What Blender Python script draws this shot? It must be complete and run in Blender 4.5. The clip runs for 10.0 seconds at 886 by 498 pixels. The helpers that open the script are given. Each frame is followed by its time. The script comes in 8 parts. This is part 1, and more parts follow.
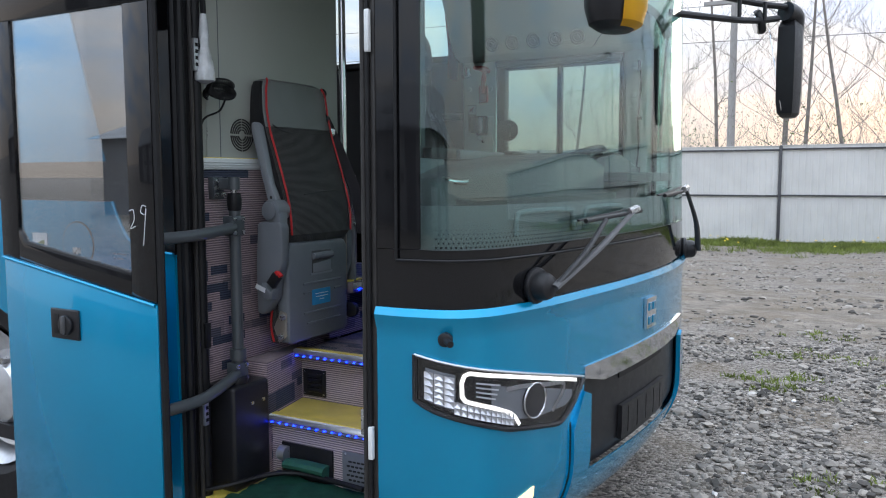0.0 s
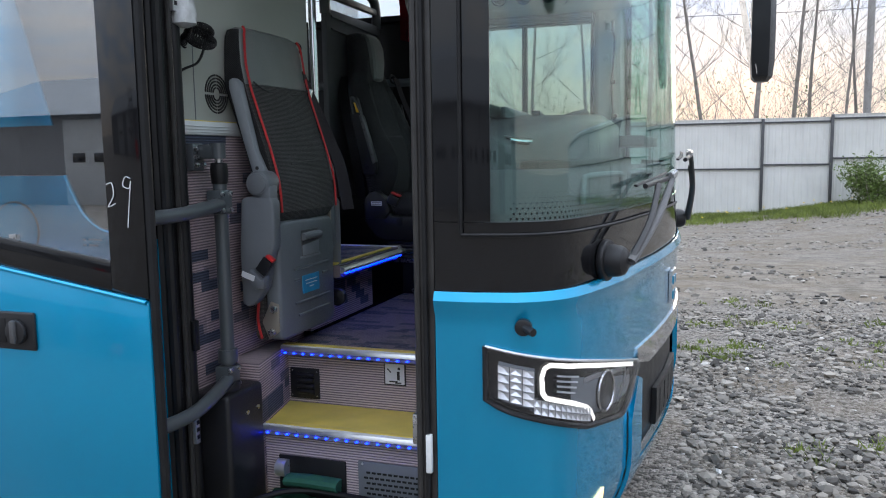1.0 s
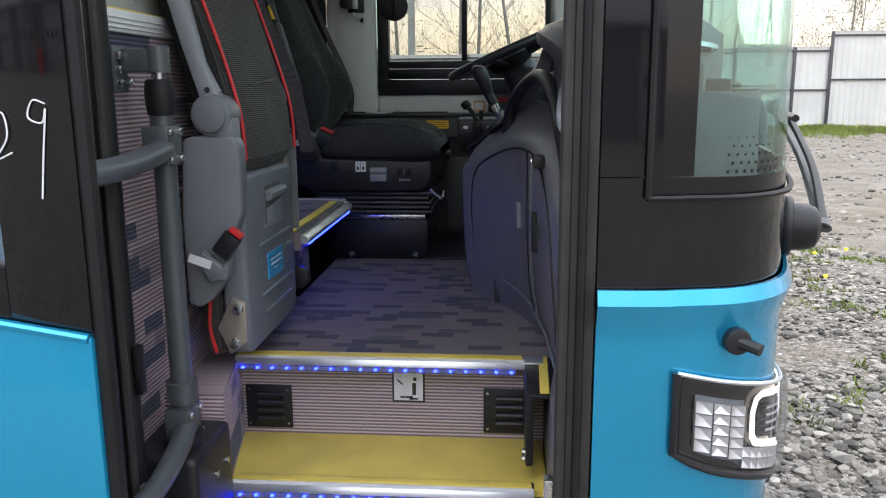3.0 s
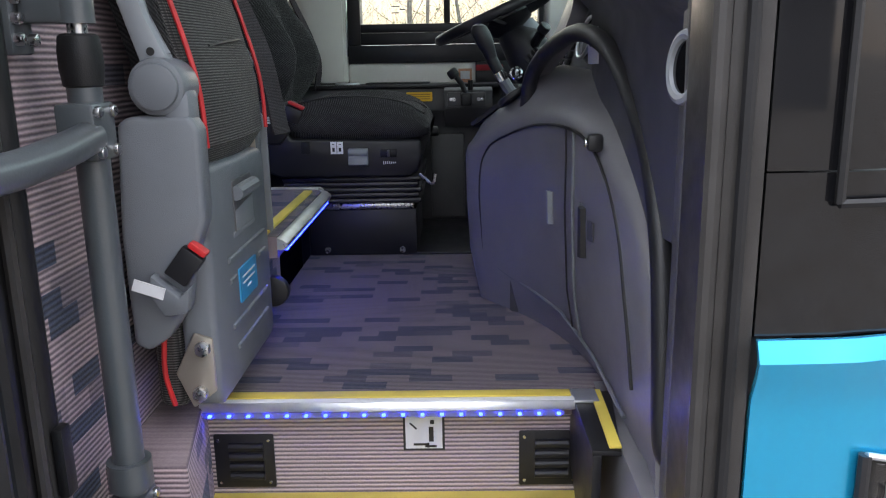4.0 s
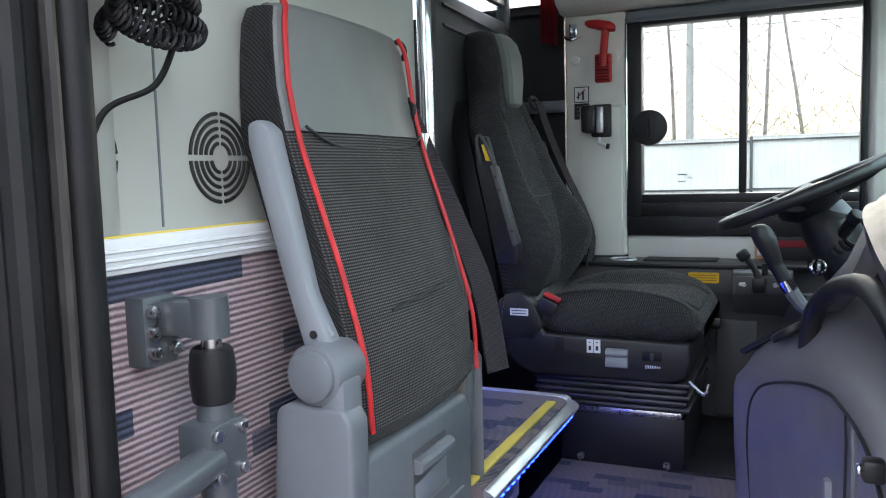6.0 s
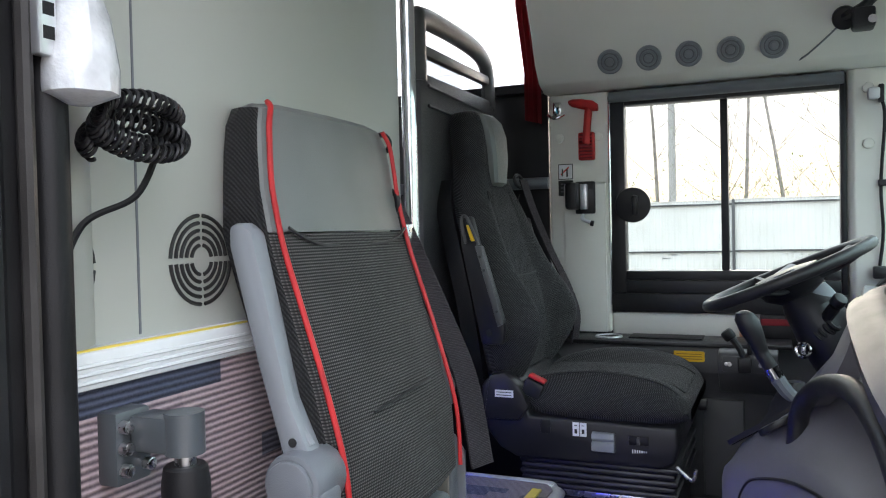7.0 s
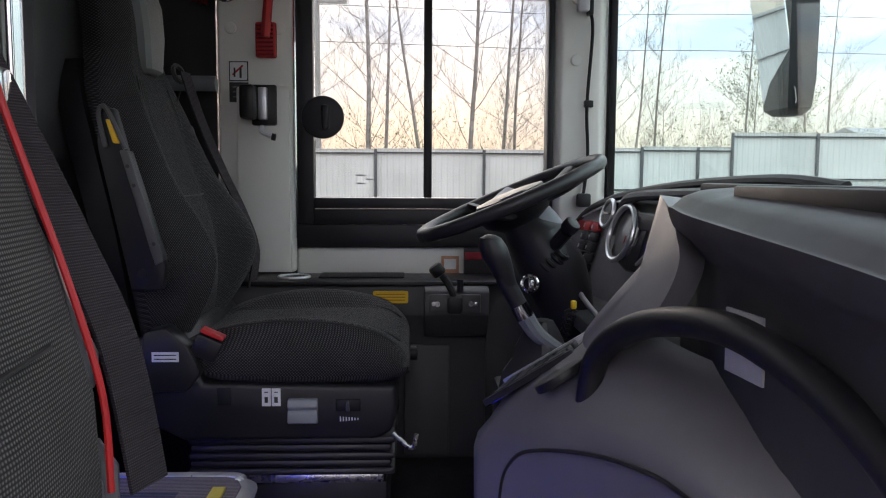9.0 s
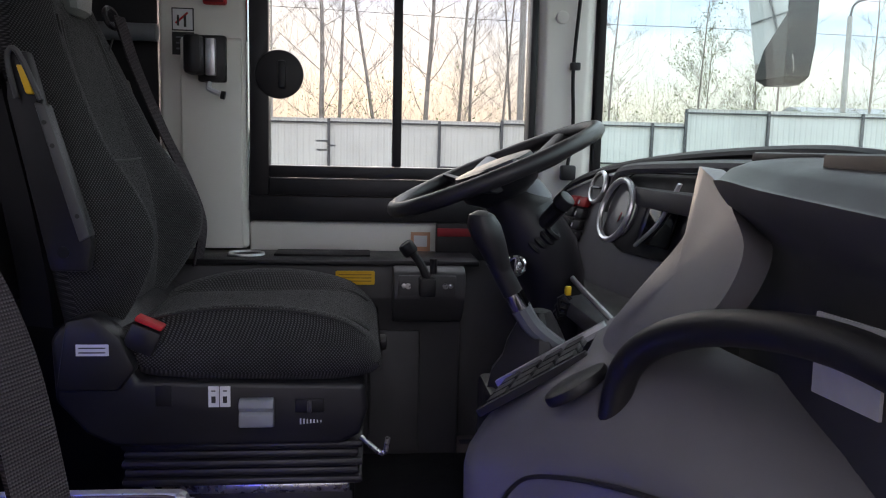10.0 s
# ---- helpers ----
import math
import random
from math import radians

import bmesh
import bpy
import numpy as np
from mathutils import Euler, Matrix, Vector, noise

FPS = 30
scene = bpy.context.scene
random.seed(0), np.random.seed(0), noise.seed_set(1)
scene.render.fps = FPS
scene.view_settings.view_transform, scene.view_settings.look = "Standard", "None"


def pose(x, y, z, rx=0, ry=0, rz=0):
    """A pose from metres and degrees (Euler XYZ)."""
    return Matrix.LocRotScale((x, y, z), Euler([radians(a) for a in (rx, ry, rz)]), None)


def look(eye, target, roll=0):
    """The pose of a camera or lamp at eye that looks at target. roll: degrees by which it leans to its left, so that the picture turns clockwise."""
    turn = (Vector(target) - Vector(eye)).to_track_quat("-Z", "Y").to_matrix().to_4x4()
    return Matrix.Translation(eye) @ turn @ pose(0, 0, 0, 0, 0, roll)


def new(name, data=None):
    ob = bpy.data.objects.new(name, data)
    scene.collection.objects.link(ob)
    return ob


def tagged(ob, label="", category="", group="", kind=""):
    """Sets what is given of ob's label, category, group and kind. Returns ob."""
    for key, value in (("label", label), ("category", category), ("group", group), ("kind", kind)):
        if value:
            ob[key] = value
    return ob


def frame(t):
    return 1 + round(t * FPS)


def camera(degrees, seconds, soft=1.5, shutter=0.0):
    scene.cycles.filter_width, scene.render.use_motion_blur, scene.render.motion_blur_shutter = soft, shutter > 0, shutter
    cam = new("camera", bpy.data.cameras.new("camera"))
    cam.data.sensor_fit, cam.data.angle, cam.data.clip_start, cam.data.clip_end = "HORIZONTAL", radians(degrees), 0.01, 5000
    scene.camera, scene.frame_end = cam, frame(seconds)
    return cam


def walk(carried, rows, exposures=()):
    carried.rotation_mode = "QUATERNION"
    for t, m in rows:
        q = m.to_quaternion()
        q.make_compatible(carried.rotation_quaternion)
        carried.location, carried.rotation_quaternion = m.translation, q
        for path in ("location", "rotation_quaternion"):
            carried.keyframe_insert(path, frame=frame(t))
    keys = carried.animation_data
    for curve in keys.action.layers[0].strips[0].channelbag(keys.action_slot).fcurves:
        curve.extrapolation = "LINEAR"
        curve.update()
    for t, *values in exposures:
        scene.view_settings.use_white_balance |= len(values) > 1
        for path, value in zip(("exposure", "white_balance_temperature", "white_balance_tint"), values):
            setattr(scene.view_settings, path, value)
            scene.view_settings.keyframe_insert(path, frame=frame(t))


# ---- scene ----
cam = camera(58.3, 10.0, soft=1.1)
PATH = [
    (0, (-0.048, 0.052, 1.446), (-1.0, 1.801, 1.263), -0.1),
    (0.5, (-0.359, 0.069, 1.426), (-1.119, 1.907, 1.213), -0.9),
    (1, (-0.676, 0.17, 1.397), (-1.322, 2.048, 1.163), -0.9),
    (1.5, (-0.955, 0.247, 1.401), (-1.452, 2.168, 1.15), -0.9),
    (2, (-1.2, 0.384, 1.389), (-1.559, 2.326, 1.074), -0.9),
    (2.5, (-1.349, 0.61, 1.381), (-1.603, 2.562, 1.024), -0.6),
    (2.7, (-1.392, 0.691, 1.377), (-1.605, 2.644, 1.002), -0.5),
    (3.8, (-1.618, 1.131, 1.352), (-1.667, 3.078, 0.896), -0.8),
    (4, (-1.629, 1.22, 1.35), (-1.662, 3.164, 0.882), -1.0),
    (4.5, (-1.663, 1.375, 1.358), (-1.684, 3.311, 0.858), -0.9),
    (5, (-1.637, 1.475, 1.389), (-1.984, 3.381, 0.892), -1.0),
    (5.5, (-1.536, 1.521, 1.481), (-2.226, 3.358, 1.096), -1.4),
    (5.8, (-1.508, 1.524, 1.541), (-2.281, 3.348, 1.26), -1.2),
    (6, (-1.481, 1.517, 1.576), (-2.295, 3.334, 1.384), -1.6),
    (6.2, (-1.465, 1.51, 1.601), (-2.302, 3.324, 1.492), -2.0),
    (7.3, (-1.511, 1.568, 1.637), (-2.213, 3.44, 1.588), -0.7),
    (7.5, (-1.554, 1.607, 1.626), (-2.067, 3.538, 1.548), -0.8),
    (8, (-1.67, 1.705, 1.613), (-1.719, 3.701, 1.501), -0.7),
    (8.5, (-1.696, 1.855, 1.575), (-1.644, 3.849, 1.427), -0.4),
    (9, (-1.705, 2.032, 1.544), (-1.621, 4.021, 1.361), 0.3),
    (9.5, (-1.732, 2.155, 1.544), (-1.557, 4.135, 1.32), 1.0),
    (10, (-1.742, 2.256, 1.532), (-1.538, 4.23, 1.281), 1.3),
]
EXPOSURES = [(0, 0.0, 6300, 10), (1.5, 0.1, 6300, 10), (2.7, 0.5, 6900, 11), (4.0, 1.20, 6900, 13), (4.5, 1.53, 6800, 12), (5.0, 1.72, 6700, 12), (6.0, 1.76, 6500, 13), (7.5, 1.42, 6900, 15), (8.2, 0.90, 6950, 20), (9.0, 0.92, 7050, 25), (10.0, 0.97, 7050, 25)]
walk(cam, [(t, look(eye, target, roll)) for t, eye, target, roll in PATH], EXPOSURES)

# ---- world and sun: a cloudy evening sky, low sun behind the trees ----
SUN_AZ, SUN_EL = radians(1.0), radians(7.0)          # azimuth measured from +y towards +x
world = bpy.data.worlds.new("evening_sky")
scene.world = world
world.use_nodes = True
wn, wl = world.node_tree.nodes, world.node_tree.links
wn.clear()
w_out, w_bg = wn.new("ShaderNodeOutputWorld"), wn.new("ShaderNodeBackground")
w_sky = wn.new("ShaderNodeTexSky")
w_sky.sky_type, w_sky.sun_disc = "NISHITA", False
w_sky.sun_elevation, w_sky.sun_rotation = SUN_EL, SUN_AZ
w_sky.dust_density, w_sky.altitude = 2.0, 50
w_tc = wn.new("ShaderNodeTexCoord")
w_map = wn.new("ShaderNodeMapping")
w_map.inputs["Scale"].default_value = (2.2, 2.2, 11.0)
w_noise = wn.new("ShaderNodeTexNoise")
w_noise.inputs["Scale"].default_value, w_noise.inputs["Detail"].default_value = 1.7, 7
w_noise.inputs["Roughness"].default_value = 0.6
w_ramp = wn.new("ShaderNodeValToRGB")
w_ramp.color_ramp.elements[0].position, w_ramp.color_ramp.elements[0].color = 0.36, (0.50, 0.64, 0.88, 1)
w_ramp.color_ramp.elements[1].position, w_ramp.color_ramp.elements[1].color = 0.66, (0.92, 0.90, 0.90, 1)
e = w_ramp.color_ramp.elements.new(0.50)
e.color = (0.72, 0.78, 0.88, 1)
w_sep = wn.new("ShaderNodeSeparateXYZ")
w_el = wn.new("ShaderNodeValToRGB")              # warm towards the horizon
w_el.color_ramp.elements[0].position, w_el.color_ramp.elements[0].color = 0.0, (1, 1, 1, 1)
w_el.color_ramp.elements[1].position, w_el.color_ramp.elements[1].color = 0.15, (0, 0, 0, 1)
w_warm = wn.new("ShaderNodeMix")
w_warm.data_type, w_warm.blend_type = "RGBA", "MIX"
w_warm.inputs["B"].default_value = (1.0, 0.90, 0.82, 1)
w_mix = wn.new("ShaderNodeMix")
w_mix.data_type = "RGBA"
w_mix.inputs["Factor"].default_value = 0.86
w_scale = wn.new("ShaderNodeMix")
w_scale.data_type, w_scale.blend_type = "RGBA", "MULTIPLY"
w_scale.inputs["Factor"].default_value = 1.0
w_scale.inputs["B"].default_value = (0.04, 0.04, 0.04, 1)
wl.new(w_tc.outputs["Generated"], w_map.inputs["Vector"])
wl.new(w_map.outputs["Vector"], w_noise.inputs["Vector"])
wl.new(w_noise.outputs["Fac"], w_ramp.inputs["Fac"])
wl.new(w_tc.outputs["Generated"], w_sep.inputs["Vector"])
wl.new(w_sep.outputs["Z"], w_el.inputs["Fac"])
wl.new(w_el.outputs["Color"], w_warm.inputs["Factor"])
wl.new(w_ramp.outputs["Color"], w_warm.inputs["A"])
wl.new(w_sky.outputs["Color"], w_scale.inputs["A"])
wl.new(w_scale.outputs["Result"], w_mix.inputs["A"])
wl.new(w_warm.outputs["Result"], w_mix.inputs["B"])
wl.new(w_mix.outputs["Result"], w_bg.inputs["Color"])
w_cie = wn.new("ShaderNodeMath")                 # brighter towards the zenith, as overcast skies are
w_cie.operation, w_cie.use_clamp = "MULTIPLY_ADD", False
w_cie.inputs[1].default_value, w_cie.inputs[2].default_value = 3.2, 0.86
w_max = wn.new("ShaderNodeMath")
w_max.operation = "MAXIMUM"
w_max.inputs[1].default_value = 0.0
wl.new(w_sep.outputs["Z"], w_max.inputs[0])
wl.new(w_max.outputs["Value"], w_cie.inputs[0])
wl.new(w_cie.outputs["Value"], w_bg.inputs["Strength"])
wl.new(w_bg.outputs["Background"], w_out.inputs["Surface"])

sun = new("sun", bpy.data.lights.new("sun", "SUN"))
sun.data.energy, sun.data.angle, sun.data.color = 0.28, radians(12), (1.0, 0.88, 0.74)
sun.matrix_world = look((0, 0, 0), (-math.sin(SUN_AZ) * math.cos(SUN_EL), -math.cos(SUN_AZ) * math.cos(SUN_EL), -math.sin(SUN_EL)))


# ---- materials ----
def mat(name, color, rough=0.5, metal=0.0, var=0.12, scale=8.0, bump=0.0, bscale=300.0, coat=0.0, emit=0.0, spec=0.5, rvar=0.1):
    """A plain surface with fine grain and larger stains."""
    m = bpy.data.materials.new(name)
    m.use_nodes = True
    n, l = m.node_tree.nodes, m.node_tree.links
    b = n["Principled BSDF"]
    b.inputs["Roughness"].default_value, b.inputs["Metallic"].default_value = rough, metal
    b.inputs["Coat Weight"].default_value, b.inputs["Coat Roughness"].default_value = coat, 0.05
    b.inputs["Specular IOR Level"].default_value = spec
    tc = n.new("ShaderNodeTexCoord")
    big = n.new("ShaderNodeTexNoise")
    big.inputs["Scale"].default_value, big.inputs["Detail"].default_value = scale, 6
    l.new(tc.outputs["Object"], big.inputs["Vector"])
    ramp = n.new("ShaderNodeValToRGB")
    c = Vector(color)
    ramp.color_ramp.elements[0].position, ramp.color_ramp.elements[1].position = 0.3, 0.7
    ramp.color_ramp.elements[0].color = (*(c * (1 - var)), 1)
    ramp.color_ramp.elements[1].color = (*[min(1, v) for v in c * (1 + var)], 1)
    l.new(big.outputs["Fac"], ramp.inputs["Fac"])
    l.new(ramp.outputs["Color"], b.inputs["Base Color"])
    rr = n.new("ShaderNodeMapRange")
    rr.inputs["To Min"].default_value, rr.inputs["To Max"].default_value = max(0.02, rough - rvar), min(1, rough + rvar)
    big2 = n.new("ShaderNodeTexNoise")
    big2.inputs["Scale"].default_value, big2.inputs["Detail"].default_value = scale * 3.3, 5
    l.new(tc.outputs["Object"], big2.inputs["Vector"])
    l.new(big2.outputs["Fac"], rr.inputs["Value"])
    l.new(rr.outputs["Result"], b.inputs["Roughness"])
    if bump:
        fine = n.new("ShaderNodeTexNoise")
        fine.inputs["Scale"].default_value, fine.inputs["Detail"].default_value = bscale, 3
        l.new(tc.outputs["Object"], fine.inputs["Vector"])
        bp = n.new("ShaderNodeBump")
        bp.inputs["Strength"].default_value, bp.inputs["Distance"].default_value = bump, 0.002
        l.new(fine.outputs["Fac"], bp.inputs["Height"])
        l.new(bp.outputs["Normal"], b.inputs["Normal"])
    if emit:
        l.new(ramp.outputs["Color"], b.inputs["Emission Color"])
        b.inputs["Emission Strength"].default_value = emit
    return m


def glass(name, tint, gloss=0.04, haze=0.0):
    """A thin pane: clear, tinted, mirror-like at grazing angles."""
    m = bpy.data.materials.new(name)
    m.use_nodes = True
    n, l = m.node_tree.nodes, m.node_tree.links
    n.clear()
    out, tr, gl, mx = n.new("ShaderNodeOutputMaterial"), n.new("ShaderNodeBsdfTransparent"), n.new("ShaderNodeBsdfGlossy"), n.new("ShaderNodeMixShader")
    tr.inputs["Color"].default_value = (*tint, 1)
    gl.inputs["Roughness"].default_value = haze
    lw, pw, ma = n.new("ShaderNodeLayerWeight"), n.new("ShaderNodeMath"), n.new("ShaderNodeMath")
    lw.inputs["Blend"].default_value = 0.5
    pw.operation, ma.operation = "POWER", "MULTIPLY_ADD"
    pw.inputs[1].default_value = 4.0
    ma.inputs[1].default_value, ma.inputs[2].default_value = 0.5, gloss
    l.new(lw.outputs["Facing"], pw.inputs[0])
    l.new(pw.outputs["Value"], ma.inputs[0])
    l.new(ma.outputs["Value"], mx.inputs["Fac"])
    l.new(tr.outputs["BSDF"], mx.inputs[1])
    l.new(gl.outputs["BSDF"], mx.inputs[2])
    l.new(mx.outputs["Shader"], out.inputs["Surface"])
    return m


def carpet(name, axes, dark=(0.06, 0.075, 0.115), light=(0.40, 0.32, 0.33), rib=230.0, vscale=1.0, few=-0.12, many=-0.25):
    """Ribbed carpet lining with random dark blocks; axes: which object axes run along and across the ribs."""
    m = bpy.data.materials.new(name)
    m.use_nodes = True
    n, l = m.node_tree.nodes, m.node_tree.links
    b = n["Principled BSDF"]
    b.inputs["Roughness"].default_value, b.inputs["Specular IOR Level"].default_value = 0.85, 0.2
    b.inputs["Sheen Weight"].default_value = 0.15
    tc, sep, com = n.new("ShaderNodeTexCoord"), n.new("ShaderNodeSeparateXYZ"), n.new("ShaderNodeCombineXYZ")
    l.new(tc.outputs["Object"], sep.inputs["Vector"])
    l.new(sep.outputs[axes[0]], com.inputs["X"])
    l.new(sep.outputs[axes[1]], com.inputs["Y"])

    def bricks(w, h, bias, shift):
        mp = n.new("ShaderNodeMapping")
        mp.inputs["Location"].default_value = shift
        br = n.new("ShaderNodeTexBrick")
        br.inputs["Color1"].default_value, br.inputs["Color2"].default_value = (0, 0, 0, 1), (1, 1, 1, 1)
        br.inputs["Scale"].default_value, br.inputs["Mortar Size"].default_value = 1.0, 0.0
        br.inputs["Brick Width"].default_value, br.inputs["Row Height"].default_value, br.inputs["Bias"].default_value = w, h, bias
        l.new(com.outputs["Vector"], mp.inputs["Vector"])
        l.new(mp.outputs["Vector"], br.inputs["Vector"])
        return br

    a1, a2 = bricks(0.085, 0.033 * vscale, few, (3, 7, 0)), bricks(0.15, 0.075 * vscale, many, (5.03, 2.01, 0))
    mxv = n.new("ShaderNodeMath")
    mxv.operation = "MAXIMUM"
    l.new(a1.outputs["Color"], mxv.inputs[0])
    l.new(a2.outputs["Color"], mxv.inputs[1])
    wv = n.new("ShaderNodeTexWave")
    wv.bands_direction, wv.wave_type = "Y", "BANDS"
    wv.inputs["Scale"].default_value, wv.inputs["Distortion"].default_value = rib / 6.283, 0.6
    wv.inputs["Detail"].default_value, wv.inputs["Detail Scale"].default_value = 2, 3
    l.new(com.outputs["Vector"], wv.inputs["Vector"])
    nz = n.new("ShaderNodeTexNoise")
    nz.inputs["Scale"].default_value, nz.inputs["Detail"].default_value = 260, 4
    l.new(tc.outputs["Object"], nz.inputs["Vector"])
    mc = n.new("ShaderNodeMix")
    mc.data_type = "RGBA"
    mc.inputs["A"].default_value, mc.inputs["B"].default_value = (*light, 1), (*dark, 1)
    sm = n.new("ShaderNodeMapRange")
    sm.inputs["From Min"].default_value, sm.inputs["From Max"].default_value = 0.52, 0.66
    l.new(mxv.outputs["Value"], sm.inputs["Value"])
    l.new(sm.outputs["Result"], mc.inputs["Factor"])
    m2 = n.new("ShaderNodeMix")
    m2.data_type, m2.blend_type = "RGBA", "MULTIPLY"
    rp = n.new("ShaderNodeValToRGB")
    rp.color_ramp.elements[0].color, rp.color_ramp.elements[1].color = (0.16, 0.155, 0.20, 1), (1.25, 1.25, 1.25, 1)
    ad = n.new("ShaderNodeMath")
    ad.operation = "MULTIPLY_ADD"
    ad.inputs[1].default_value = 0.28
    l.new(nz.outputs["Fac"], ad.inputs[0])
    mm = n.new("ShaderNodeMath")
    mm.operation = "MULTIPLY"
    mm.inputs[1].default_value = 0.8
    l.new(wv.outputs["Fac"], mm.inputs[0])
    l.new(mm.outputs["Value"], ad.inputs[2])
    l.new(ad.outputs["Value"], rp.inputs["Fac"])
    m2.inputs["Factor"].default_value = 1
    l.new(mc.outputs["Result"], m2.inputs["A"])
    l.new(rp.outputs["Color"], m2.inputs["B"])
    l.new(m2.outputs["Result"], b.inputs["Base Color"])
    bp = n.new("ShaderNodeBump")
    bp.inputs["Strength"].default_value, bp.inputs["Distance"].default_value = 0.7, 0.003
    l.new(ad.outputs["Value"], bp.inputs["Height"])
    l.new(bp.outputs["Normal"], b.inputs["Normal"])
    return m


def cloth(name, a, b_, pitch, axes=("Z", "Y"), cross=0.5, rough=0.85, wear=0.5):
    """Woven upholstery: threads pitch metres apart along the first axis, crossed by those along the second ("D": aslant)."""
    m = bpy.data.materials.new(name)
    m.use_nodes = True
    n, l = m.node_tree.nodes, m.node_tree.links
    b = n["Principled BSDF"]
    b.inputs["Roughness"].default_value, b.inputs["Specular IOR Level"].default_value = rough, 0.3
    b.inputs["Sheen Weight"].default_value = 0.08
    b.inputs["Sheen Roughness"].default_value = 0.4
    tc = n.new("ShaderNodeTexCoord")
    ws_ = []
    for k, d in enumerate(axes):
        w, mp = n.new("ShaderNodeTexWave"), n.new("ShaderNodeMapping")
        w.bands_direction = "DIAGONAL" if d == "D" else d
        if k and d == "D":
            mp.inputs["Scale"].default_value = (1, 1, -1)
        w.inputs["Scale"].default_value = math.tau / pitch / (10 if d == "D" else 20)
        w.inputs["Distortion"].default_value, w.inputs["Detail"].default_value = 0.3, 0
        l.new(tc.outputs["Object"], mp.inputs["Vector"])
        l.new(mp.outputs["Vector"], w.inputs["Vector"])
        ws_.append(w)
    sc_n = n.new("ShaderNodeMapRange")
    sc_n.inputs["To Min"].default_value = 1 - cross
    l.new(ws_[1].outputs["Fac"], sc_n.inputs["Value"])
    mu = n.new("ShaderNodeMath")
    mu.operation = "MULTIPLY"
    l.new(ws_[0].outputs["Fac"], mu.inputs[0])
    l.new(sc_n.outputs["Result"], mu.inputs[1])
    nz = n.new("ShaderNodeTexNoise")
    nz.inputs["Scale"].default_value, nz.inputs["Detail"].default_value, nz.inputs["Roughness"].default_value = 9, 8, 0.65
    l.new(tc.outputs["Object"], nz.inputs["Vector"])
    mx = n.new("ShaderNodeMix")
    mx.data_type = "RGBA"
    mx.inputs["A"].default_value, mx.inputs["B"].default_value = (*a, 1), (*b_, 1)
    l.new(mu.outputs["Value"], mx.inputs["Factor"])
    grey = n.new("ShaderNodeMapRange")
    grey.inputs["From Min"].default_value, grey.inputs["From Max"].default_value = 0.3, 0.7
    grey.inputs["To Min"].default_value, grey.inputs["To Max"].default_value = 1 - wear * 0.5, 1 + wear * 0.3
    l.new(nz.outputs["Fac"], grey.inputs["Value"])
    m2 = n.new("ShaderNodeMix")
    m2.data_type, m2.blend_type = "RGBA", "MULTIPLY"
    m2.inputs["Factor"].default_value = 1.0
    l.new(mx.outputs["Result"], m2.inputs["A"])
    l.new(grey.outputs["Result"], m2.inputs["B"])
    l.new(m2.outputs["Result"], b.inputs["Base Color"])
    bp = n.new("ShaderNodeBump")
    bp.inputs["Strength"].default_value, bp.inputs["Distance"].default_value = 0.6, 0.002
    l.new(mu.outputs["Value"], bp.inputs["Height"])
    l.new(bp.outputs["Normal"], b.inputs["Normal"])
    return m


BLUE = mat("blue_metallic_paint", (0.003, 0.325, 0.585), 0.24, 0.6, 0.05, 2.0, 0.02, 900, coat=0.8, rvar=0.04)
BLACK_GLOSS = mat("black_gloss_panel", (0.006, 0.006, 0.007), 0.06, 0, 0.2, 5, rvar=0.03, spec=0.5)
RUBBER = mat("black_rubber", (0.009, 0.009, 0.010), 0.5, 0, 0.25, 14, 0.15, 500, spec=0.3)
SEAL = mat("grey_door_seal", (0.034, 0.032, 0.031), 0.38, 0, 0.25, 14, 0.15, 500, spec=0.35)
PLASTIC = mat("dark_moulded_plastic", (0.072, 0.072, 0.075), 0.42, 0, 0.12, 6, 0.35, 900)
HOOD_BLACK = mat("black_grained_hood", (0.062, 0.063, 0.068), 0.42, 0, 0.12, 5, 0.15, 1400, spec=0.4)
PLASTIC2 = mat("anthracite_dash_plastic", (0.165, 0.162, 0.175), 0.36, 0, 0.12, 5, 0.2, 1300)
BLACK_PLASTIC = mat("black_plastic", (0.014, 0.014, 0.016), 0.40, 0, 0.2, 8, 0.15, 1100, spec=0.4)
GREY_PLASTIC = mat("grey_seat_plastic", (0.148, 0.160, 0.176), 0.45, 0, 0.08, 7, 0.25, 800)
LIGHT_PLASTIC = mat("light_grey_armrest_plastic", (0.22, 0.235, 0.255), 0.42, 0, 0.06, 7, 0.15, 800)
BEIGE = mat("grey_beige_wall_plastic", (0.78, 0.77, 0.715), 0.45, 0, 0.04, 3, 0.15, 600)
PARTITION = mat("grey_green_partition", (0.42, 0.435, 0.395), 0.38, 0, 0.05, 1.5, 0.05, 500)
WHITE_TRIM = mat("white_plastic_trim", (0.68, 0.70, 0.70), 0.35, 0, 0.06, 10)
ALU = mat("ribbed_aluminium", (0.72, 0.73, 0.75), 0.32, 0.85, 0.12, 20)
CHROME = mat("chrome", (0.75, 0.76, 0.78), 0.08, 1.0, 0.06, 10, rvar=0.04)
STEEL = mat("steel_bolt", (0.55, 0.55, 0.56), 0.28, 1.0, 0.2, 30)
YELLOW_VINYL = mat("yellow_step_vinyl", (0.76, 0.59, 0.11), 0.5, 0, 0.15, 6, 0.2, 600)
YELLOW = mat("yellow_plastic", (0.88, 0.52, 0.02), 0.4, 0, 0.08, 12)
RED = mat("red_piping", (0.50, 0.018, 0.02), 0.5, 0, 0.15, 30)
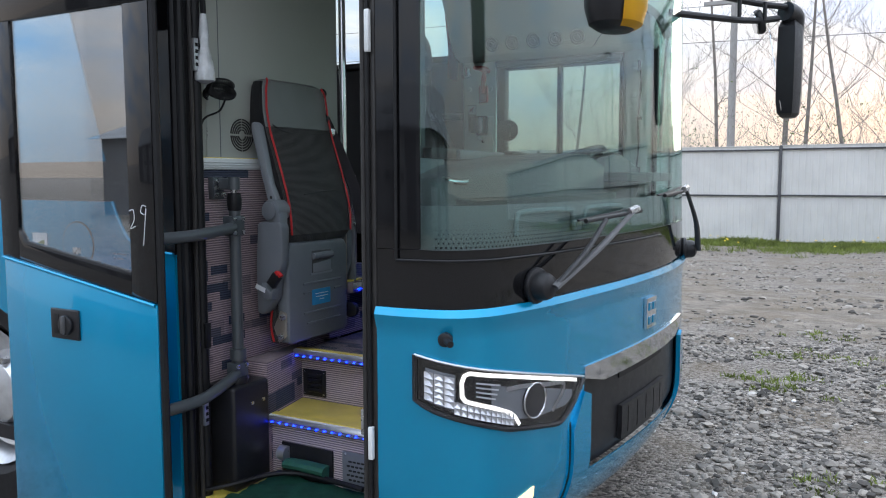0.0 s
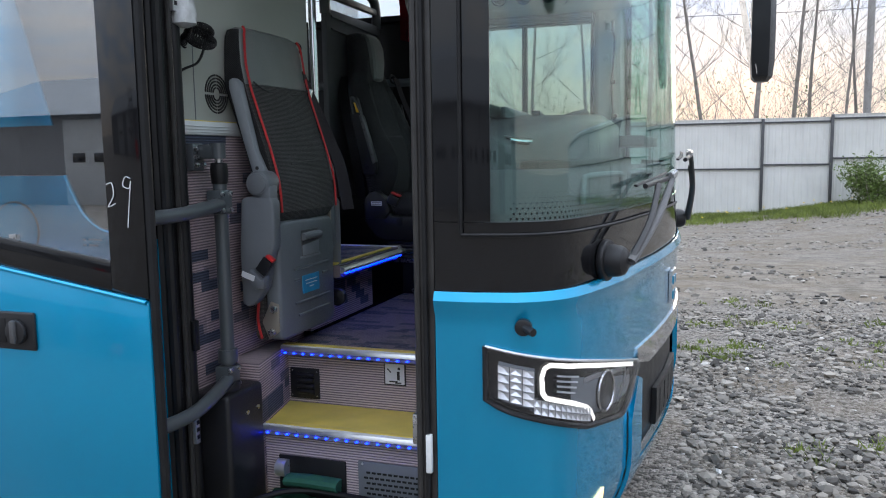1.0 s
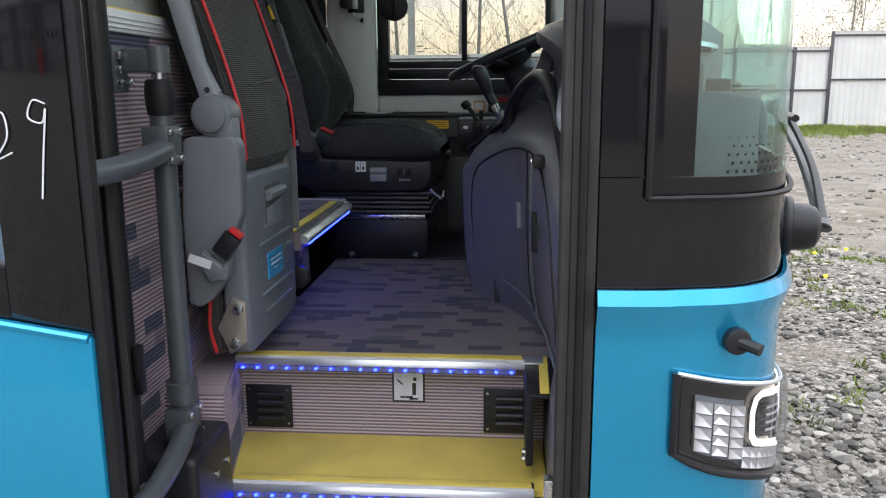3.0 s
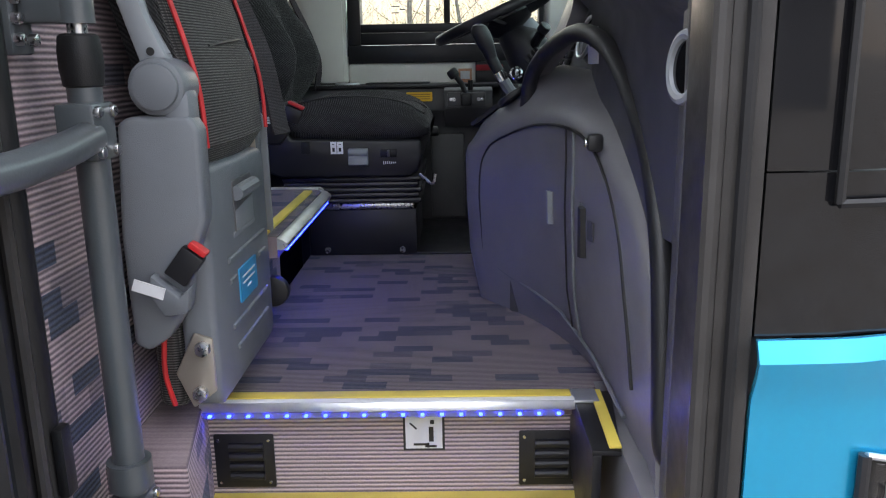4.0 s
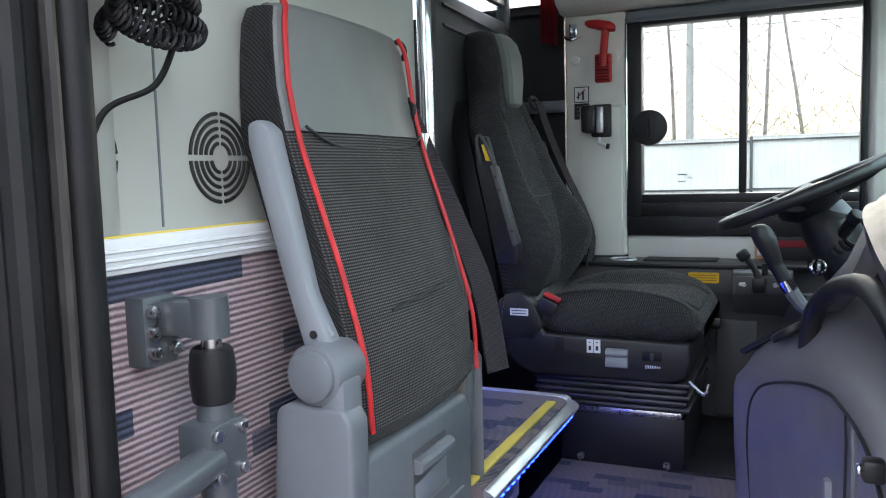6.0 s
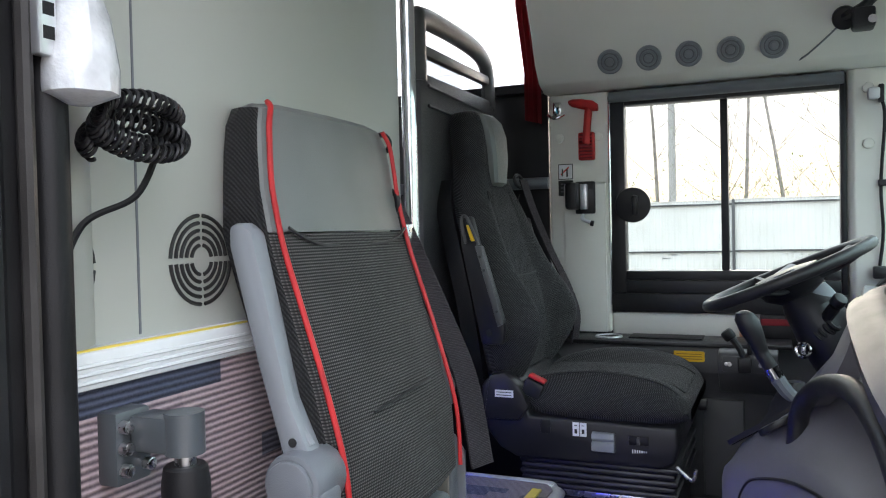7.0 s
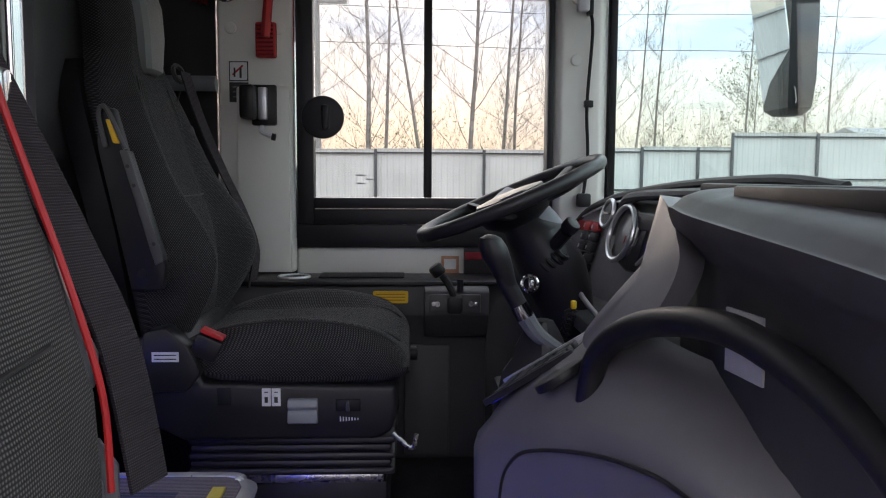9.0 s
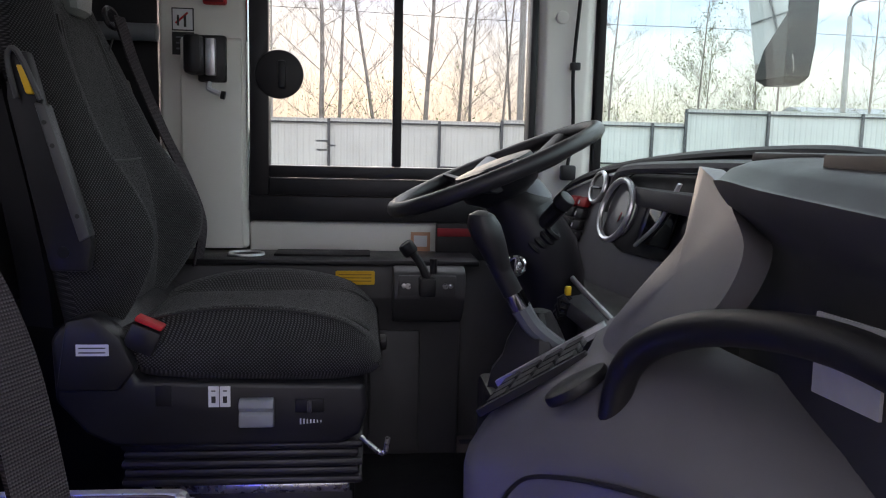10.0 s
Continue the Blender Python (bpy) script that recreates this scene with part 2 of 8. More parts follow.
RED_DARK = mat("dark_red_fabric", (0.22, 0.012, 0.02), 0.8, 0, 0.2, 20)
LABEL = mat("white_label", (0.72, 0.73, 0.75), 0.4, 0, 0.05, 30)
INK = mat("black_ink", (0.02, 0.02, 0.02), 0.5)
BLUE_LABEL = mat("blue_label", (0.03, 0.28, 0.55), 0.35, 0, 0.08, 30)
LED = mat("blue_led", (0.003, 0.012, 1.0), 0.3, emit=30.0)
LAMP_WHITE = mat("headlamp_light_strip", (1.0, 0.95, 0.88), 0.3, emit=0.9)
FOG = mat("fog_lamp_glow", (1.0, 0.62, 0.25), 0.3, emit=2.5)
LEATHER = mat("grey_seat_leather", (0.17, 0.18, 0.175), 0.42, 0, 0.08, 6, 0.3, 420)
BLACK_LEATHER = mat("black_leather", (0.020, 0.020, 0.022), 0.38, 0, 0.2, 9, 0.3, 420)
RIB_CLOTH = cloth("ribbed_black_upholstery", (0.011, 0.011, 0.011), (0.150, 0.146, 0.141), 0.0044, ("Z", "Y"), 0.75)
FINE_RIB = cloth("fine_ribbed_seat_centre", (0.008, 0.008, 0.009), (0.062, 0.062, 0.064), 0.0052, ("D", "D"), 0.2)
DOT_CLOTH = cloth("dotted_black_upholstery", (0.009, 0.009, 0.010), (0.115, 0.115, 0.118), 0.0064, ("D", "D"), 1.0)
WEBBING = cloth("dark_belt_webbing", (0.022, 0.017, 0.021), (0.052, 0.041, 0.048), 0.003, ("Z", "Y"), 0.4, 0.6)
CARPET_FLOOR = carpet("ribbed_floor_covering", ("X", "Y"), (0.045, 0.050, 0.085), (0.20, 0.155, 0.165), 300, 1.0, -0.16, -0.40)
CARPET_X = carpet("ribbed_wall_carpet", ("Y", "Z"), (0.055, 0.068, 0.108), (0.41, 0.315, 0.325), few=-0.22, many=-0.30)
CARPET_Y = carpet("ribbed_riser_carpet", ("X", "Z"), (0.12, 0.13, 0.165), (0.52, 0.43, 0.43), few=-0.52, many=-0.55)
RAIL_GREY = mat("grey_powder_coated_tube", (0.066, 0.075, 0.082), 0.33, 0, 0.1, 8, 0.1, 300, coat=0.2)
GREEN_CLOTH = mat("dark_green_cloth", (0.018, 0.10, 0.062), 0.8, 0, 0.3, 12, 0.4, 300)
GLASS_FRONT = glass("green_tinted_windshield", (0.765, 0.89, 0.862), 0.09)
GLASS_SIDE = glass("clear_side_glass", (0.95, 0.97, 0.96), 0.02)
GLASS_CAB = glass("grey_tinted_cab_glass", (0.74, 0.78, 0.76), 0.03)
GLASS_DOOR = glass("grey_door_glass", (0.93, 0.95, 0.96), 0.26)
# grey of the gauge face includes the reflection on its glass
GAUGE = mat("gauge_face_reflection_grey", (0.22, 0.22, 0.23), 0.15, 0, 0.15, 12)
LENS = glass("headlamp_lens", (0.97, 0.97, 0.98), 0.03)
BRACKET = mat("bare_metal_bracket", (0.36, 0.32, 0.27), 0.45, 0.6)
SIDE_CLOTH = cloth("black_ribbed_seat_side", (0.007, 0.007, 0.008), (0.030, 0.030, 0.031), 0.0075, ("D", "D"), 0.3)
MIRROR = mat("mirror_glass", (0.8, 0.82, 0.84), 0.02, 1.0, 0.02, 4, rvar=0.01)


# ---- mesh helpers ----
def part(name, bm, material, parent=None, label="", smooth=0.6):
    me = bpy.data.meshes.new(name)
    bmesh.ops.recalc_face_normals(bm, faces=bm.faces)
    for ed in bm.edges:
        ed.smooth = len(ed.link_faces) == 2 and ed.calc_face_angle(4) < smooth
    for f in bm.faces:
        f.smooth = True
    bm.to_mesh(me)
    bm.free()
    me.materials.append(material)
    ob = new(name, me)
    ob.parent = parent
    if label:
        ob["label"] = label
    return ob


def thing(name, label, category, group="", kind=""):
    return tagged(new(name), label, category, group, kind)


def box(lo, hi, bevel=0.0, seg=2, bm=None, turn=None):
    """A box between two corners, its edges rounded; turn: a matrix about its centre."""
    own = bmesh.new()
    c = [(a + b) / 2 for a, b in zip(lo, hi)]
    s = [abs(b - a) for a, b in zip(lo, hi)]
    bmesh.ops.create_cube(own, size=1, matrix=Matrix.Diagonal((*s, 1)))
    if bevel:
        bmesh.ops.bevel(own, geom=own.edges[:], offset=min(bevel, min(s) * 0.49), segments=seg, affect="EDGES", profile=0.5)
    own.transform(Matrix.Translation(c) @ (turn or Matrix()))
    return join(bm, own)


def join(bm, own):
    if bm is None:
        return own
    me = bpy.data.meshes.new("tmp")
    own.to_mesh(me)
    own.free()
    bm.from_mesh(me)
    bpy.data.meshes.remove(me)
    return bm


def prism(pts, axis, a, b, bevel=0.0, seg=2, bm=None):
    """A flat outline in the two other axes, pushed from a to b along axis (0, 1, 2)."""
    own = bmesh.new()

    def at(p, v):
        q = [0, 0, 0]
        o = [i for i in range(3) if i != axis]
        q[o[0]], q[o[1]], q[axis] = p[0], p[1], v
        return q

    lo, hi = [own.verts.new(at(p, a)) for p in pts], [own.verts.new(at(p, b)) for p in pts]
    own.faces.new(lo), own.faces.new(hi[::-1])
    for i in range(len(pts)):
        j = (i + 1) % len(pts)
        own.faces.new((lo[i], hi[i], hi[j], lo[j]))
    bmesh.ops.recalc_face_normals(own, faces=own.faces)
    if bevel:
        ed = [e for e in own.edges if e.calc_face_angle(0) > 0.5]
        bmesh.ops.bevel(own, geom=ed, offset=bevel, segments=seg, affect="EDGES", profile=0.5)
    return join(bm, own)


def curve_pts(pts, n=6):
    """A smooth line through the points."""
    p = [Vector(q) for q in pts]
    out = []
    for i in range(len(p) - 1):
        a, b, c, d = p[max(i - 1, 0)], p[i], p[i + 1], p[min(i + 2, len(p) - 1)]
        for k in range(n):
            t = k / n
            out.append(0.5 * ((2 * b) + (c - a) * t + (2 * a - 5 * b + 4 * c - d) * t * t + (3 * b - a - 3 * c + d) * t ** 3))
    return out + [p[-1]]


def tube(pts, r, seg=12, n=6, bm=None, flat=1.0, smooth_line=True, r_end=None):
    """A round bar along a smooth line, with closed ends; flat squeezes it."""
    own = bmesh.new()
    line = curve_pts(pts, n) if smooth_line and len(pts) > 2 else [Vector(q) for q in pts]
    rings, up = [], None
    for i, q in enumerate(line):
        d = (line[min(i + 1, len(line) - 1)] - line[max(i - 1, 0)]).normalized()
        if up is None:
            up = d.cross(Vector((0.31, 0.2, 0.93)) if abs(d.z) < 0.9 else Vector((1, 0, 0))).normalized()
        up = (up - d * up.dot(d)).normalized()
        side = d.cross(up)
        rr = r if r_end is None else r + (r_end - r) * i / (len(line) - 1)
        rings.append([own.verts.new(q + (up * math.cos(a) + side * math.sin(a) * flat) * rr) for a in [k * math.tau / seg for k in range(seg)]])
    for a, b in zip(rings, rings[1:]):
        for k in range(seg):
            own.faces.new((a[k], a[(k + 1) % seg], b[(k + 1) % seg], b[k]))
    own.faces.new(rings[0][::-1]), own.faces.new(rings[-1])
    return join(bm, own)


def loft(sections, closed=True, caps=True, bm=None):
    """A skin over rings of points, all with the same count."""
    own = bmesh.new()
    rings = [[own.verts.new(p) for p in s] for s in sections]
    for a, b in zip(rings, rings[1:]):
        m = len(a)
        for k in range(m if closed else m - 1):
            own.faces.new((a[k], a[(k + 1) % m], b[(k + 1) % m], b[k]))
    if caps and closed:
        own.faces.new(rings[0][::-1]), own.faces.new(rings[-1])
    return join(bm, own)


def disc(centre, normal, r, depth=0.01, seg=28, bevel=0.0, bm=None, squash=1.0):
    own = bmesh.new()
    bmesh.ops.create_cone(own, cap_ends=True, segments=seg, radius1=r, radius2=r, depth=depth)
    if bevel:
        ed = [e for e in own.edges if e.calc_face_angle(0) > 1.0]
        bmesh.ops.bevel(own, geom=ed, offset=bevel, segments=2, affect="EDGES", profile=0.5)
    own.transform(Matrix.Translation(centre) @ Vector(normal).to_track_quat("Z", "Y").to_matrix().to_4x4() @ Matrix.Diagonal((1, squash, 1, 1)))
    return join(bm, own)


def ring(centre, normal, R, r, seg=36, cs=8, bm=None, squash=1.0):
    own = bmesh.new()
    vs = []
    for i in range(seg):
        a = i * math.tau / seg
        vs.append([own.verts.new(((R + r * math.cos(b)) * math.cos(a), (R + r * math.cos(b)) * math.sin(a) * squash, r * math.sin(b))) for b in [k * math.tau / cs for k in range(cs)]])
    for i in range(seg):
        for k in range(cs):
            own.faces.new((vs[i][k], vs[(i + 1) % seg][k], vs[(i + 1) % seg][(k + 1) % cs], vs[i][(k + 1) % cs]))
    own.transform(Matrix.Translation(centre) @ Vector(normal).to_track_quat("Z", "Y").to_matrix().to_4x4())
    return join(bm, own)


def plate(c, u, v, w, h, thick=0.002, bm=None, r=0.0):
    """A thin rounded sheet at c spanning w along u and h along v."""
    u, v = Vector(u).normalized(), Vector(v).normalized()
    nrm = u.cross(v)
    own = bmesh.new()
    bmesh.ops.create_cube(own, size=1, matrix=Matrix.Diagonal((w, h, thick, 1)))
    if r:
        bmesh.ops.bevel(own, geom=[e for e in own.edges if abs((e.verts[0].co - e.verts[1].co).z) > thick * 0.5], offset=r, segments=3, affect="EDGES", profile=0.5)
    m = Matrix((u, v, nrm)).transposed().to_4x4()
    own.transform(Matrix.Translation(c) @ m)
    return join(bm, own)


# ---- ground, road and fence ----
FENCE_Y = 28.0


def smooth01(v):
    v = max(0.0, min(1.0, v))
    return v * v * (3 - 2 * v)


def ground_z(x, y):
    """Level round the bus, falling gently to the fence, less so before the bus."""
    h = -0.80 * smooth01((y - 4) / 24.0) * (1 - 0.88 * smooth01((x + 1.5) / 8.0))
    return h + 0.010 * noise.noise(Vector((x * 0.7, y * 0.7, 0))) + 0.006 * noise.noise(Vector((x * 2.3, y * 2.3, 4)))


def ground_material():
    m = bpy.data.materials.new("gravel_yard")
    m.use_nodes = True
    n, l = m.node_tree.nodes, m.node_tree.links
    b = n["Principled BSDF"]
    b.inputs["Roughness"].default_value = 0.85
    tc = n.new("ShaderNodeTexCoord")
    v1, v2 = n.new("ShaderNodeTexVoronoi"), n.new("ShaderNodeTexVoronoi")
    v1.inputs["Scale"].default_value, v2.inputs["Scale"].default_value = 52, 140
    for v in (v1, v2):
        l.new(tc.outputs["Object"], v.inputs["Vector"])
    hue = n.new("ShaderNodeSeparateColor")
    l.new(v1.outputs["Color"], hue.inputs["Color"])
    st = n.new("ShaderNodeValToRGB")
    for i, (p, c) in enumerate(((0.0, (0.045, 0.040, 0.034)), (0.35, (0.125, 0.108, 0.088)), (0.6, (0.195, 0.172, 0.142)), (0.8, (0.21, 0.138, 0.095)), (1.0, (0.42, 0.38, 0.335)))):
        el = st.color_ramp.elements[0] if i == 0 else st.color_ramp.elements[1] if i == 4 else st.color_ramp.elements.new(p)
        el.position, el.color = p, (*c, 1)
    l.new(hue.outputs["Red"], st.inputs["Fac"])
    # packed earth where vehicles drive
    sp = n.new("ShaderNodeSeparateXYZ")
    l.new(tc.outputs["Object"], sp.inputs["Vector"])
    nz = n.new("ShaderNodeTexNoise")
    nz.inputs["Scale"].default_value, nz.inputs["Detail"].default_value, nz.inputs["Roughness"].default_value = 0.55, 8, 0.62
    l.new(tc.outputs["Object"], nz.inputs["Vector"])
    wob = n.new("ShaderNodeMath")
    wob.operation = "MULTIPLY_ADD"
    wob.inputs[1].default_value = 3.5
    l.new(nz.outputs["Fac"], wob.inputs[0])
    l.new(sp.outputs["Y"], wob.inputs[2])
    rd = n.new("ShaderNodeValToRGB")
    rd.color_ramp.elements[0].position, rd.color_ramp.elements[0].color = 0.30, (0, 0, 0, 1)
    rd.color_ramp.elements[1].position, rd.color_ramp.elements[1].color = 0.35, (1, 1, 1, 1)
    for p, c in ((0.45, 1), (0.50, 0.6), (0.62, 0.55), (0.75, 0.6)):
        rd.color_ramp.elements.new(p).color = (c, c, c, 1)
    mr = n.new("ShaderNodeMapRange")
    mr.inputs["From Min"].default_value, mr.inputs["From Max"].default_value = 0, 30
    l.new(wob.outputs["Value"], mr.inputs["Value"])
    l.new(mr.outputs["Result"], rd.inputs["Fac"])
    nd = n.new("ShaderNodeTexNoise")
    nd.inputs["Scale"].default_value, nd.inputs["Detail"].default_value, nd.inputs["Roughness"].default_value = 4, 12, 0.75
    l.new(tc.outputs["Object"], nd.inputs["Vector"])
    dirt = n.new("ShaderNodeValToRGB")
    dirt.color_ramp.elements[0].position, dirt.color_ramp.elements[0].color = 0.36, (0.105, 0.088, 0.070, 1)
    dirt.color_ramp.elements[1].position, dirt.color_ramp.elements[1].color = 0.62, (0.285, 0.247, 0.200, 1)
    l.new(nd.outputs["Fac"], dirt.inputs["Fac"])
    mx = n.new("ShaderNodeMix")
    mx.data_type = "RGBA"
    l.new(rd.outputs["Color"], mx.inputs["Factor"])
    l.new(st.outputs["Color"], mx.inputs["A"])
    l.new(dirt.outputs["Color"], mx.inputs["B"])
    # sandy patches and thin moss between the stones
    n3 = n.new("ShaderNodeTexNoise")
    n3.inputs["Scale"].default_value, n3.inputs["Detail"].default_value = 1.3, 8
    l.new(tc.outputs["Object"], n3.inputs["Vector"])
    ms = n.new("ShaderNodeValToRGB")
    ms.color_ramp.elements[0].position, ms.color_ramp.elements[0].color = 0.43, (0, 0, 0, 1)
    ms.color_ramp.elements[1].position, ms.color_ramp.elements[1].color = 0.72, (0.7, 0.7, 0.7, 1)
    l.new(n3.outputs["Fac"], ms.inputs["Fac"])
    m3 = n.new("ShaderNodeMix")
    m3.data_type = "RGBA"
    m3.inputs["B"].default_value = (0.155, 0.116, 0.072, 1)
    l.new(ms.outputs["Color"], m3.inputs["Factor"])
    l.new(mx.outputs["Result"], m3.inputs["A"])
    l.new(m3.outputs["Result"], b.inputs["Base Color"])
    hh = n.new("ShaderNodeMath")
    hh.operation = "MULTIPLY_ADD"
    hh.inputs[1].default_value = 0.4
    l.new(v2.outputs["Distance"], hh.inputs[0])
    clod = n.new("ShaderNodeTexNoise")
    clod.inputs["Scale"].default_value, clod.inputs["Detail"].default_value, clod.inputs["Roughness"].default_value = 6, 9, 0.7
    l.new(tc.outputs["Object"], clod.inputs["Vector"])
    cl2 = n.new("ShaderNodeMath")
    cl2.operation = "MULTIPLY_ADD"
    cl2.inputs[1].default_value = -1.6
    l.new(clod.outputs["Fac"], cl2.inputs[0])
    l.new(v1.outputs["Distance"], cl2.inputs[2])
    l.new(cl2.outputs["Value"], hh.inputs[2])
    fade = n.new("ShaderNodeMath")
    fade.operation = "MULTIPLY_ADD"
    fade.inputs[1].default_value, fade.inputs[2].default_value = -0.2, 1.0
    l.new(rd.outputs["Color"], fade.inputs[0])
    bp = n.new("ShaderNodeBump")
    bp.invert = True
    bp.inputs["Distance"].default_value = 0.018
    l.new(fade.outputs["Value"], bp.inputs["Strength"])
    l.new(hh.outputs["Value"], bp.inputs["Height"])
    l.new(bp.outputs["Normal"], b.inputs["Normal"])
    return m


GRAVEL = ground_material()
FENCE_WHITE = mat("pale_grey_profiled_sheet", (0.66, 0.655, 0.63), 0.5, 0, 0.07, 1.2, 0.05, 60)
POST = mat("dark_fence_post", (0.065, 0.065, 0.07), 0.5, 0, 0.2, 12)
GRASS = mat("spring_grass", (0.15, 0.19, 0.035), 0.7, 0, 0.5, 2.2)
BLOOM = mat("dandelion_yellow", (0.75, 0.52, 0.02), 0.6)
BARK = mat("grey_birch_bark", (0.235, 0.21, 0.19), 0.8, 0, 0.4, 5, 0.4, 40)
LEAF = mat("young_leaf", (0.11, 0.16, 0.035), 0.6, 0, 0.4, 4)
HANGAR = mat("dark_grey_hangar_sheet", (0.13, 0.135, 0.145), 0.6, 0, 0.1, 1.5)
HANGAR_ROOF = mat("grey_roof_sheet", (0.24, 0.25, 0.26), 0.6, 0, 0.1, 1.5)

bm = bmesh.new()
xs = sorted({*[-900, -400, -150, -70, -40, -25, -18], *[v * 0.5 for v in range(-28, 41)], 25, 32, 45, 80, 160, 400, 900})
ys = sorted({*[-900, -300, -100, -50, -30, -20, -14, -10], *[v * 0.5 for v in range(-12, 61)], 33, 38, 45, 60, 90, 160, 400, 900})
grid = [[bm.verts.new((x, y, ground_z(x, y))) for x in xs] for y in ys]
for r0, r1 in zip(grid, grid[1:]):
    for k in range(len(xs) - 1):
        bm.faces.new((r0[k], r0[k + 1], r1[k + 1], r1[k]))
tagged(part("ground", bm, GRAVEL), "grey crushed-stone yard with a packed earth track", "ground", kind="structure")


def fence_panel(x0, x1, lift, high):
    """One bay: profiled sheet, two rails and its post."""
    t = thing("fence_panel", "pale grey profiled metal fence bay with dark post", "fence", "boundary fence bays")
    own = bmesh.new()
    z0, z1 = lift + 0.06, lift + high
    n_r = max(2, int((x1 - x0) / 0.19))
    cols = []
    for i in range(n_r):
        a = x0 + (x1 - x0) * i / n_r
        w = (x1 - x0) / n_r
        for f, d in ((0.0, 0.0), (0.62, 0.0), (0.70, 0.012), (0.92, 0.012)):
            cols.append((a + w * f, FENCE_Y + 0.05 + d))
    cols.append((x1, FENCE_Y + 0.05))
    lo, hi = [own.verts.new((x, y, z0)) for x, y in cols], [own.verts.new((x, y, z1)) for x, y in cols]
    for i in range(len(cols) - 1):
        own.faces.new((lo[i], lo[i + 1], hi[i + 1], hi[i]))
    part("sheet", own, FENCE_WHITE, t)
    part("post", box((x0 - 0.045, FENCE_Y - 0.045, lift - 0.2), (x0 + 0.045, FENCE_Y + 0.04, z1 - 0.01), 0.006), POST, t)
    for z in (lift + 1.58, z1 - 0.13):
        part("fence_rail", box((x0 + 0.045, FENCE_Y - 0.005, z - 0.027), (x1 - 0.045, FENCE_Y + 0.036, z + 0.027), 0.004), POST, t)
    part("cap", box((x0, FENCE_Y + 0.03, z1 - 0.012), (x1, FENCE_Y + 0.08, z1 + 0.008), 0.003), FENCE_WHITE, t)


POSTS = [-39.5, -35.9, -32.4, -28.9, -25.3, -21.8, -18.2, -14.7, -11.2, -7.6, -6.35, -2.81, 0.72, 2.75, 5.92, 7.79, 8.93, 11.8, 15.15, 18.6, 22.0, 25.5, 29.0, 32.5, 36.0, 39.6, 43.0]
for a, b in zip(POSTS, POSTS[1:]):
    fence_panel(a, b, -0.80 + 0.06 * smooth01((a + 4) / 3) + (0.33 * smooth01((a + 1) / 5) if a < 8.9 else 0.66), 3.2 - (0.25 * smooth01((a + 2) / 5) if a < 8.9 else 0.10))

# ---- the coach: outline of the nose in plan, and its skin ----
MID = 3.22
FULL = [(-2.0, 1.99), (-1.325, 1.99), (-1.20, 2.0), (-1.10, 2.025), (-1.022, 2.10), (-0.970, 2.24), (-0.926, 2.42), (-0.895, 2.62), (-0.855, 2.9), (-0.826, 3.22),
        (-0.82, 3.5), (-0.838, 3.8), (-0.868, 4.02), (-0.915, 4.2), (-0.985, 4.335), (-1.10, 4.415), (-1.20, 4.44), (-1.325, 4.45), (-2.0, 4.45)]
LINE = [Vector((p.x, p.y)) for p in curve_pts([(x, y, 0) for x, y in FULL], 8)]
ARC = [0.0]
for p, q in zip(LINE, LINE[1:]):
    ARC.append(ARC[-1] + (q - p).length)


def nose(u, z, off=0.0):
    """Point of the skin at arc length u along the nose and height z, off metres outwards."""
    u = max(0, min(ARC[-1] - 1e-6, u))
    i = max(k for k in range(len(ARC)) if ARC[k] <= u)
    i = min(i, len(LINE) - 2)
    f = (u - ARC[i]) / (ARC[i + 1] - ARC[i])
    p = LINE[i].lerp(LINE[i + 1], f)
    d = (LINE[min(i + 2, len(LINE) - 1)] - LINE[max(i - 1, 0)]).normalized()
    nrm = Vector((d.y, -d.x))
    lean = 0.0
    if z > 1.1:
        lean = -(z - 1.1) * 0.022 * max(0, nrm.x)
    if z < 0.5:
        lean = -((0.5 - z) ** 2) * 1.6
    return Vector((p.x + nrm.x * (off + lean), p.y + nrm.y * (off + lean), z))


def u_at(x, y):
    return min(range(len(LINE)), key=lambda k: (LINE[k] - Vector((x, y))).length)


def U(x, y):
    return ARC[u_at(x, y)]


def skin(u0, u1, top, bottom, off=0.0, thick=0.006, nu=40, nz=4, bulge=None):
    """A curved sheet on the nose; top and bottom give heights for a share 0..1 of the way."""
    own = bmesh.new()
    front, back = [], []
    for i in range(nu + 1):
        s = i / nu
        u = u0 + (u1 - u0) * s
        t, b = top(s), bottom(s)
        fr, bk = [], []
        for k in range(nz + 1):
            z = b + (t - b) * k / nz
            o = off + (bulge(s, k / nz) if bulge else 0)
            fr.append(own.verts.new(nose(u, z, o)))
            bk.append(own.verts.new(nose(u, z, o - thick)))
        front.append(fr), back.append(bk)
    for i in range(nu):
        for k in range(nz):
            own.faces.new((front[i][k], front[i + 1][k], front[i + 1][k + 1], front[i][k + 1]))
            own.faces.new((back[i][k], back[i][k + 1], back[i + 1][k + 1], back[i + 1][k]))
        own.faces.new((front[i][0], back[i][0], back[i + 1][0], front[i + 1][0]))
        own.faces.new((front[i][nz], front[i + 1][nz], back[i + 1][nz], back[i][nz]))
    for i in (0, nu):
        for k in range(nz):
            own.faces.new((front[i][k], front[i][k + 1], back[i][k + 1], back[i][k]))
    return own


def steps(*pairs):
    """Straight lines through (share, value) pairs."""
    def f(s):
        for (a, va), (b, vb) in zip(pairs, pairs[1:]):
            if s <= b:
                return va + (vb - va) * max(0, (s - a)) / max(1e-6, b - a)
        return pairs[-1][1]
    return f


def const(v):
    return lambda s: v


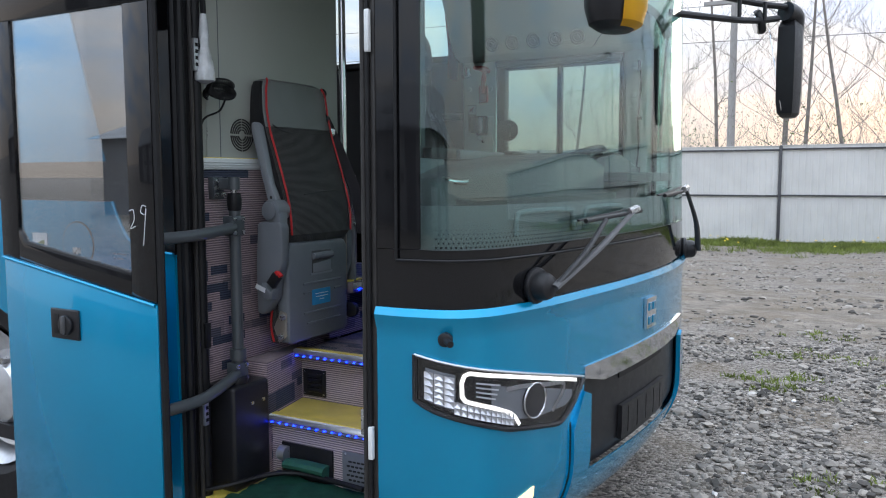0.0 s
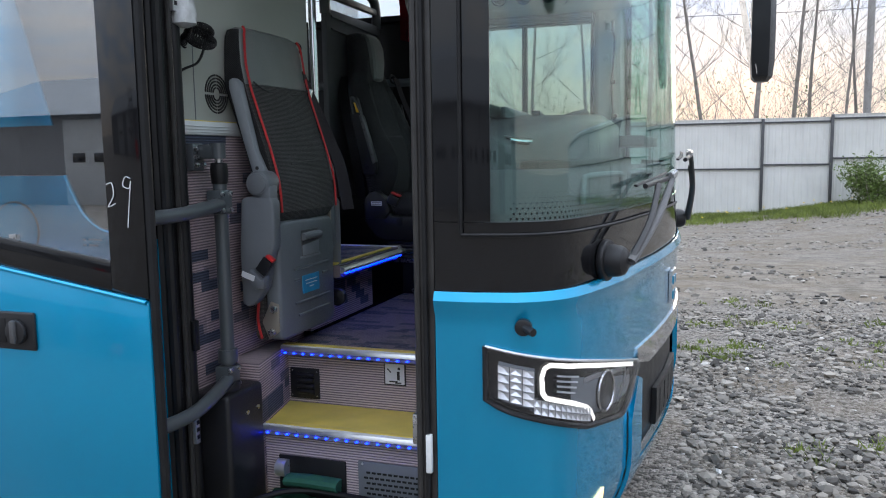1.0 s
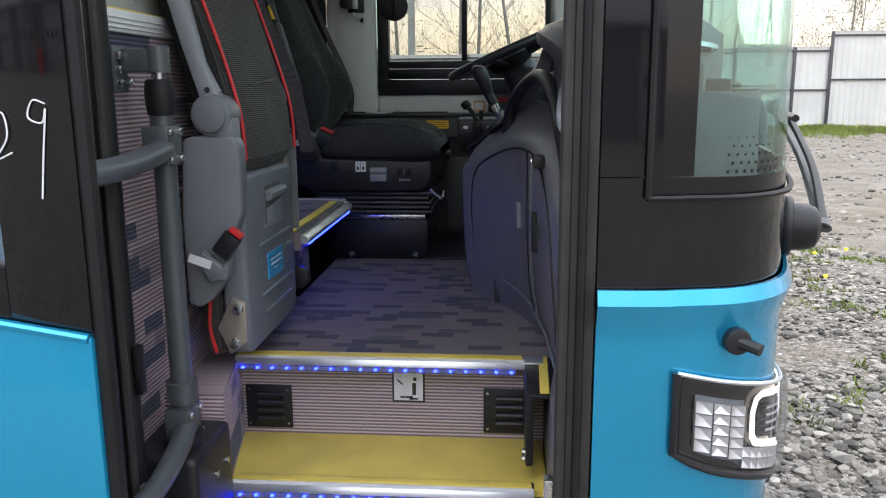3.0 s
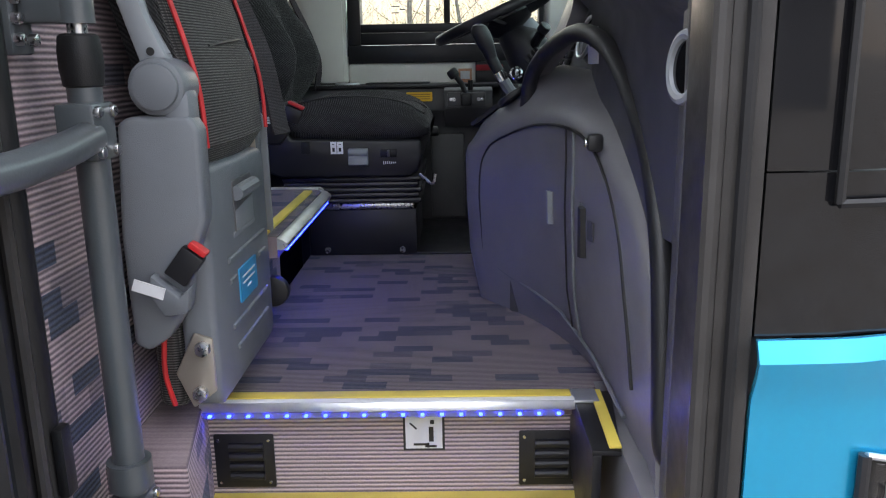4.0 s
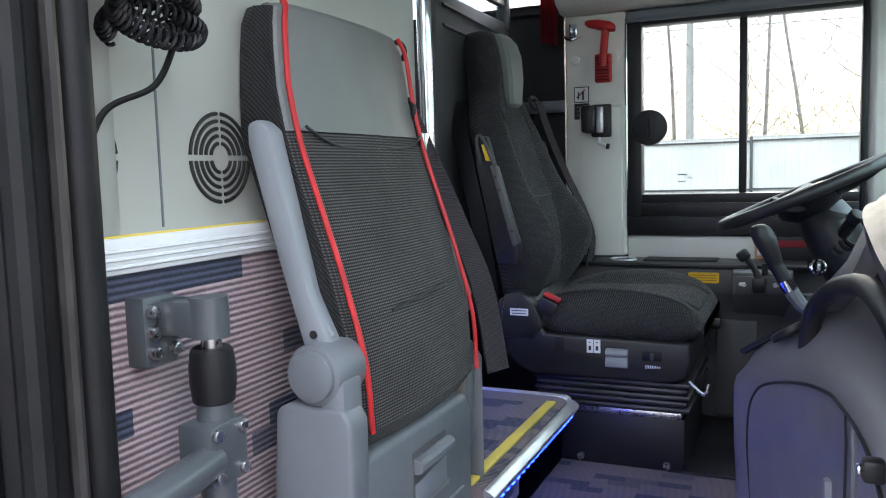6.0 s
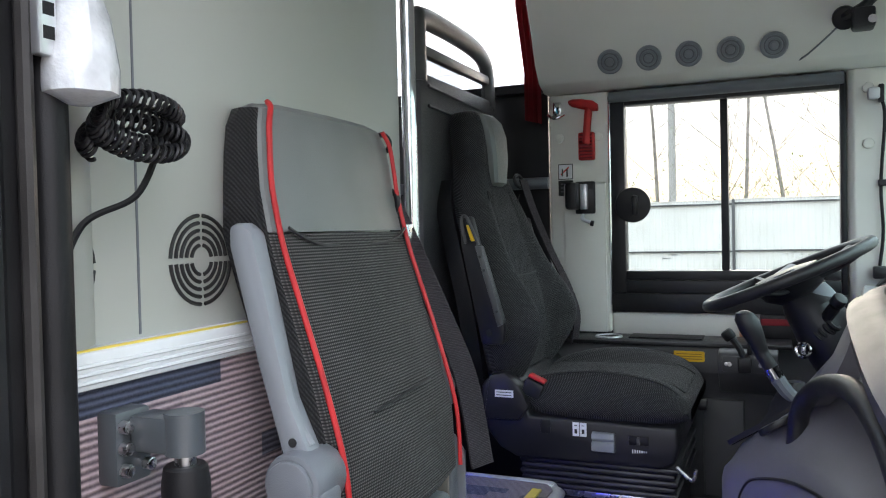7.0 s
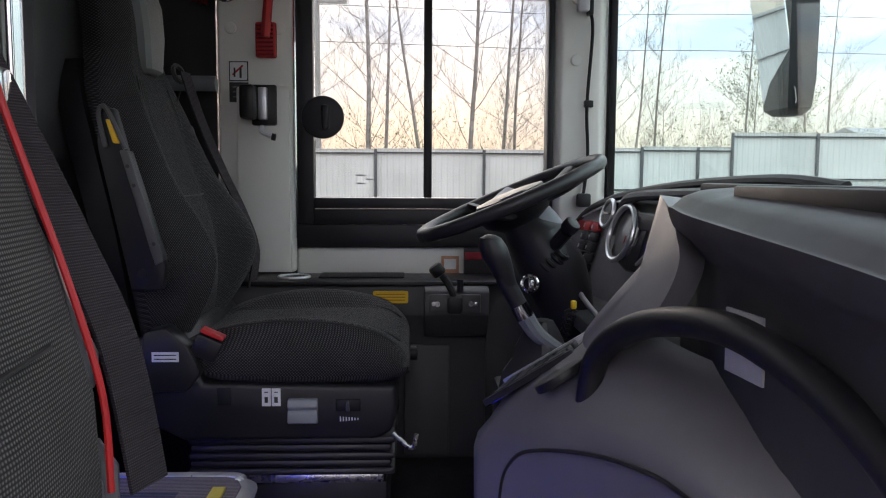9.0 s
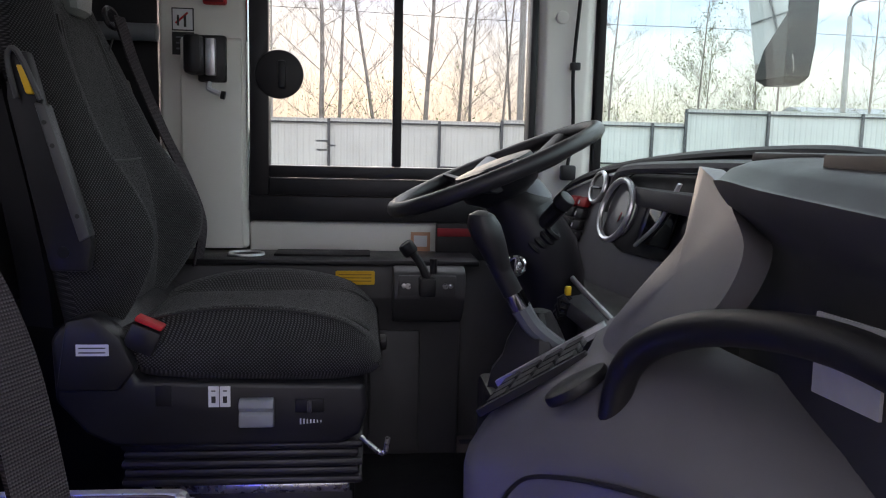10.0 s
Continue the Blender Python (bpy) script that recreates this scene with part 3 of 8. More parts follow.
coach = thing("coach_bus", "bright blue metallic coach with black glass band, door open", "bus")
UA = U(-1.325, 1.99)
UEND = ARC[-1]
U_HL0, U_HL1 = U(-1.20, 2.0), U(-0.905, 2.60)
U_GR0, U_GR1 = U(-0.905, 2.62), U(-0.905, 2 * MID - 2.62)
# blue nose skin, with a rolled lip under the glass; the lower middle is left for the grille
lip = lambda s, k: 0.016 * smooth01((k - 0.72) / 0.2) * (1 - 0.6 * smooth01((k - 0.95) / 0.05))
part("front_panel", skin(UA, UEND, const(1.066), const(0.80), nu=110, nz=12, bulge=lip), BLUE, coach)
part("corner_panel", skin(UA, U_GR0 - 0.004, const(0.80), const(0.24), nu=44, nz=10), BLUE, coach)
part("corner_panel", skin(U_GR1 + 0.004, UEND, const(0.80), const(0.24), nu=44, nz=10), BLUE, coach)
part("bumper", skin(U_GR0 - 0.004, U_GR1 + 0.004, const(0.425), const(0.24), nu=50, nz=6, off=0.006), BLUE, coach)
part("bumper_corner", skin(U_GR0 - 0.10, U_GR0 + 0.025, steps((0, 0.60), (0.6, 0.72), (1, 0.70)), const(0.24), off=0.014, thick=0.02, nu=8, nz=8), BLUE, coach)
part("bumper_corner", skin(U_GR1 - 0.025, U_GR1 + 0.10, steps((0, 0.70), (0.4, 0.72), (1, 0.60)), const(0.24), off=0.014, thick=0.02, nu=8, nz=8), BLUE, coach)
part("panel_joint", skin(U_GR0 - 0.106, U_GR0 - 0.100, const(0.63), const(0.24), off=0.002, thick=0.01, nu=1, nz=6), RUBBER, coach)
part("grille", skin(U_GR0, U_GR1, const(0.74), const(0.425), off=-0.022, nu=50, nz=6), BLACK_PLASTIC, coach, "matt black lower grille panel")
part("grille_slot", skin(U(-0.88, 2.95), U(-0.88, 3.45), const(0.725), const(0.69), off=-0.016, nu=14, nz=2), RUBBER, coach)
part("chrome_strip", skin(U_GR0 - 0.01, U_GR1 + 0.01, const(0.80), steps((0, 0.76), (0.12, 0.725), (0.88, 0.725), (1, 0.76)), off=0.006, thick=0.03, nu=50, nz=3), CHROME, coach)
pf = part("plate_holder", skin(U(-0.88, 2.93), U(-0.88, 3.47), const(0.585), const(0.455), off=-0.002, thick=0.018, nu=16, nz=3), BLACK_PLASTIC, coach, "empty black number plate holder")
for k in range(5):
    u = U(-0.88, 2.93) + 0.06 + k * 0.10
    part("rib", skin(u, u + 0.006, const(0.57), const(0.47), off=-0.0005, thick=0.004, nu=2, nz=2), RUBBER, pf)
emb = part("emblem", skin(U(-0.83, 3.14), U(-0.83, 3.26), const(0.965), const(0.845), off=0.014, thick=0.012, nu=5, nz=5), CHROME, coach, "square chrome emblem")
for a, b in ((0.02, 0.05), (0.07, 0.10)):
    for z0, z1 in ((0.86, 0.89), (0.915, 0.945)):
        part("emblem_cut", skin(U(-0.83, 3.14) + a, U(-0.83, 3.14) + b, const(z1), const(z0), off=0.017, thick=0.006, nu=2, nz=2), BLUE, emb)
sn = part("sensor_knob", disc(nose(U(-1.11, 2.02), 0.982, 0.010), (0.12, -1, 0), 0.021, 0.02, bevel=0.004), BLACK_PLASTIC, coach)
part("stub", tube([nose(U(-1.11, 2.02), 0.982, 0.01), nose(U(-1.10, 2.02), 0.975, 0.045)], 0.010, 10), BLACK_PLASTIC, sn)
# black glass band, pillars, windshield
part("lower_glass_band", skin(UA, UEND, const(1.235), const(1.066), off=-0.004, nu=90, nz=3), BLACK_GLOSS, coach)
part("front_pillar", skin(UA, U(-1.185, 2.0), const(2.75), const(1.237), off=-0.004, nu=6, nz=10), BLACK_GLOSS, coach)
part("front_pillar", skin(U(-1.17, 2 * MID - 2.0), U(-1.28, 2 * MID - 1.99), const(2.75), const(1.237), off=-0.004, thick=0.02, nu=8, nz=10), BLACK_GLOSS, coach)
part("window_sill_band", box((-2.25, 4.43, 1.18), (-1.28, 4.45, 1.40)), BLACK_GLOSS, coach)
part("rear_cab_pillar", box((-2.25, 4.43, 1.40), (-2.03, 4.45, 2.75)), BLACK_GLOSS, coach)
part("window_head", box((-2.03, 4.43, 2.11), (-1.28, 4.45, 2.75)), BLACK_GLOSS, coach)
ws = part("windshield", skin(U(-1.185, 2.0) + 0.001, U(-1.17, 2 * MID - 2.0) - 0.001, const(2.62), const(1.237), off=-0.006, thick=0.005, nu=90, nz=14), GLASS_FRONT, coach)
ws.visible_shadow = False
part("glass_seal", tube([nose(UA + 0.07 + k * 0.03, 1.205, 0.004) for k in range(0, 52)], 0.005, 6, 1), RUBBER, coach)
part("glass_seal", tube([nose(UA + 0.07, z, 0.004) for z in (1.205, 1.4, 1.8, 2.3, 2.7)], 0.005, 6, 2), RUBBER, coach)
part("roof_front", skin(UA, UEND, const(3.05), const(2.62), off=-0.002, nu=60, nz=3), BLUE, coach)
# printed dots along the lower edge of the windshield
own = bmesh.new()
for r in range(6):
    for k in range(58):
        u = U(-1.185, 2.0) + 0.05 + (k + 0.5 * (r % 2)) * 0.0145
        own.faces.new([own.verts.new(nose(u, 1.243 + r * 0.0125, 0.0005) + Vector((0, 0, 0)) + 0.0030 * (1 - r * 0.13) * (Vector((0, 0, 1)) * math.sin(a) + (nose(u + 0.01, 1.25) - nose(u, 1.25)).normalized() * math.cos(a))) for a in [j * math.tau / 8 for j in range(8)]])
tagged(part("dot_print", own, BLACK_GLOSS, coach), kind="stuff")


# headlight on the right corner
def headlight():
    hl = new("headlight")
    hl.parent = coach
    hl["label"] = "clear headlight with bright white light strip"
    top = steps((0, 0.934), (1, 0.772))
    bot = steps((0, 0.80), (0.06, 0.775), (0.42, 0.69), (0.78, 0.648), (0.90, 0.69), (1, 0.762))
    a, b = U_HL0, U_HL1
    w = b - a
    part("housing", skin(a, b, top, bot, off=0.003, thick=0.012, nu=40, nz=6), BLACK_GLOSS, hl)
    part("reflector_bed", skin(a + w * 0.045, a + w * 0.165, lambda s: top(0.045 + s * 0.12) - 0.030, lambda s: bot(0.045 + s * 0.12) + 0.022, off=0.0055, thick=0.004, nu=10, nz=4), GREY_PLASTIC, hl)
    part("reflector_bed", skin(a + w * 0.15, a + w * 0.46, lambda s: bot(0.15 + s * 0.31) + 0.048, lambda s: bot(0.15 + s * 0.31) + 0.018, off=0.0055, thick=0.004, nu=14, nz=3), GREY_PLASTIC, hl)
    part("reflector_bed", skin(a + w * 0.32, a + w * 0.90, lambda s: top(0.32 + s * 0.58) - 0.045, lambda s: max(bot(0.32 + s * 0.58) + 0.03, 0.70), off=0.0045, thick=0.003, nu=20, nz=4), GREY_PLASTIC, hl)
    part("bezel", tube([nose(a + w * s, top(s), 0.010) for s in [k / 20 for k in range(21)]], 0.004, 8, 1), ALU, hl)
    part("rim", tube([nose(a + w * s, z, 0.008) for s, z in [(0, 0.934), (0, 0.80)] + [(k / 24, bot(k / 24)) for k in range(1, 25)]], 0.007, 8, 1), BLACK_PLASTIC, hl)

    def strip(pts, half, name, m, off=0.010, sharp=False):
        o = bmesh.new()
        prev = None
        pp = [Vector((s, z, 0)).lerp(Vector((s2, z2, 0)), k / 8) for (s, z), (s2, z2) in zip(pts, pts[1:]) for k in range(1 if s == pts[0][0] else 0, 8)] if sharp else curve_pts([(s, z, 0) for s, z in pts], 8) if len(pts) > 4 else [Vector((*pts[0], 0)).lerp(Vector((*pts[-1], 0)), k / 8) for k in range(9)]
        for i, q in enumerate(pp):
            d = (pp[min(i + 1, len(pp) - 1)] - pp[max(i - 1, 0)])
            d = Vector((d.x * w, d.y)).normalized()
            nn = Vector((-d.y, d.x)) * half
            row = [o.verts.new(nose(a + w * q.x + nn.x * k, q.y + nn.y * k, off)) for k in (-1, 1)]
            if prev:
                o.faces.new((prev[0], prev[1], row[1], row[0]))
            prev = row
        bmesh.ops.solidify(o, geom=o.faces[:], thickness=0.005)
        part(name, o, m, hl)

    strip([(0.95, 0.768), (0.80, 0.793), (0.60, 0.825), (0.40, 0.856), (0.22, 0.882), (0.198, 0.876), (0.188, 0.855), (0.19, 0.815), (0.205, 0.80), (0.32, 0.772), (0.42, 0.742), (0.45, 0.726), (0.485, 0.692)], 0.0062, "light_strip", LAMP_WHITE, sharp=True)
    for k in range(4):
        strip([(0.245, 0.852 - k * 0.013), (0.36 - k * 0.008, 0.834 - k * 0.013)], 0.0024, "light_blade", LABEL)
    o = bmesh.new()

    def cell(s, z, hs, hz, slope):
        """One hollow pyramid of the reflector."""
        q = [o.verts.new(nose(a + w * (s + i * hs), z + j * hz + i * slope, 0.013)) for i, j in ((-1, -1), (1, -1), (1, 1), (-1, 1))]
        m_ = o.verts.new(nose(a + w * s, z + hz * 0.3, 0.006))
        for k in range(4):
            o.faces.new((q[k], q[(k + 1) % 4], m_))

    for c in range(3):
        s = 0.062 + c * 0.040
        hi, lo = top(s) - 0.036, bot(s) + 0.028
        n_ = max(3, round((hi - lo) / 0.019))
        for r in range(n_):
            cell(s, hi - (hi - lo) * (r + 0.5) / n_, 0.0185, (hi - lo) / n_ * 0.46, -0.003)
    for k in range(11):
        s = 0.172 + k * 0.0255
        z = bot(s) + 0.033
        for j in (0, 1):
            cell(s, z + (j - 0.5) * 0.019, 0.0118, 0.0088, -0.0025)
    part("reflector", o, ALU, hl, "faceted silver reflector cells")
    pc = nose(a + w * 0.58, 0.757, 0.004)
    nr = nose(a + w * 0.58, 0.757, 1) - nose(a + w * 0.58, 0.757)
    part("projector", disc(pc, nr, 0.054, 0.012, 28, 0.003), BLACK_PLASTIC, hl)
    part("projector_ring", ring(pc + nr.normalized() * 0.008, nr, 0.054, 0.0035), CHROME, hl)
    strip([(0.40, 0.815), (0.50, 0.812), (0.66, 0.795), (0.82, 0.772), (0.72, 0.70)], 0.007, "trim", ALU, 0.007)
    ln = part("lens", skin(a + 0.004, b - 0.004, lambda s: top(s) - 0.004, lambda s: bot(s) + 0.004, off=0.022, thick=0.003, nu=40, nz=6, bulge=lambda s, k: 0.006 * math.sin(math.pi * k) * math.sin(math.pi * s)), LENS, hl)
    ln.visible_shadow = False
    return hl


headlight()
part("fog_lamp", skin(U(-1.03, 2.11), U(-0.97, 2.30), steps((0, 0.425), (1, 0.478)), steps((0, 0.405), (0.5, 0.385), (1, 0.41)), off=0.004, nu=10, nz=3), FOG, coach, "lit amber fog lamp")


# wipers: boss, arm, blade carrier, blade
def wiper(px, py, pz, dirs):
    w = thing("wiper", "black windscreen wiper parked on the glass band", "wiper", "windscreen wipers")
    un = U(px, py)
    p = nose(un, pz, 0.0)
    nr = (nose(un, pz, 1) - p).normalized()
    e1 = nr.cross(Vector((0, 0, 1))).normalized()
    e2 = nr.cross(e1)
    part("boss", loft([[tuple(p + nr * h + (e1 * math.cos(k * math.tau / 28) + e2 * math.sin(k * math.tau / 28)) * rr) for k in range(28)] for h, rr in ((0.0, 0.045), (0.02, 0.044), (0.042, 0.042), (0.056, 0.036), (0.063, 0.024), (0.066, 0.008))]), BLACK_PLASTIC, w)
    part("flange", disc(p + nr * 0.005, nr, 0.056, 0.02, 28, 0.006), BLACK_PLASTIC, w)
    for i, (du, z) in enumerate(dirs):
        tip = nose(un + du, z, 0.055)
        mid = (p + nr * 0.075).lerp(tip, 0.5) + nr * 0.012
        part("arm", tube([p + nr * 0.07, mid, tip], 0.016 if i == 0 else 0.010, 8, 8, flat=0.6, r_end=0.009), PLASTIC if i == 0 else BLACK_PLASTIC, w)
    du, z = dirs[0]
    e = nose(un + du, z, 0.05)
    part("pivot", tube([nose(un + du - 0.03, z, 0.05), nose(un + du + 0.05, z + 0.01, 0.05)], 0.014, 8), STEEL, w)
    part("carrier", tube([nose(un + du + k * 0.05, z - 0.004 + 0.002 * k, 0.045) for k in range(-7, 3)], 0.008, 8, 1), BLACK_PLASTIC, w)
    part("blade", tube([nose(un + du + k * 0.05, z + 0.004 + 0.003 * k, 0.018) for k in range(-7, 3)], 0.007, 6, 1, flat=0.5), RUBBER, w)


wiper(-0.96, 2.307, 1.112, [(0.58, 1.318), (0.36, 1.30)])
wiper(-0.868, 4.02, 1.089, [(-0.42, 1.385), (-0.30, 1.335)])

# the flank: lower side, black band with sweep, upper pillar, windows
REAR = -11.6


def flank(y0, y1, is_door_side):
    lead = -2.145 if is_door_side else -1.325
    out = y0
    prof = [(lead, 0.30), (lead, 1.178)]
    if is_door_side:
        prof += [(-2.276, 1.191), (-2.335, 1.205), (-2.385, 1.243), (-2.42, 1.30), (-2.446, 1.356), (-3.4, 1.356), (-5.0, 1.356), (REAR, 1.356)]
    else:
        prof += [(-2.3, 1.178), (REAR, 1.178)]
    prof += [(REAR, 0.30)]
    # wheel arch cut
    wx = -3.33
    arch = [(wx - 0.56 * math.cos(a), 0.30 + 0.0 + 0.66 * math.sin(a)) for a in [k * math.pi / 14 for k in range(15)]]
    prof += [(x, max(0.30, z)) for x, z in arch]
    part("side_panel", prism(prof, 1, y0, y1), BLUE, coach)


flank(1.985, 2.015, True)
flank(4.425, 4.455, False)
part("sweep_edge", tube([(-2.15, 1.984, 1.18), (-2.276, 1.984, 1.191), (-2.335, 1.984, 1.205), (-2.385, 1.984, 1.243), (-2.42, 1.984, 1.30), (-2.446, 1.984, 1.356)], 0.006, 6, 3), BLUE, coach)
part("flank_band", prism([(-2.145, 1.18), (-2.276, 1.193), (-2.335, 1.207), (-2.385, 1.245), (-2.42, 1.302), (-2.446, 1.358), (REAR, 1.358), (REAR, 1.50), (-2.145, 1.50)], 1, 1.988, 2.012), BLACK_GLOSS, coach)
part("flank_pillar", prism([(-2.478, 1.50), (-3.0, 1.50), (-3.1, 3.0), (-2.92, 3.0)], 1, 1.984, 2.014), BLUE, coach)
part("flank_pillar_dark", prism([(-2.145, 1.50), (-2.476, 1.50), (-2.918, 3.0), (-2.145, 3.0)], 1, 1.988, 2.012), BLACK_GLOSS, coach)
fl = part("fuel_flap", ring((-2.64, 1.984, 1.195), (0, 1, 0), 0.085, 0.003, 40, 6), BLACK_PLASTIC, coach)
part("flap_disc", disc((-2.64, 1.983, 1.195), (0, 1, 0), 0.082, 0.004, 40), BLUE, fl)
part("flap_lock", box((-2.665, 1.976, 1.16), (-2.625, 1.984, 1.185), 0.003), STEEL, fl)
part("sticker", plate((-2.86, 1.982, 1.195), (1, 0, 0), (0, 0, 1), 0.085, 0.075, 0.002, r=0.006), LABEL, coach, "small white sticker with a green figure")
part("sticker_mark", plate((-2.855, 1.980, 1.19), (1, 0, 0.4), (-0.4, 0, 1), 0.05, 0.018, 0.002, r=0.006), GRASS, coach)
for y in (1.99, 4.43):
    for k in range(5):
        p = part("window_pane", box((-4.6 - 1.45 * k, y, 1.51), (-3.18 - 1.45 * k, y + 0.008, 2.72), 0.002), GLASS_DOOR if y < 3 else GLASS_SIDE, coach)
        p.visible_shadow = False
        part("window_post", box((-4.64 - 1.45 * k, y - 0.002, 1.50), (-4.60 - 1.45 * k, y + 0.02, 2.74)), BLACK_GLOSS, coach)
    part("cant_rail", box((REAR, y - 0.004, 2.72), (-1.33, y + 0.028, 3.05), 0.01), BLUE, coach)
part("roof", box((REAR, 1.99, 3.05), (-1.1, 4.455, 3.10), 0.02), BLUE, coach)
part("rear_wall", box((REAR - 0.04, 1.99, 0.3), (REAR, 4.455, 3.05), 0.01), BLUE, coach)
part("underbody", box((REAR, 2.05, 0.34), (-2.25, 4.40, 0.40)), BLACK_PLASTIC, coach)
part("underbody", box((-2.25, 2.05, 0.20), (-1.2, 4.40, 0.24)), BLACK_PLASTIC, coach)


def wheel(x, y):
    w = new("wheel")
    w.parent = coach
    sec = [(0.52, -0.13), (0.52, 0.10), (0.49, 0.13), (0.34, 0.13), (0.30, 0.10), (0.30, -0.13)]
    o = loft([[(x + r * math.cos(a), y - d, 0.52 + r * math.sin(a)) for r, d in sec] for a in [k * math.tau / 40 for k in range(41)]], caps=False)
    part("tyre", o, RUBBER, w)
    sec = [(0.30, 0.115), (0.27, 0.09), (0.24, 0.04), (0.18, 0.02), (0.13, 0.09), (0.06, 0.11), (0.01, 0.11)]
    o = loft([[(x + r * math.cos(a), y - d, 0.52 + r * math.sin(a)) for r, d in sec] for a in [k * math.tau / 40 for k in range(41)]], closed=False, caps=False)
    part("rim", o, ALU, w, "silver steel rim")
    for k in range(10):
        a = k * math.tau / 10
        part("wheel_nut", disc((x + 0.155 * math.cos(a), y - 0.075, 0.52 + 0.155 * math.sin(a)), (0, 1, 0), 0.016, 0.04, 6), STEEL, w)


wheel(-3.33, 2.16)
wheel(-3.33, 4.28)
wheel(-9.0, 2.16)
wheel(-9.0, 4.28)


# ---- the entrance: floor, steps, linings, roof ----
FL = 0.735
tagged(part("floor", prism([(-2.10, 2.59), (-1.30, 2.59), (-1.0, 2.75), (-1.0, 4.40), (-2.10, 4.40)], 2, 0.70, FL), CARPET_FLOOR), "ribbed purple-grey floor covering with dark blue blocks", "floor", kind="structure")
tagged(part("floor_mat", box((-1.80, 3.70, FL), (-1.05, 4.24, FL + 0.008), 0.003), BLACK_PLASTIC), "black rubber mat before the driver seat", "mat")
st = thing("entrance_steps", "two carpeted entrance steps with yellow treads and blue lights", "steps", kind="structure")
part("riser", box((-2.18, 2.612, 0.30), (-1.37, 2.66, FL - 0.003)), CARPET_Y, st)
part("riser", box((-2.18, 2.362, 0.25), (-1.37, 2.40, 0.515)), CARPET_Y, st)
part("tread", box((-2.18, 2.362, 0.50), (-1.37, 2.64, 0.53), 0.004), YELLOW_VINYL, st, "yellow vinyl tread")
part("tread", box((-2.18, 2.02, 0.25), (-1.37, 2.40, 0.30), 0.004), YELLOW_VINYL, st, "yellow vinyl bottom tread")


def nosing(x0, x1, y, z, name):
    t = new(name)
    t.parent = st
    part("edge_bar", prism([(y - 0.002, z - 0.012), (y + 0.012, z - 0.014), (y + 0.012, z - 0.008), (y + 0.050, z - 0.008), (y + 0.050, z + 0.004), (y + 0.004, z + 0.004)], 0, x0, x1, 0.002), ALU, t)
    for k in range(3):
        part("groove", box((x0, y + 0.006 + k * 0.005, z + 0.004), (x1, y + 0.008 + k * 0.005, z + 0.0055)), LABEL, t)
    part("yellow_strip", box((x0, y + 0.022, z + 0.003), (x1 - 0.005, y + 0.048, z + 0.007), 0.001), YELLOW_VINYL, t)
    n = int((x1 - x0 - 0.03) / 0.036)
    for k in range(n + 1):
        x = x0 + 0.02 + k * (x1 - x0 - 0.05) / n
        part("led", box((x - 0.0034, y - 0.005, z - 0.0212), (x + 0.0034, y + 0.004, z - 0.0170), 0.001, 1), LED, t)
    part("led_tape", box((x0, y + 0.002, z - 0.025), (x1 - 0.02, y + 0.010, z - 0.014)), GREY_PLASTIC, t)


nosing(-2.10, -1.418, 2.545, FL + 0.008, "nosing")
nosing(-2.045, -1.40, 2.325, 0.538, "nosing")


def louvre(x0, x1, z0, z1, y):
    v = thing("vent_grille", "small black louvred vent in a carpeted riser", "vent", "riser vents")
    part("frame", box((x0, y - 0.006, z0), (x1, y, z1), 0.003), BLACK_PLASTIC, v)
    h = (z1 - z0 - 0.03) / 4
    for k in range(4):
        zc = z0 + 0.015 + h * (k + 0.5)
        part("slat", tube([(x0 + 0.03, y - 0.006, zc), (x1 - 0.02, y - 0.006, zc)], h * 0.42, 10), BLACK_PLASTIC, v)
    for x in (x0 + 0.01, x1 - 0.01):
        for z in (z0 + 0.012, z1 - 0.012):
            part("screw", disc((x, y - 0.007, z), (0, 1, 0), 0.003, 0.003, 8), STEEL, v)


louvre(-2.099, -1.983, 0.545, 0.657, 2.612)
louvre(-1.514, -1.400, 0.545, 0.659, 2.612)
ic = thing("step_pictogram", "white square step warning sign with black border", "sign")
part("board", plate((-1.695, 2.609, 0.660), (1, 0, 0), (0, 0, 1), 0.079, 0.079, 0.003), INK, ic)
part("face", plate((-1.695, 2.6068, 0.660), (1, 0, 0), (0, 0, 1), 0.070, 0.070, 0.002), LABEL, ic)
for x, z, w, h, up in ((-1.700, 0.634, 0.030, 0.004, 0), (-1.682, 0.630, 0.022, 0.004, 0), (-1.687, 0.632, 0.004, 0.010, 0), (-1.681, 0.655, 0.009, 0.030, 0), (-1.679, 0.680, 0.008, 0.008, 0), (-1.715, 0.672, 0.018, 0.003, 1)):
    part("mark", plate((x, 2.605, z), (1, 0, -up), (up, 0, 1), w, h, 0.002), INK, ic)
mg = thing("heater_grille", "perforated grey heater cover in the lower step", "grille")
part("cover", box((-1.722, 2.352, 0.30), (-1.40, 2.362, 0.447), 0.004), GREY_PLASTIC, mg)
for r in range(6):
    for k in range(16):
        x = -1.70 + k * 0.0185 + (r % 2) * 0.008
        part("slot", box((x, 2.350, 0.325 + r * 0.017), (x + 0.013, 2.3525, 0.331 + r * 0.017)), RUBBER, mg)
part("screw", disc((-1.705, 2.351, 0.44), (0, 1, 0), 0.004, 0.004, 8), STEEL, mg)
hole = thing("step_recess", "dark recess in the lower step with green cloth", "recess", kind="structure")
part("back", box((-2.005, 2.352, 0.305), (-1.765, 2.361, 0.438), 0.004), RUBBER, hole)
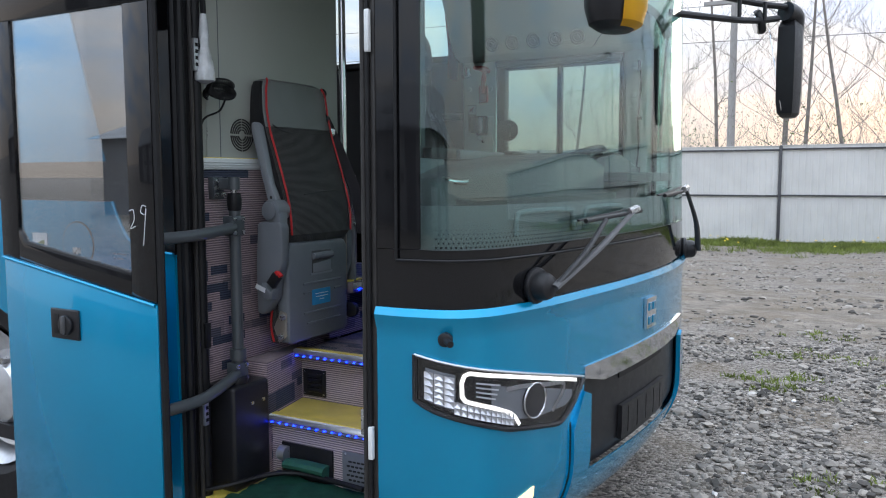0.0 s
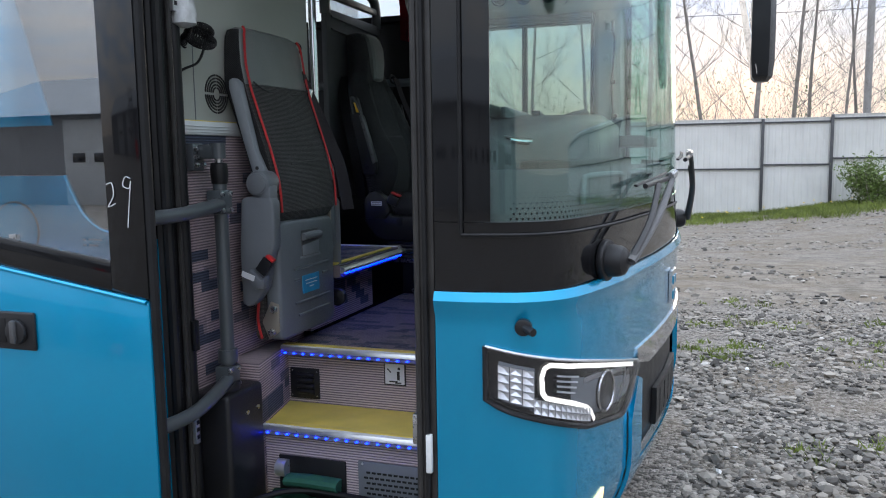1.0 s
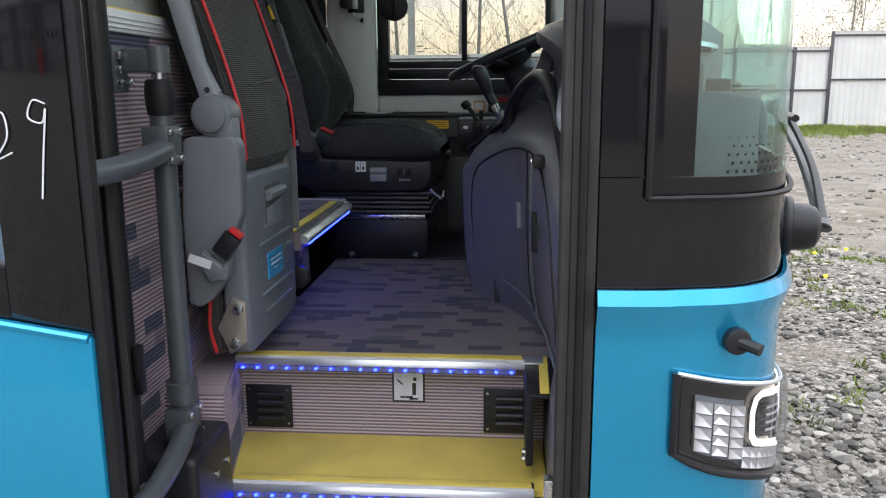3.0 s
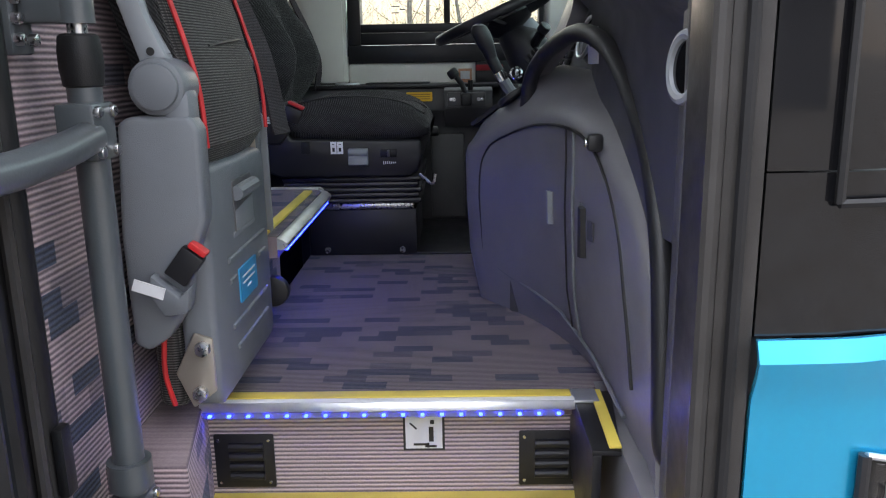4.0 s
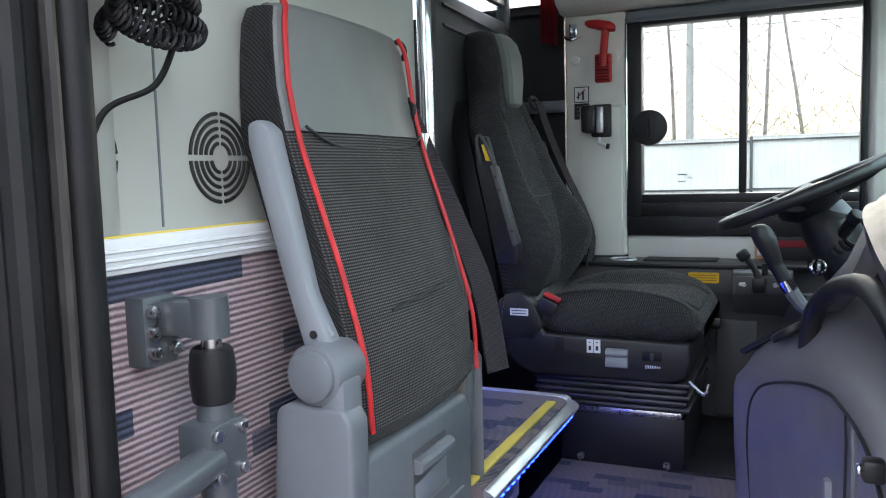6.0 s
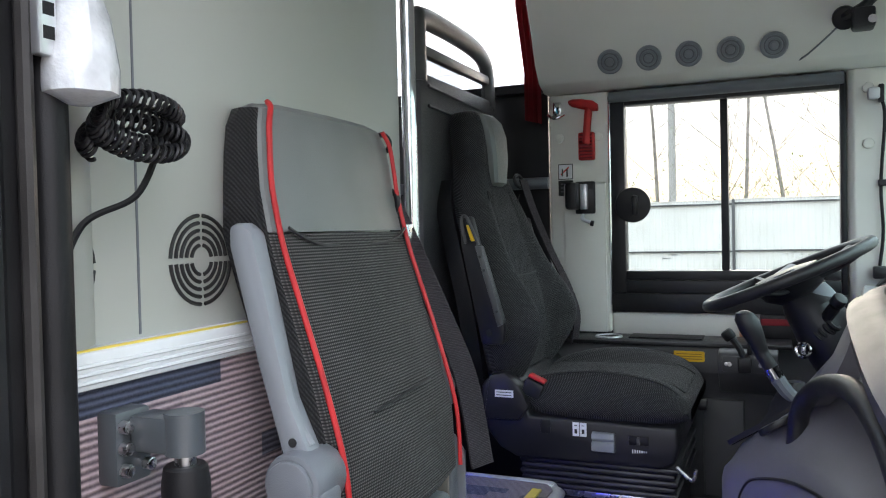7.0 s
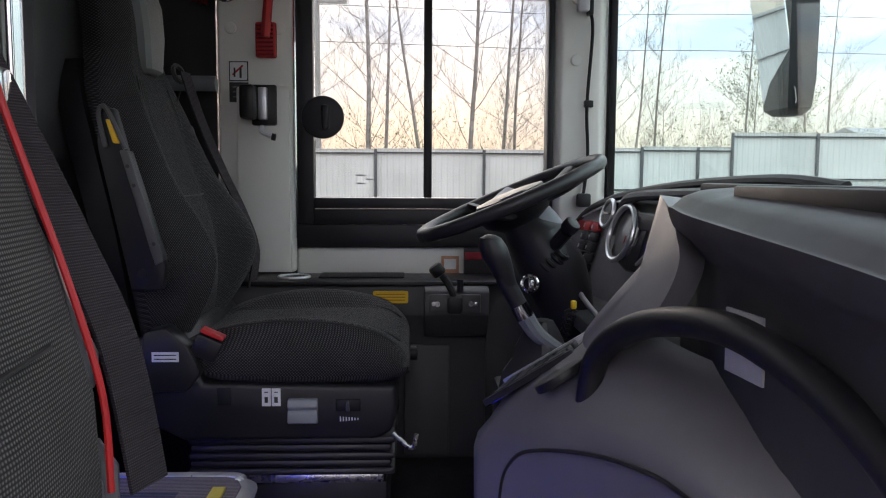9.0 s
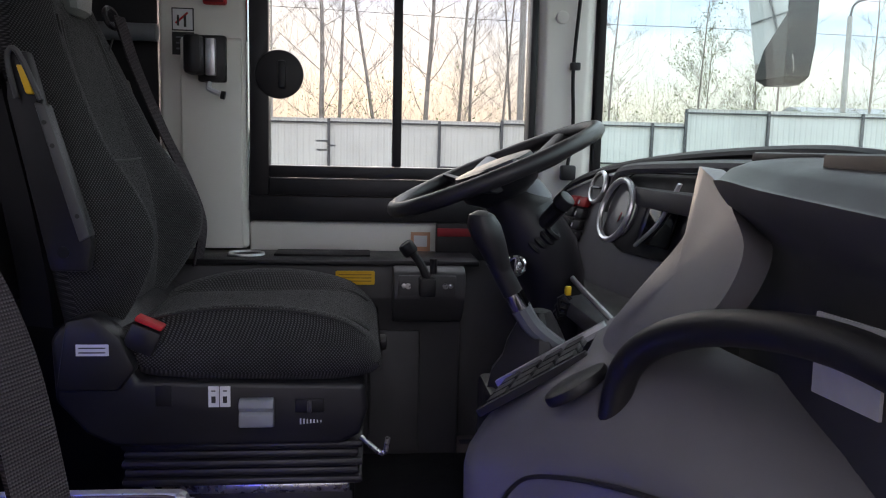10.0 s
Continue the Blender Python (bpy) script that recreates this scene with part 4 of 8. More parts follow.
part("bundle", tube([(-1.96, 2.345, 0.36), (-1.88, 2.34, 0.365), (-1.78, 2.345, 0.36)], 0.045, 12, 6, flat=0.5), GREEN_CLOTH, hole)
part("cylinder", tube([(-2.0, 2.34, 0.40), (-1.965, 2.34, 0.40)], 0.028, 14), ALU, hole)
# green cloth on the bottom step
own = bmesh.new()
g = [[own.verts.new((-2.02 + 0.62 * i / 30, 2.04 + 0.30 * j / 16, 0.306 + 0.028 * abs(noise.noise(Vector((i * 0.16, j * 0.22, 3)))) + 0.018 * abs(noise.noise(Vector((i * 0.5 + j * 0.2, j * 0.4, 8)))))) for i in range(31)] for j in range(17)]
for a, b in zip(g, g[1:]):
    for k in range(30):
        own.faces.new((a[k], a[k + 1], b[k + 1], b[k]))
bmesh.ops.solidify(own, geom=own.faces[:], thickness=0.004)
tagged(part("floor_cloth", own, GREEN_CLOTH), "crumpled dark green cloth on the bottom step", "cloth")
hs = thing("cable_hose", "black cable lying across the bottom step", "cable")
part("hose", tube([(-2.15, 2.05, 0.318), (-2.06, 2.12, 0.335), (-1.98, 2.25, 0.345), (-1.90, 2.31, 0.345), (-1.78, 2.325, 0.34), (-1.6, 2.31, 0.34)], 0.010, 8, 8), RUBBER, hs)

tagged(part("wall_carpet_lower", prism([(-2.18, 2.332), (-2.050, 2.332), (-2.105, 2.60), (-2.115, 2.66), (-2.18, 2.66)], 2, 0.25, 0.74, 0.004), CARPET_X), "carpeted lower side of the stairwell", "wall", kind="structure")
tagged(part("wall_stairwell_front", prism([(-1.372, 2.06), (-1.335, 2.06), (-1.325, 2.66), (-1.368, 2.66)], 2, 0.25, 0.737, 0.004), PLASTIC2), "grey plastic side of the stairwell below the dashboard", "wall", kind="structure")

# partition behind the stairwell: carpet below, white trim, plain panel above
tagged(part("wall_partition", box((-2.245, 2.02, 1.50), (-2.205, 3.02, 2.75), 0.004), PARTITION), "plain grey-green partition panel", "wall", kind="structure")
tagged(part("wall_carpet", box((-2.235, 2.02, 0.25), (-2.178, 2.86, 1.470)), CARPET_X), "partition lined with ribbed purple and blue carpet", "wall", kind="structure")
tr = thing("trim", "white ribbed plastic edge trim on the carpeted partition", "trim", kind="structure")
part("strip", box((-2.235, 2.02, 1.471), (-2.172, 3.02, 1.513), 0.004), WHITE_TRIM, tr)
for z in (1.480, 1.489, 1.498):
    part("rib", tube([(-2.171, 2.03, z), (-2.171, 3.01, z)], 0.0025, 6), WHITE_TRIM, tr)
part("line", box((-2.180, 2.02, 1.512), (-2.176, 3.02, 1.5155)), YELLOW_VINYL, tr, "thin yellowed edge line")
tagged(part("partition_seam", box((-2.206, 2.278, 1.518), (-2.2035, 2.281, 2.75)), GREY_PLASTIC), "thin joint in the partition panel", "joint", kind="structure")
tagged(part("rear_post_lining", prism([(-2.235, 2.02), (-2.235, 2.20), (-2.192, 2.20), (-2.175, 2.17), (-2.17, 2.10), (-2.15, 2.06), (-2.15, 2.02)], 2, 1.515, 2.75, 0.004), PARTITION), "grey-green moulded door post lining", "lining", kind="structure")


def speaker(y, z):
    sp = thing("speaker_grille", "round slotted speaker grille in the partition", "speaker", "partition speakers")
    for R in (0.020, 0.030, 0.040, 0.050, 0.060):
        for q in range(4):
            a0, a1 = q * math.pi / 2 + 0.004 / R, (q + 1) * math.pi / 2 - 0.004 / R
            part("slot", tube([(-2.2035, y + R * math.cos(a0 + (a1 - a0) * k / 8), z + R * math.sin(a0 + (a1 - a0) * k / 8)) for k in range(9)], 0.0028, 6, 1), INK, sp)


speaker(2.394, 1.604)
speaker(2.150, 1.604)

# aisle steps beyond the seat
an = thing("aisle_steps", "carpeted aisle steps with aluminium nosing and blue lights", "steps", kind="structure")


def aisle(x0, x1, y0, y1, z, deep):
    own = prism([(x0, y0), (x1, y0), (x1, y1 - 0.05), (x1 - 0.015, y1 - 0.015), (x1 - 0.05, y1), (x0, y1)], 2, z - 0.05, z - 0.004)
    part("tread", own, CARPET_FLOOR, an)
    part("riser", box((x0, y0, z - deep), (x1 - 0.13, y1 - 0.05, z - 0.05)), CARPET_X, an)
    path = [(x1 + 0.002, y0), (x1 + 0.002, y1 - 0.06), (x1 - 0.012, y1 - 0.018), (x1 - 0.05, y1 + 0.002), (x0, y1 + 0.002)]
    part("edge_bar", tube([(x, y, z - 0.020) for x, y in path], 0.022, 10, 6, flat=0.55), ALU, an)
    part("yellow_strip", box((x1 - 0.045, y0, z - 0.003), (x1 - 0.022, y1 - 0.07, z + 0.003), 0.001), YELLOW_VINYL, an)
    n = int((y1 - y0) / 0.035)
    for k in range(n):
        y = y0 + 0.02 + k * (y1 - y0 - 0.06) / n
        part("led", box((x1 + 0.010, y - 0.006, z - 0.036), (x1 + 0.020, y + 0.006, z - 0.026), 0.001, 1), LED, an)


aisle(-2.42, -2.005, 2.84, 3.47, 0.995, 0.262)
aisle(-2.80, -2.42, 2.84, 3.47, 1.21, 0.25)
part("upper_floor", box((REAR, 2.02, 1.15), (-2.80, 4.42, 1.21)), CARPET_FLOOR, an)
part("aisle_wall", box((-6.0, 3.50, 0.735), (-2.47, 3.54, 1.45)), CARPET_Y, an)

# shell of the cab
tagged(part("ceiling", box((REAR, 2.0, 2.745), (-1.15, 4.44, 2.80)), BEIGE), "light grey-beige coach ceiling", "ceiling", kind="structure")
tagged(part("wall_cab_rear", box((-6.05, 2.03, 0.4), (-6.0, 4.42, 2.745)), PLASTIC), "dark wall closing the passenger saloon", "wall", kind="structure")
tagged(part("wall_left_lower", box((-2.26, 4.385, 0.4), (-1.0, 4.42, 1.335)), PLASTIC), "dark lower cab side wall", "wall", kind="structure")
tagged(part("wall_saloon", box((-6.0, 4.385, 0.4), (-2.262, 4.42, 2.13)), BLACK_PLASTIC), "black side lining beside the driver seat", "wall", kind="structure")
tagged(part("saloon_ledge", box((-6.0, 4.33, 2.13), (-2.262, 4.42, 2.165), 0.006), BLACK_PLASTIC), "dark ledge under the saloon window", "ledge", kind="structure")
tagged(part("saloon_rail", tube([(-2.9, 4.33, 1.80), (-2.25, 4.33, 1.80)], 0.022, 12), GREY_PLASTIC), "grey rail along the saloon lining", "rail", kind="structure")
# beige pillars
tagged(part("pillar_rear", box((-2.255, 4.365, 1.26), (-2.036, 4.415, 2.118), 0.012, 3), BEIGE), "light grey-beige moulded pillar behind the cab window", "pillar", kind="structure")
tagged(part("pillar_front", prism([(-1.282, 4.385), (-1.262, 4.365), (-1.15, 4.365), (-1.125, 4.385), (-1.118, 4.425), (-1.282, 4.425)], 2, 1.30, 2.118, 0.006), BEIGE), "light grey-beige moulded windscreen pillar", "pillar", kind="structure")
tagged(part("sill_lining", box((-2.036, 4.372, 1.245), (-1.40, 4.42, 1.333), 0.012, 3), BEIGE), "light grey-beige lining under the cab window", "lining", kind="structure")
tagged(part("pillar_step", prism([(4.350, 1.262), (4.368, 1.262), (4.368, 1.800), (4.352, 1.790)], 0, -2.20, -2.05, 0.004), BEIGE), "raised lower half of the pillar lining", "lining", kind="structure")
for x, z in ((-2.09, 1.437), (-2.215, 1.96), (-2.075, 1.96), (-1.222, 1.881), (-1.222, 2.055)):
    cp = tagged(part("cover_cap", disc((x, 4.362, z), (0, 1, 0), 0.0165, 0.012, 20, 0.003), BEIGE), "round screw cover cap on the pillar", "cap", "pillar caps")
# overhead locker with round vents
tagged(part("overhead_panel", prism([(4.36, 2.118), (4.33, 2.118), (4.27, 2.14), (4.22, 2.20), (4.17, 2.32), (4.10, 2.45), (4.05, 2.745), (4.42, 2.745), (4.42, 2.118)], 0, -2.262, -1.10, 0.008), BEIGE), "light grey-beige overhead panel with round air vents", "panel", kind="structure")
OVN = Vector((0, -0.83, -0.35)).normalized()
for k in range(5):
    c = Vector((-2.000 + k * 0.127, 4.222, 2.190))
    av = thing("air_vent", "round grey overhead air vent", "vent", "overhead air vents")
    part("rim", ring(c + OVN * 0.004, OVN, 0.036, 0.006, 32, 8), LIGHT_PLASTIC, av)
    part("bowl", disc(c + OVN * 0.001, OVN, 0.034, 0.008, 28), GREY_PLASTIC, av)
    part("inner_rim", ring(c + OVN * 0.008, OVN, 0.022, 0.004, 28, 8), LIGHT_PLASTIC, av)
    part("core", disc(c + OVN * 0.008, OVN, 0.013, 0.012, 24, 0.003), LIGHT_PLASTIC, av)
hsec = []
for k in range(19):
    y = 2.20 + 2.04 * k / 18
    xo = min(nose(U(-0.9, y), 2.14).x, nose(U(-0.9, y), 2.745).x) - 0.035
    hsec.append([(xo - 0.11, y, 2.30), (xo - 0.04, y, 2.14), (xo - 0.01, y, 2.15), (xo, y, 2.745), (min(-1.32, xo - 0.12), y, 2.745)])
tagged(part("header_panel", loft(hsec), BEIGE), "light grey-beige header panel above the windscreen", "panel", kind="structure")
tagged(part("wall_door_head", box((-2.15, 2.0, 2.50), (-1.33, 2.05, 2.745)), BEIGE), "panel above the entrance", "wall", kind="structure")

# cab window: black frame, two panes, knob
wd = thing("window_1", "black-framed sliding cab window with two panes", "window", kind="structure")
X0, X1, Z0, Z1, YG = -1.982, -1.300, 1.480, 2.060, 4.395
part("window_frame", box((-2.034, 4.368, 1.400), (-1.984, 4.43, 2.112), 0.004), BLACK_PLASTIC, wd)
part("window_frame", box((X1 - 0.002, 4.368, 1.400), (-1.283, 4.43, 2.112), 0.004), BLACK_PLASTIC, wd)
part("window_frame", box((-1.984, 4.368, 2.062), (X1 - 0.002, 4.43, 2.112), 0.004), BLACK_PLASTIC, wd)
part("window_frame", box((-2.034, 4.362, 1.335), (-1.283, 4.43, 1.400), 0.003), BLACK_PLASTIC, wd)
part("track", box((-1.984, 4.362, 1.402), (X1 - 0.002, 4.43, 1.446), 0.003), BLACK_PLASTIC, wd)
part("track", box((-1.984, 4.368, 1.448), (X1 - 0.002, 4.43, 1.479), 0.003), BLACK_PLASTIC, wd)
part("blind_roll", tube([(-2.03, 4.352, 2.092), (-1.29, 4.352, 2.092)], 0.020, 12), GREY_PLASTIC, wd)
part("mullion", box((-1.664, 4.376, Z0), (-1.640, 4.42, Z1), 0.003), BLACK_PLASTIC, wd)
for a, b in ((X0 - 0.002, -1.664), (-1.640, X1 - 0.001)):
    p = part("pane", box((a, 4.404, Z0), (b, 4.409, Z1)), GLASS_CAB, wd)
    p.visible_shadow = False
part("knob", disc((-1.956, 4.362, 1.711), (0, 1, 0), 0.062, 0.014, 32, 0.005), BLACK_PLASTIC, wd)
part("latch", box((-1.958, 4.335, 1.675), (-1.938, 4.36, 1.745), 0.006), BLACK_PLASTIC, wd)
for k, (w, dx) in enumerate(((0.032, 0), (0.022, 0.045), (0.028, 0.0))):
    part("print_bar", plate((-1.85 + dx * 0.6, 4.4025, 1.545 - 0.012 * k), (1, 0, 0), (0, 0, 1), w, 0.004, 0.001), GREY_PLASTIC, wd)
tagged(part("window_edge_trim", tube([(-2.035, 4.366, 1.36), (-2.035, 4.366, 2.10)], 0.004, 6), CHROME), "thin bright edging beside the window", "trim", kind="structure")
# saloon window behind
sw = thing("window_2", "high saloon window behind the driver seat", "window", kind="structure")
p = part("pane", box((-5.9, 4.41, 2.165), (-2.27, 4.416, 2.745)), GLASS_SIDE, sw)
p.visible_shadow = False
cu = thing("curtain", "dark red curtain tied beside the saloon window", "curtain")
own = bmesh.new()
cols = []
for i in range(25):
    a = i / 24
    cols.append([own.verts.new((-2.262 - 0.07 * a - (0.03 * a if z > 2.2 else 0), 4.30 + 0.012 * math.sin(a * 26) + 0.02 * a, z)) for z in (2.03 - 0.02 * (1 - a), 2.2, 2.45, 2.74)])
for a, b in zip(cols, cols[1:]):
    for k in range(3):
        own.faces.new((a[k], a[k + 1], b[k + 1], b[k]))
bmesh.ops.solidify(own, geom=own.faces[:], thickness=0.002)
part("drape", own, RED_DARK, cu)

# things on the rear pillar
hm = thing("emergency_hammer", "red emergency hammer in a holder on the pillar", "hammer")
part("head", loft([[(x, 4.335 + r * math.cos(k * math.tau / 12), z + r * 0.9 * math.sin(k * math.tau / 12)) for k in range(12)] for x, z, r in ((-2.172, 2.083, 0.007), (-2.160, 2.080, 0.015), (-2.125, 2.074, 0.020), (-2.085, 2.064, 0.021), (-2.068, 2.058, 0.014))]), RED, hm)
part("handle", tube([(-2.100, 4.335, 2.06), (-2.106, 4.335, 2.00), (-2.112, 4.335, 1.93)], 0.017, 12, flat=0.8), RED, hm)
part("holder", box((-2.142, 4.340, 1.876), (-2.084, 4.364, 1.975), 0.006), RED, hm)
for k in range(8):
    part("grip_rib", tube([(-2.136, 4.336, 1.884 + k * 0.0115), (-2.090, 4.336, 1.884 + k * 0.0115)], 0.0035, 6), RED_DARK, hm)
sg = thing("prohibition_sign", "white prohibition sticker with black panel below", "sticker")
part("board", plate((-2.194, 4.3625, 1.839), (1, 0, 0), (0, 0, 1), 0.054, 0.056, 0.003), INK, sg)
part("face", plate((-2.194, 4.3605, 1.839), (1, 0, 0), (0, 0, 1), 0.048, 0.050, 0.002), LABEL, sg)
o = plate((-2.196, 4.359, 1.842), (1, 0, 0.9), (-0.9, 0, 1), 0.040, 0.005, 0.001)
part("stroke", o, RED, sg)
o = plate((-2.205, 4.3588, 1.836), (0, 0, 1), (1, 0, 0), 0.026, 0.005, 0.001)
plate((-2.188, 4.3588, 1.834), (0, 0, 1), (1, 0, 0), 0.028, 0.006, 0.001, o)
part("mark", o, INK, sg)
part("lower_panel", plate((-2.194, 4.3625, 1.780), (1, 0, 0), (0, 0, 1), 0.054, 0.056, 0.003), INK, sg)
for k in range(3):
    part("text_bar", plate((-2.194, 4.3605, 1.795 - k * 0.014), (1, 0, 0), (0, 0, 1), 0.034, 0.004, 0.001), GREY_PLASTIC, sg)
dv = thing("wall_device", "black hooded fitting with a silver plate on the pillar", "device")
part("base", box((-2.155, 4.335, 1.685), (-2.085, 4.362, 1.80), 0.006), BLACK_PLASTIC, dv)
part("hood", box((-2.178, 4.275, 1.700), (-2.135, 4.345, 1.795), 0.010), BLACK_PLASTIC, dv)
part("silver_plate", box((-2.133, 4.315, 1.700), (-2.108, 4.336, 1.790), 0.003), ALU, dv)
part("lever", tube([(-2.125, 4.33, 1.68), (-2.12, 4.30, 1.665), (-2.09, 4.29, 1.652)], 0.007, 8), LABEL, dv)
part("lever_tip", disc((-2.085, 4.29, 1.650), (1, 0, -0.2), 0.010, 0.01, 12), BLACK_PLASTIC, dv)
hk = thing("coat_hook", "small bright metal hook on the pillar", "hook")
part("plate", box((-2.235, 4.352, 2.04), (-2.205, 4.364, 2.09), 0.003), CHROME, hk)
part("arm", tube([(-2.25, 4.34, 2.045), (-2.22, 4.33, 2.03), (-2.19, 4.34, 2.045)], 0.006, 8), CHROME, hk)
# front pillar: sensor with cable, camera above
cb = thing("pillar_sensor", "white cube sensor with black cable along the pillar", "sensor")
part("head", box((-1.225, 4.325, 2.015), (-1.192, 4.358, 2.050), 0.005), LABEL, cb)
part("bracket", box((-1.196, 4.33, 2.005), (-1.18, 4.362, 2.06), 0.004), BLACK_PLASTIC, cb)
part("cable", tube([(-1.185, 4.345, 2.01), (-1.178, 4.352, 1.95), (-1.19, 4.352, 1.75), (-1.185, 4.352, 1.6), (-1.197, 4.352, 1.48)], 0.005, 8, 8), RUBBER, cb)
part("clip", box((-1.198, 4.345, 1.745), (-1.172, 4.364, 1.765), 0.003), BLACK_PLASTIC, cb)
part("plug", box((-1.215, 4.335, 1.455), (-1.175, 4.362, 1.495), 0.006), BLACK_PLASTIC, cb)
ca = thing("cab_camera", "black suction-mounted camera on the overhead panel", "camera")
part("mount", disc((-1.30, 4.16, 2.235), (0, -0.8, -0.4), 0.034, 0.03, 20, 0.006), BLACK_PLASTIC, ca)
part("body", box((-1.285, 4.08, 2.185), (-1.225, 4.15, 2.245), 0.010), BLACK_PLASTIC, ca)
part("clamp", tube([(-1.30, 4.15, 2.235), (-1.26, 4.10, 2.245), (-1.23, 4.10, 2.27)], 0.014, 8), BLACK_PLASTIC, ca)
part("lens", disc((-1.235, 4.078, 2.205), (0, -1, 0), 0.012, 0.01, 16), CHROME, ca)
part("cable", tube([(-1.31, 4.17, 2.22), (-1.37, 4.20, 2.17), (-1.42, 4.27, 2.145), (-1.50, 4.32, 2.125)], 0.003, 6, 8), GREY_PLASTIC, ca)
# side console beside the driver
sc = thing("side_console", "dark plastic side console with cup holder and hand brake", "console", kind="structure")
part("body", prism([(4.20, 1.243), (4.42, 1.243), (4.42, FL), (4.245, FL), (4.235, 1.06), (4.215, 1.14), (4.20, 1.16)], 0, -2.26, -1.49, 0.004), PLASTIC, sc)
part("top", box((-2.26, 4.185, 1.243), (-1.45, 4.372, 1.257), 0.004), BLACK_PLASTIC, sc)
part("top_tray", box((-1.96, 4.25, 1.257), (-1.72, 4.35, 1.262), 0.002), RUBBER, sc)
part("cup_rim", ring((-2.03, 4.27, 1.259), (0, 0, 1), 0.042, 0.005, 32, 8), ALU, sc)
part("cup_well", disc((-2.03, 4.27, 1.258), (0, 0, 1), 0.040, 0.003, 28), RUBBER, sc)
part("door_panel", box((-1.72, 4.225, 0.755), (-1.592, 4.238, 1.072), 0.012), PLASTIC, sc)
part("raised_end", prism([(4.14, 1.235), (4.14, 1.17), (4.205, 1.10), (4.23, 1.10), (4.23, 1.245), (4.16, 1.245)], 0, -1.665, -1.49, 0.006), PLASTIC, sc)
yl = tagged(part("instruction_label", plate((-1.757, 4.196, 1.212), (1, 0, 0), (0, 0, 1), 0.096, 0.034, 0.003, r=0.004), YELLOW), "yellow instruction label on the console", "label")
for k in range(3):
    part("text_bar", plate((-1.757, 4.194, 1.220 - k * 0.008), (1, 0, 0), (0, 0, 1), 0.08, 0.0028, 0.001), mat("ochre_print", (0.45, 0.22, 0.01), 0.5), yl)
hb = thing("hand_brake", "black hand brake lever on a small grey plate", "brake lever")
part("plate", box((-1.653, 4.134, 1.178), (-1.514, 4.140, 1.228), 0.003), PLASTIC, hb)
for x in (-1.64, -1.527):
    part("screw", disc((x, 4.133, 1.203), (0, 1, 0), 0.006, 0.004, 12, 0.001), STEEL, hb)
part("housing", box((-1.605, 4.095, 1.180), (-1.565, 4.134, 1.228), 0.008), BLACK_PLASTIC, hb)
part("lever", tube([(-1.585, 4.11, 1.22), (-1.60, 4.115, 1.255), (-1.622, 4.12, 1.285)], 0.010, 10), BLACK_PLASTIC, hb)
part("knob", disc((-1.632, 4.12, 1.295), (-0.6, 0, 0.8), 0.019, 0.034, 16, 0.008), BLACK_PLASTIC, hb)
for x in (-1.63, -1.54):
    part("bolt", disc((x, 4.13, 1.203), (0, 1, 0), 0.007, 0.008, 12), STEEL, hb)
part("stub", tube([(-1.57, 4.13, 1.235), (-1.57, 4.13, 1.27)], 0.009, 8), BLACK_PLASTIC, hb)
ks = tagged(part("socket_panel", box((-1.545, 4.345, 1.235), (-1.40, 4.372, 1.335), 0.004), BLACK_PLASTIC), "black socket panel with red strip", "panel")
part("red_strip", box((-1.543, 4.341, 1.300), (-1.44, 4.346, 1.322), 0.002), RED_DARK, ks)
part("symbol_label", plate((-1.585, 4.3705, 1.282), (1, 0, 0), (0, 0, 1), 0.052, 0.052, 0.002), mat("salmon_sticker", (0.62, 0.32, 0.20), 0.5), ks)
part("symbol_face", plate((-1.585, 4.369, 1.284), (1, 0, 0), (0, 0, 1), 0.036, 0.030, 0.002), LABEL, ks)


# ---- folding courier seat on the partition ----
def ring_yz(z, y0, y1, xf, xr, crown=0.012, corner=0.035):
    """One horizontal slice of an upright cushion that faces +x, from its rear round the front."""
    m = (y0 + y1) / 2
    return [(xr, y0 + 0.01, z), (xr + (xf - xr) * 0.5, y0, z), (xf - corner * 0.9, y0 + 0.003, z), (xf - corner * 0.25, y0 + corner * 0.35, z), (xf, y0 + corner, z),
            (xf + crown * 0.7, y0 + (m - y0) * 0.6, z), (xf + crown, m, z), (xf + crown * 0.7, y1 - (y1 - m) * 0.6, z),
            (xf, y1 - corner, z), (xf - corner * 0.25, y1 - corner * 0.35, z), (xf - corner * 0.9, y1 - 0.003, z), (xr + (xf - xr) * 0.5, y1, z), (xr, y1 - 0.01, z)]


def ribbon(pts, across, width, thick=0.0022):
    """A flat strap along a smooth line, its width along the given direction."""
    w = Vector(across).normalized() * width / 2
    line = curve_pts(pts, 8)
    secs_ = []
    for i, q in enumerate(line):
        d = (line[min(i + 1, len(line) - 1)] - line[max(i - 1, 0)]).normalized()
        nn = d.cross(w).normalized() * thick
        secs_.append([tuple(q - w - nn), tuple(q + w - nn), tuple(q + w + nn), tuple(q - w + nn)])
    return loft(secs_)


js = thing("courier_seat", "folded black courier seat with red piping on grey plastic shell", "seat")


def back_rows(rows_):
    """Slices from height, front and inset of the sides; the rear keeps clear of the partition."""
    return [(z, 2.430 + inn, 2.857 - inn, xf, max(xf - 0.085, -2.168 if z < 1.52 else -2.198)) for z, xf, inn in rows_]


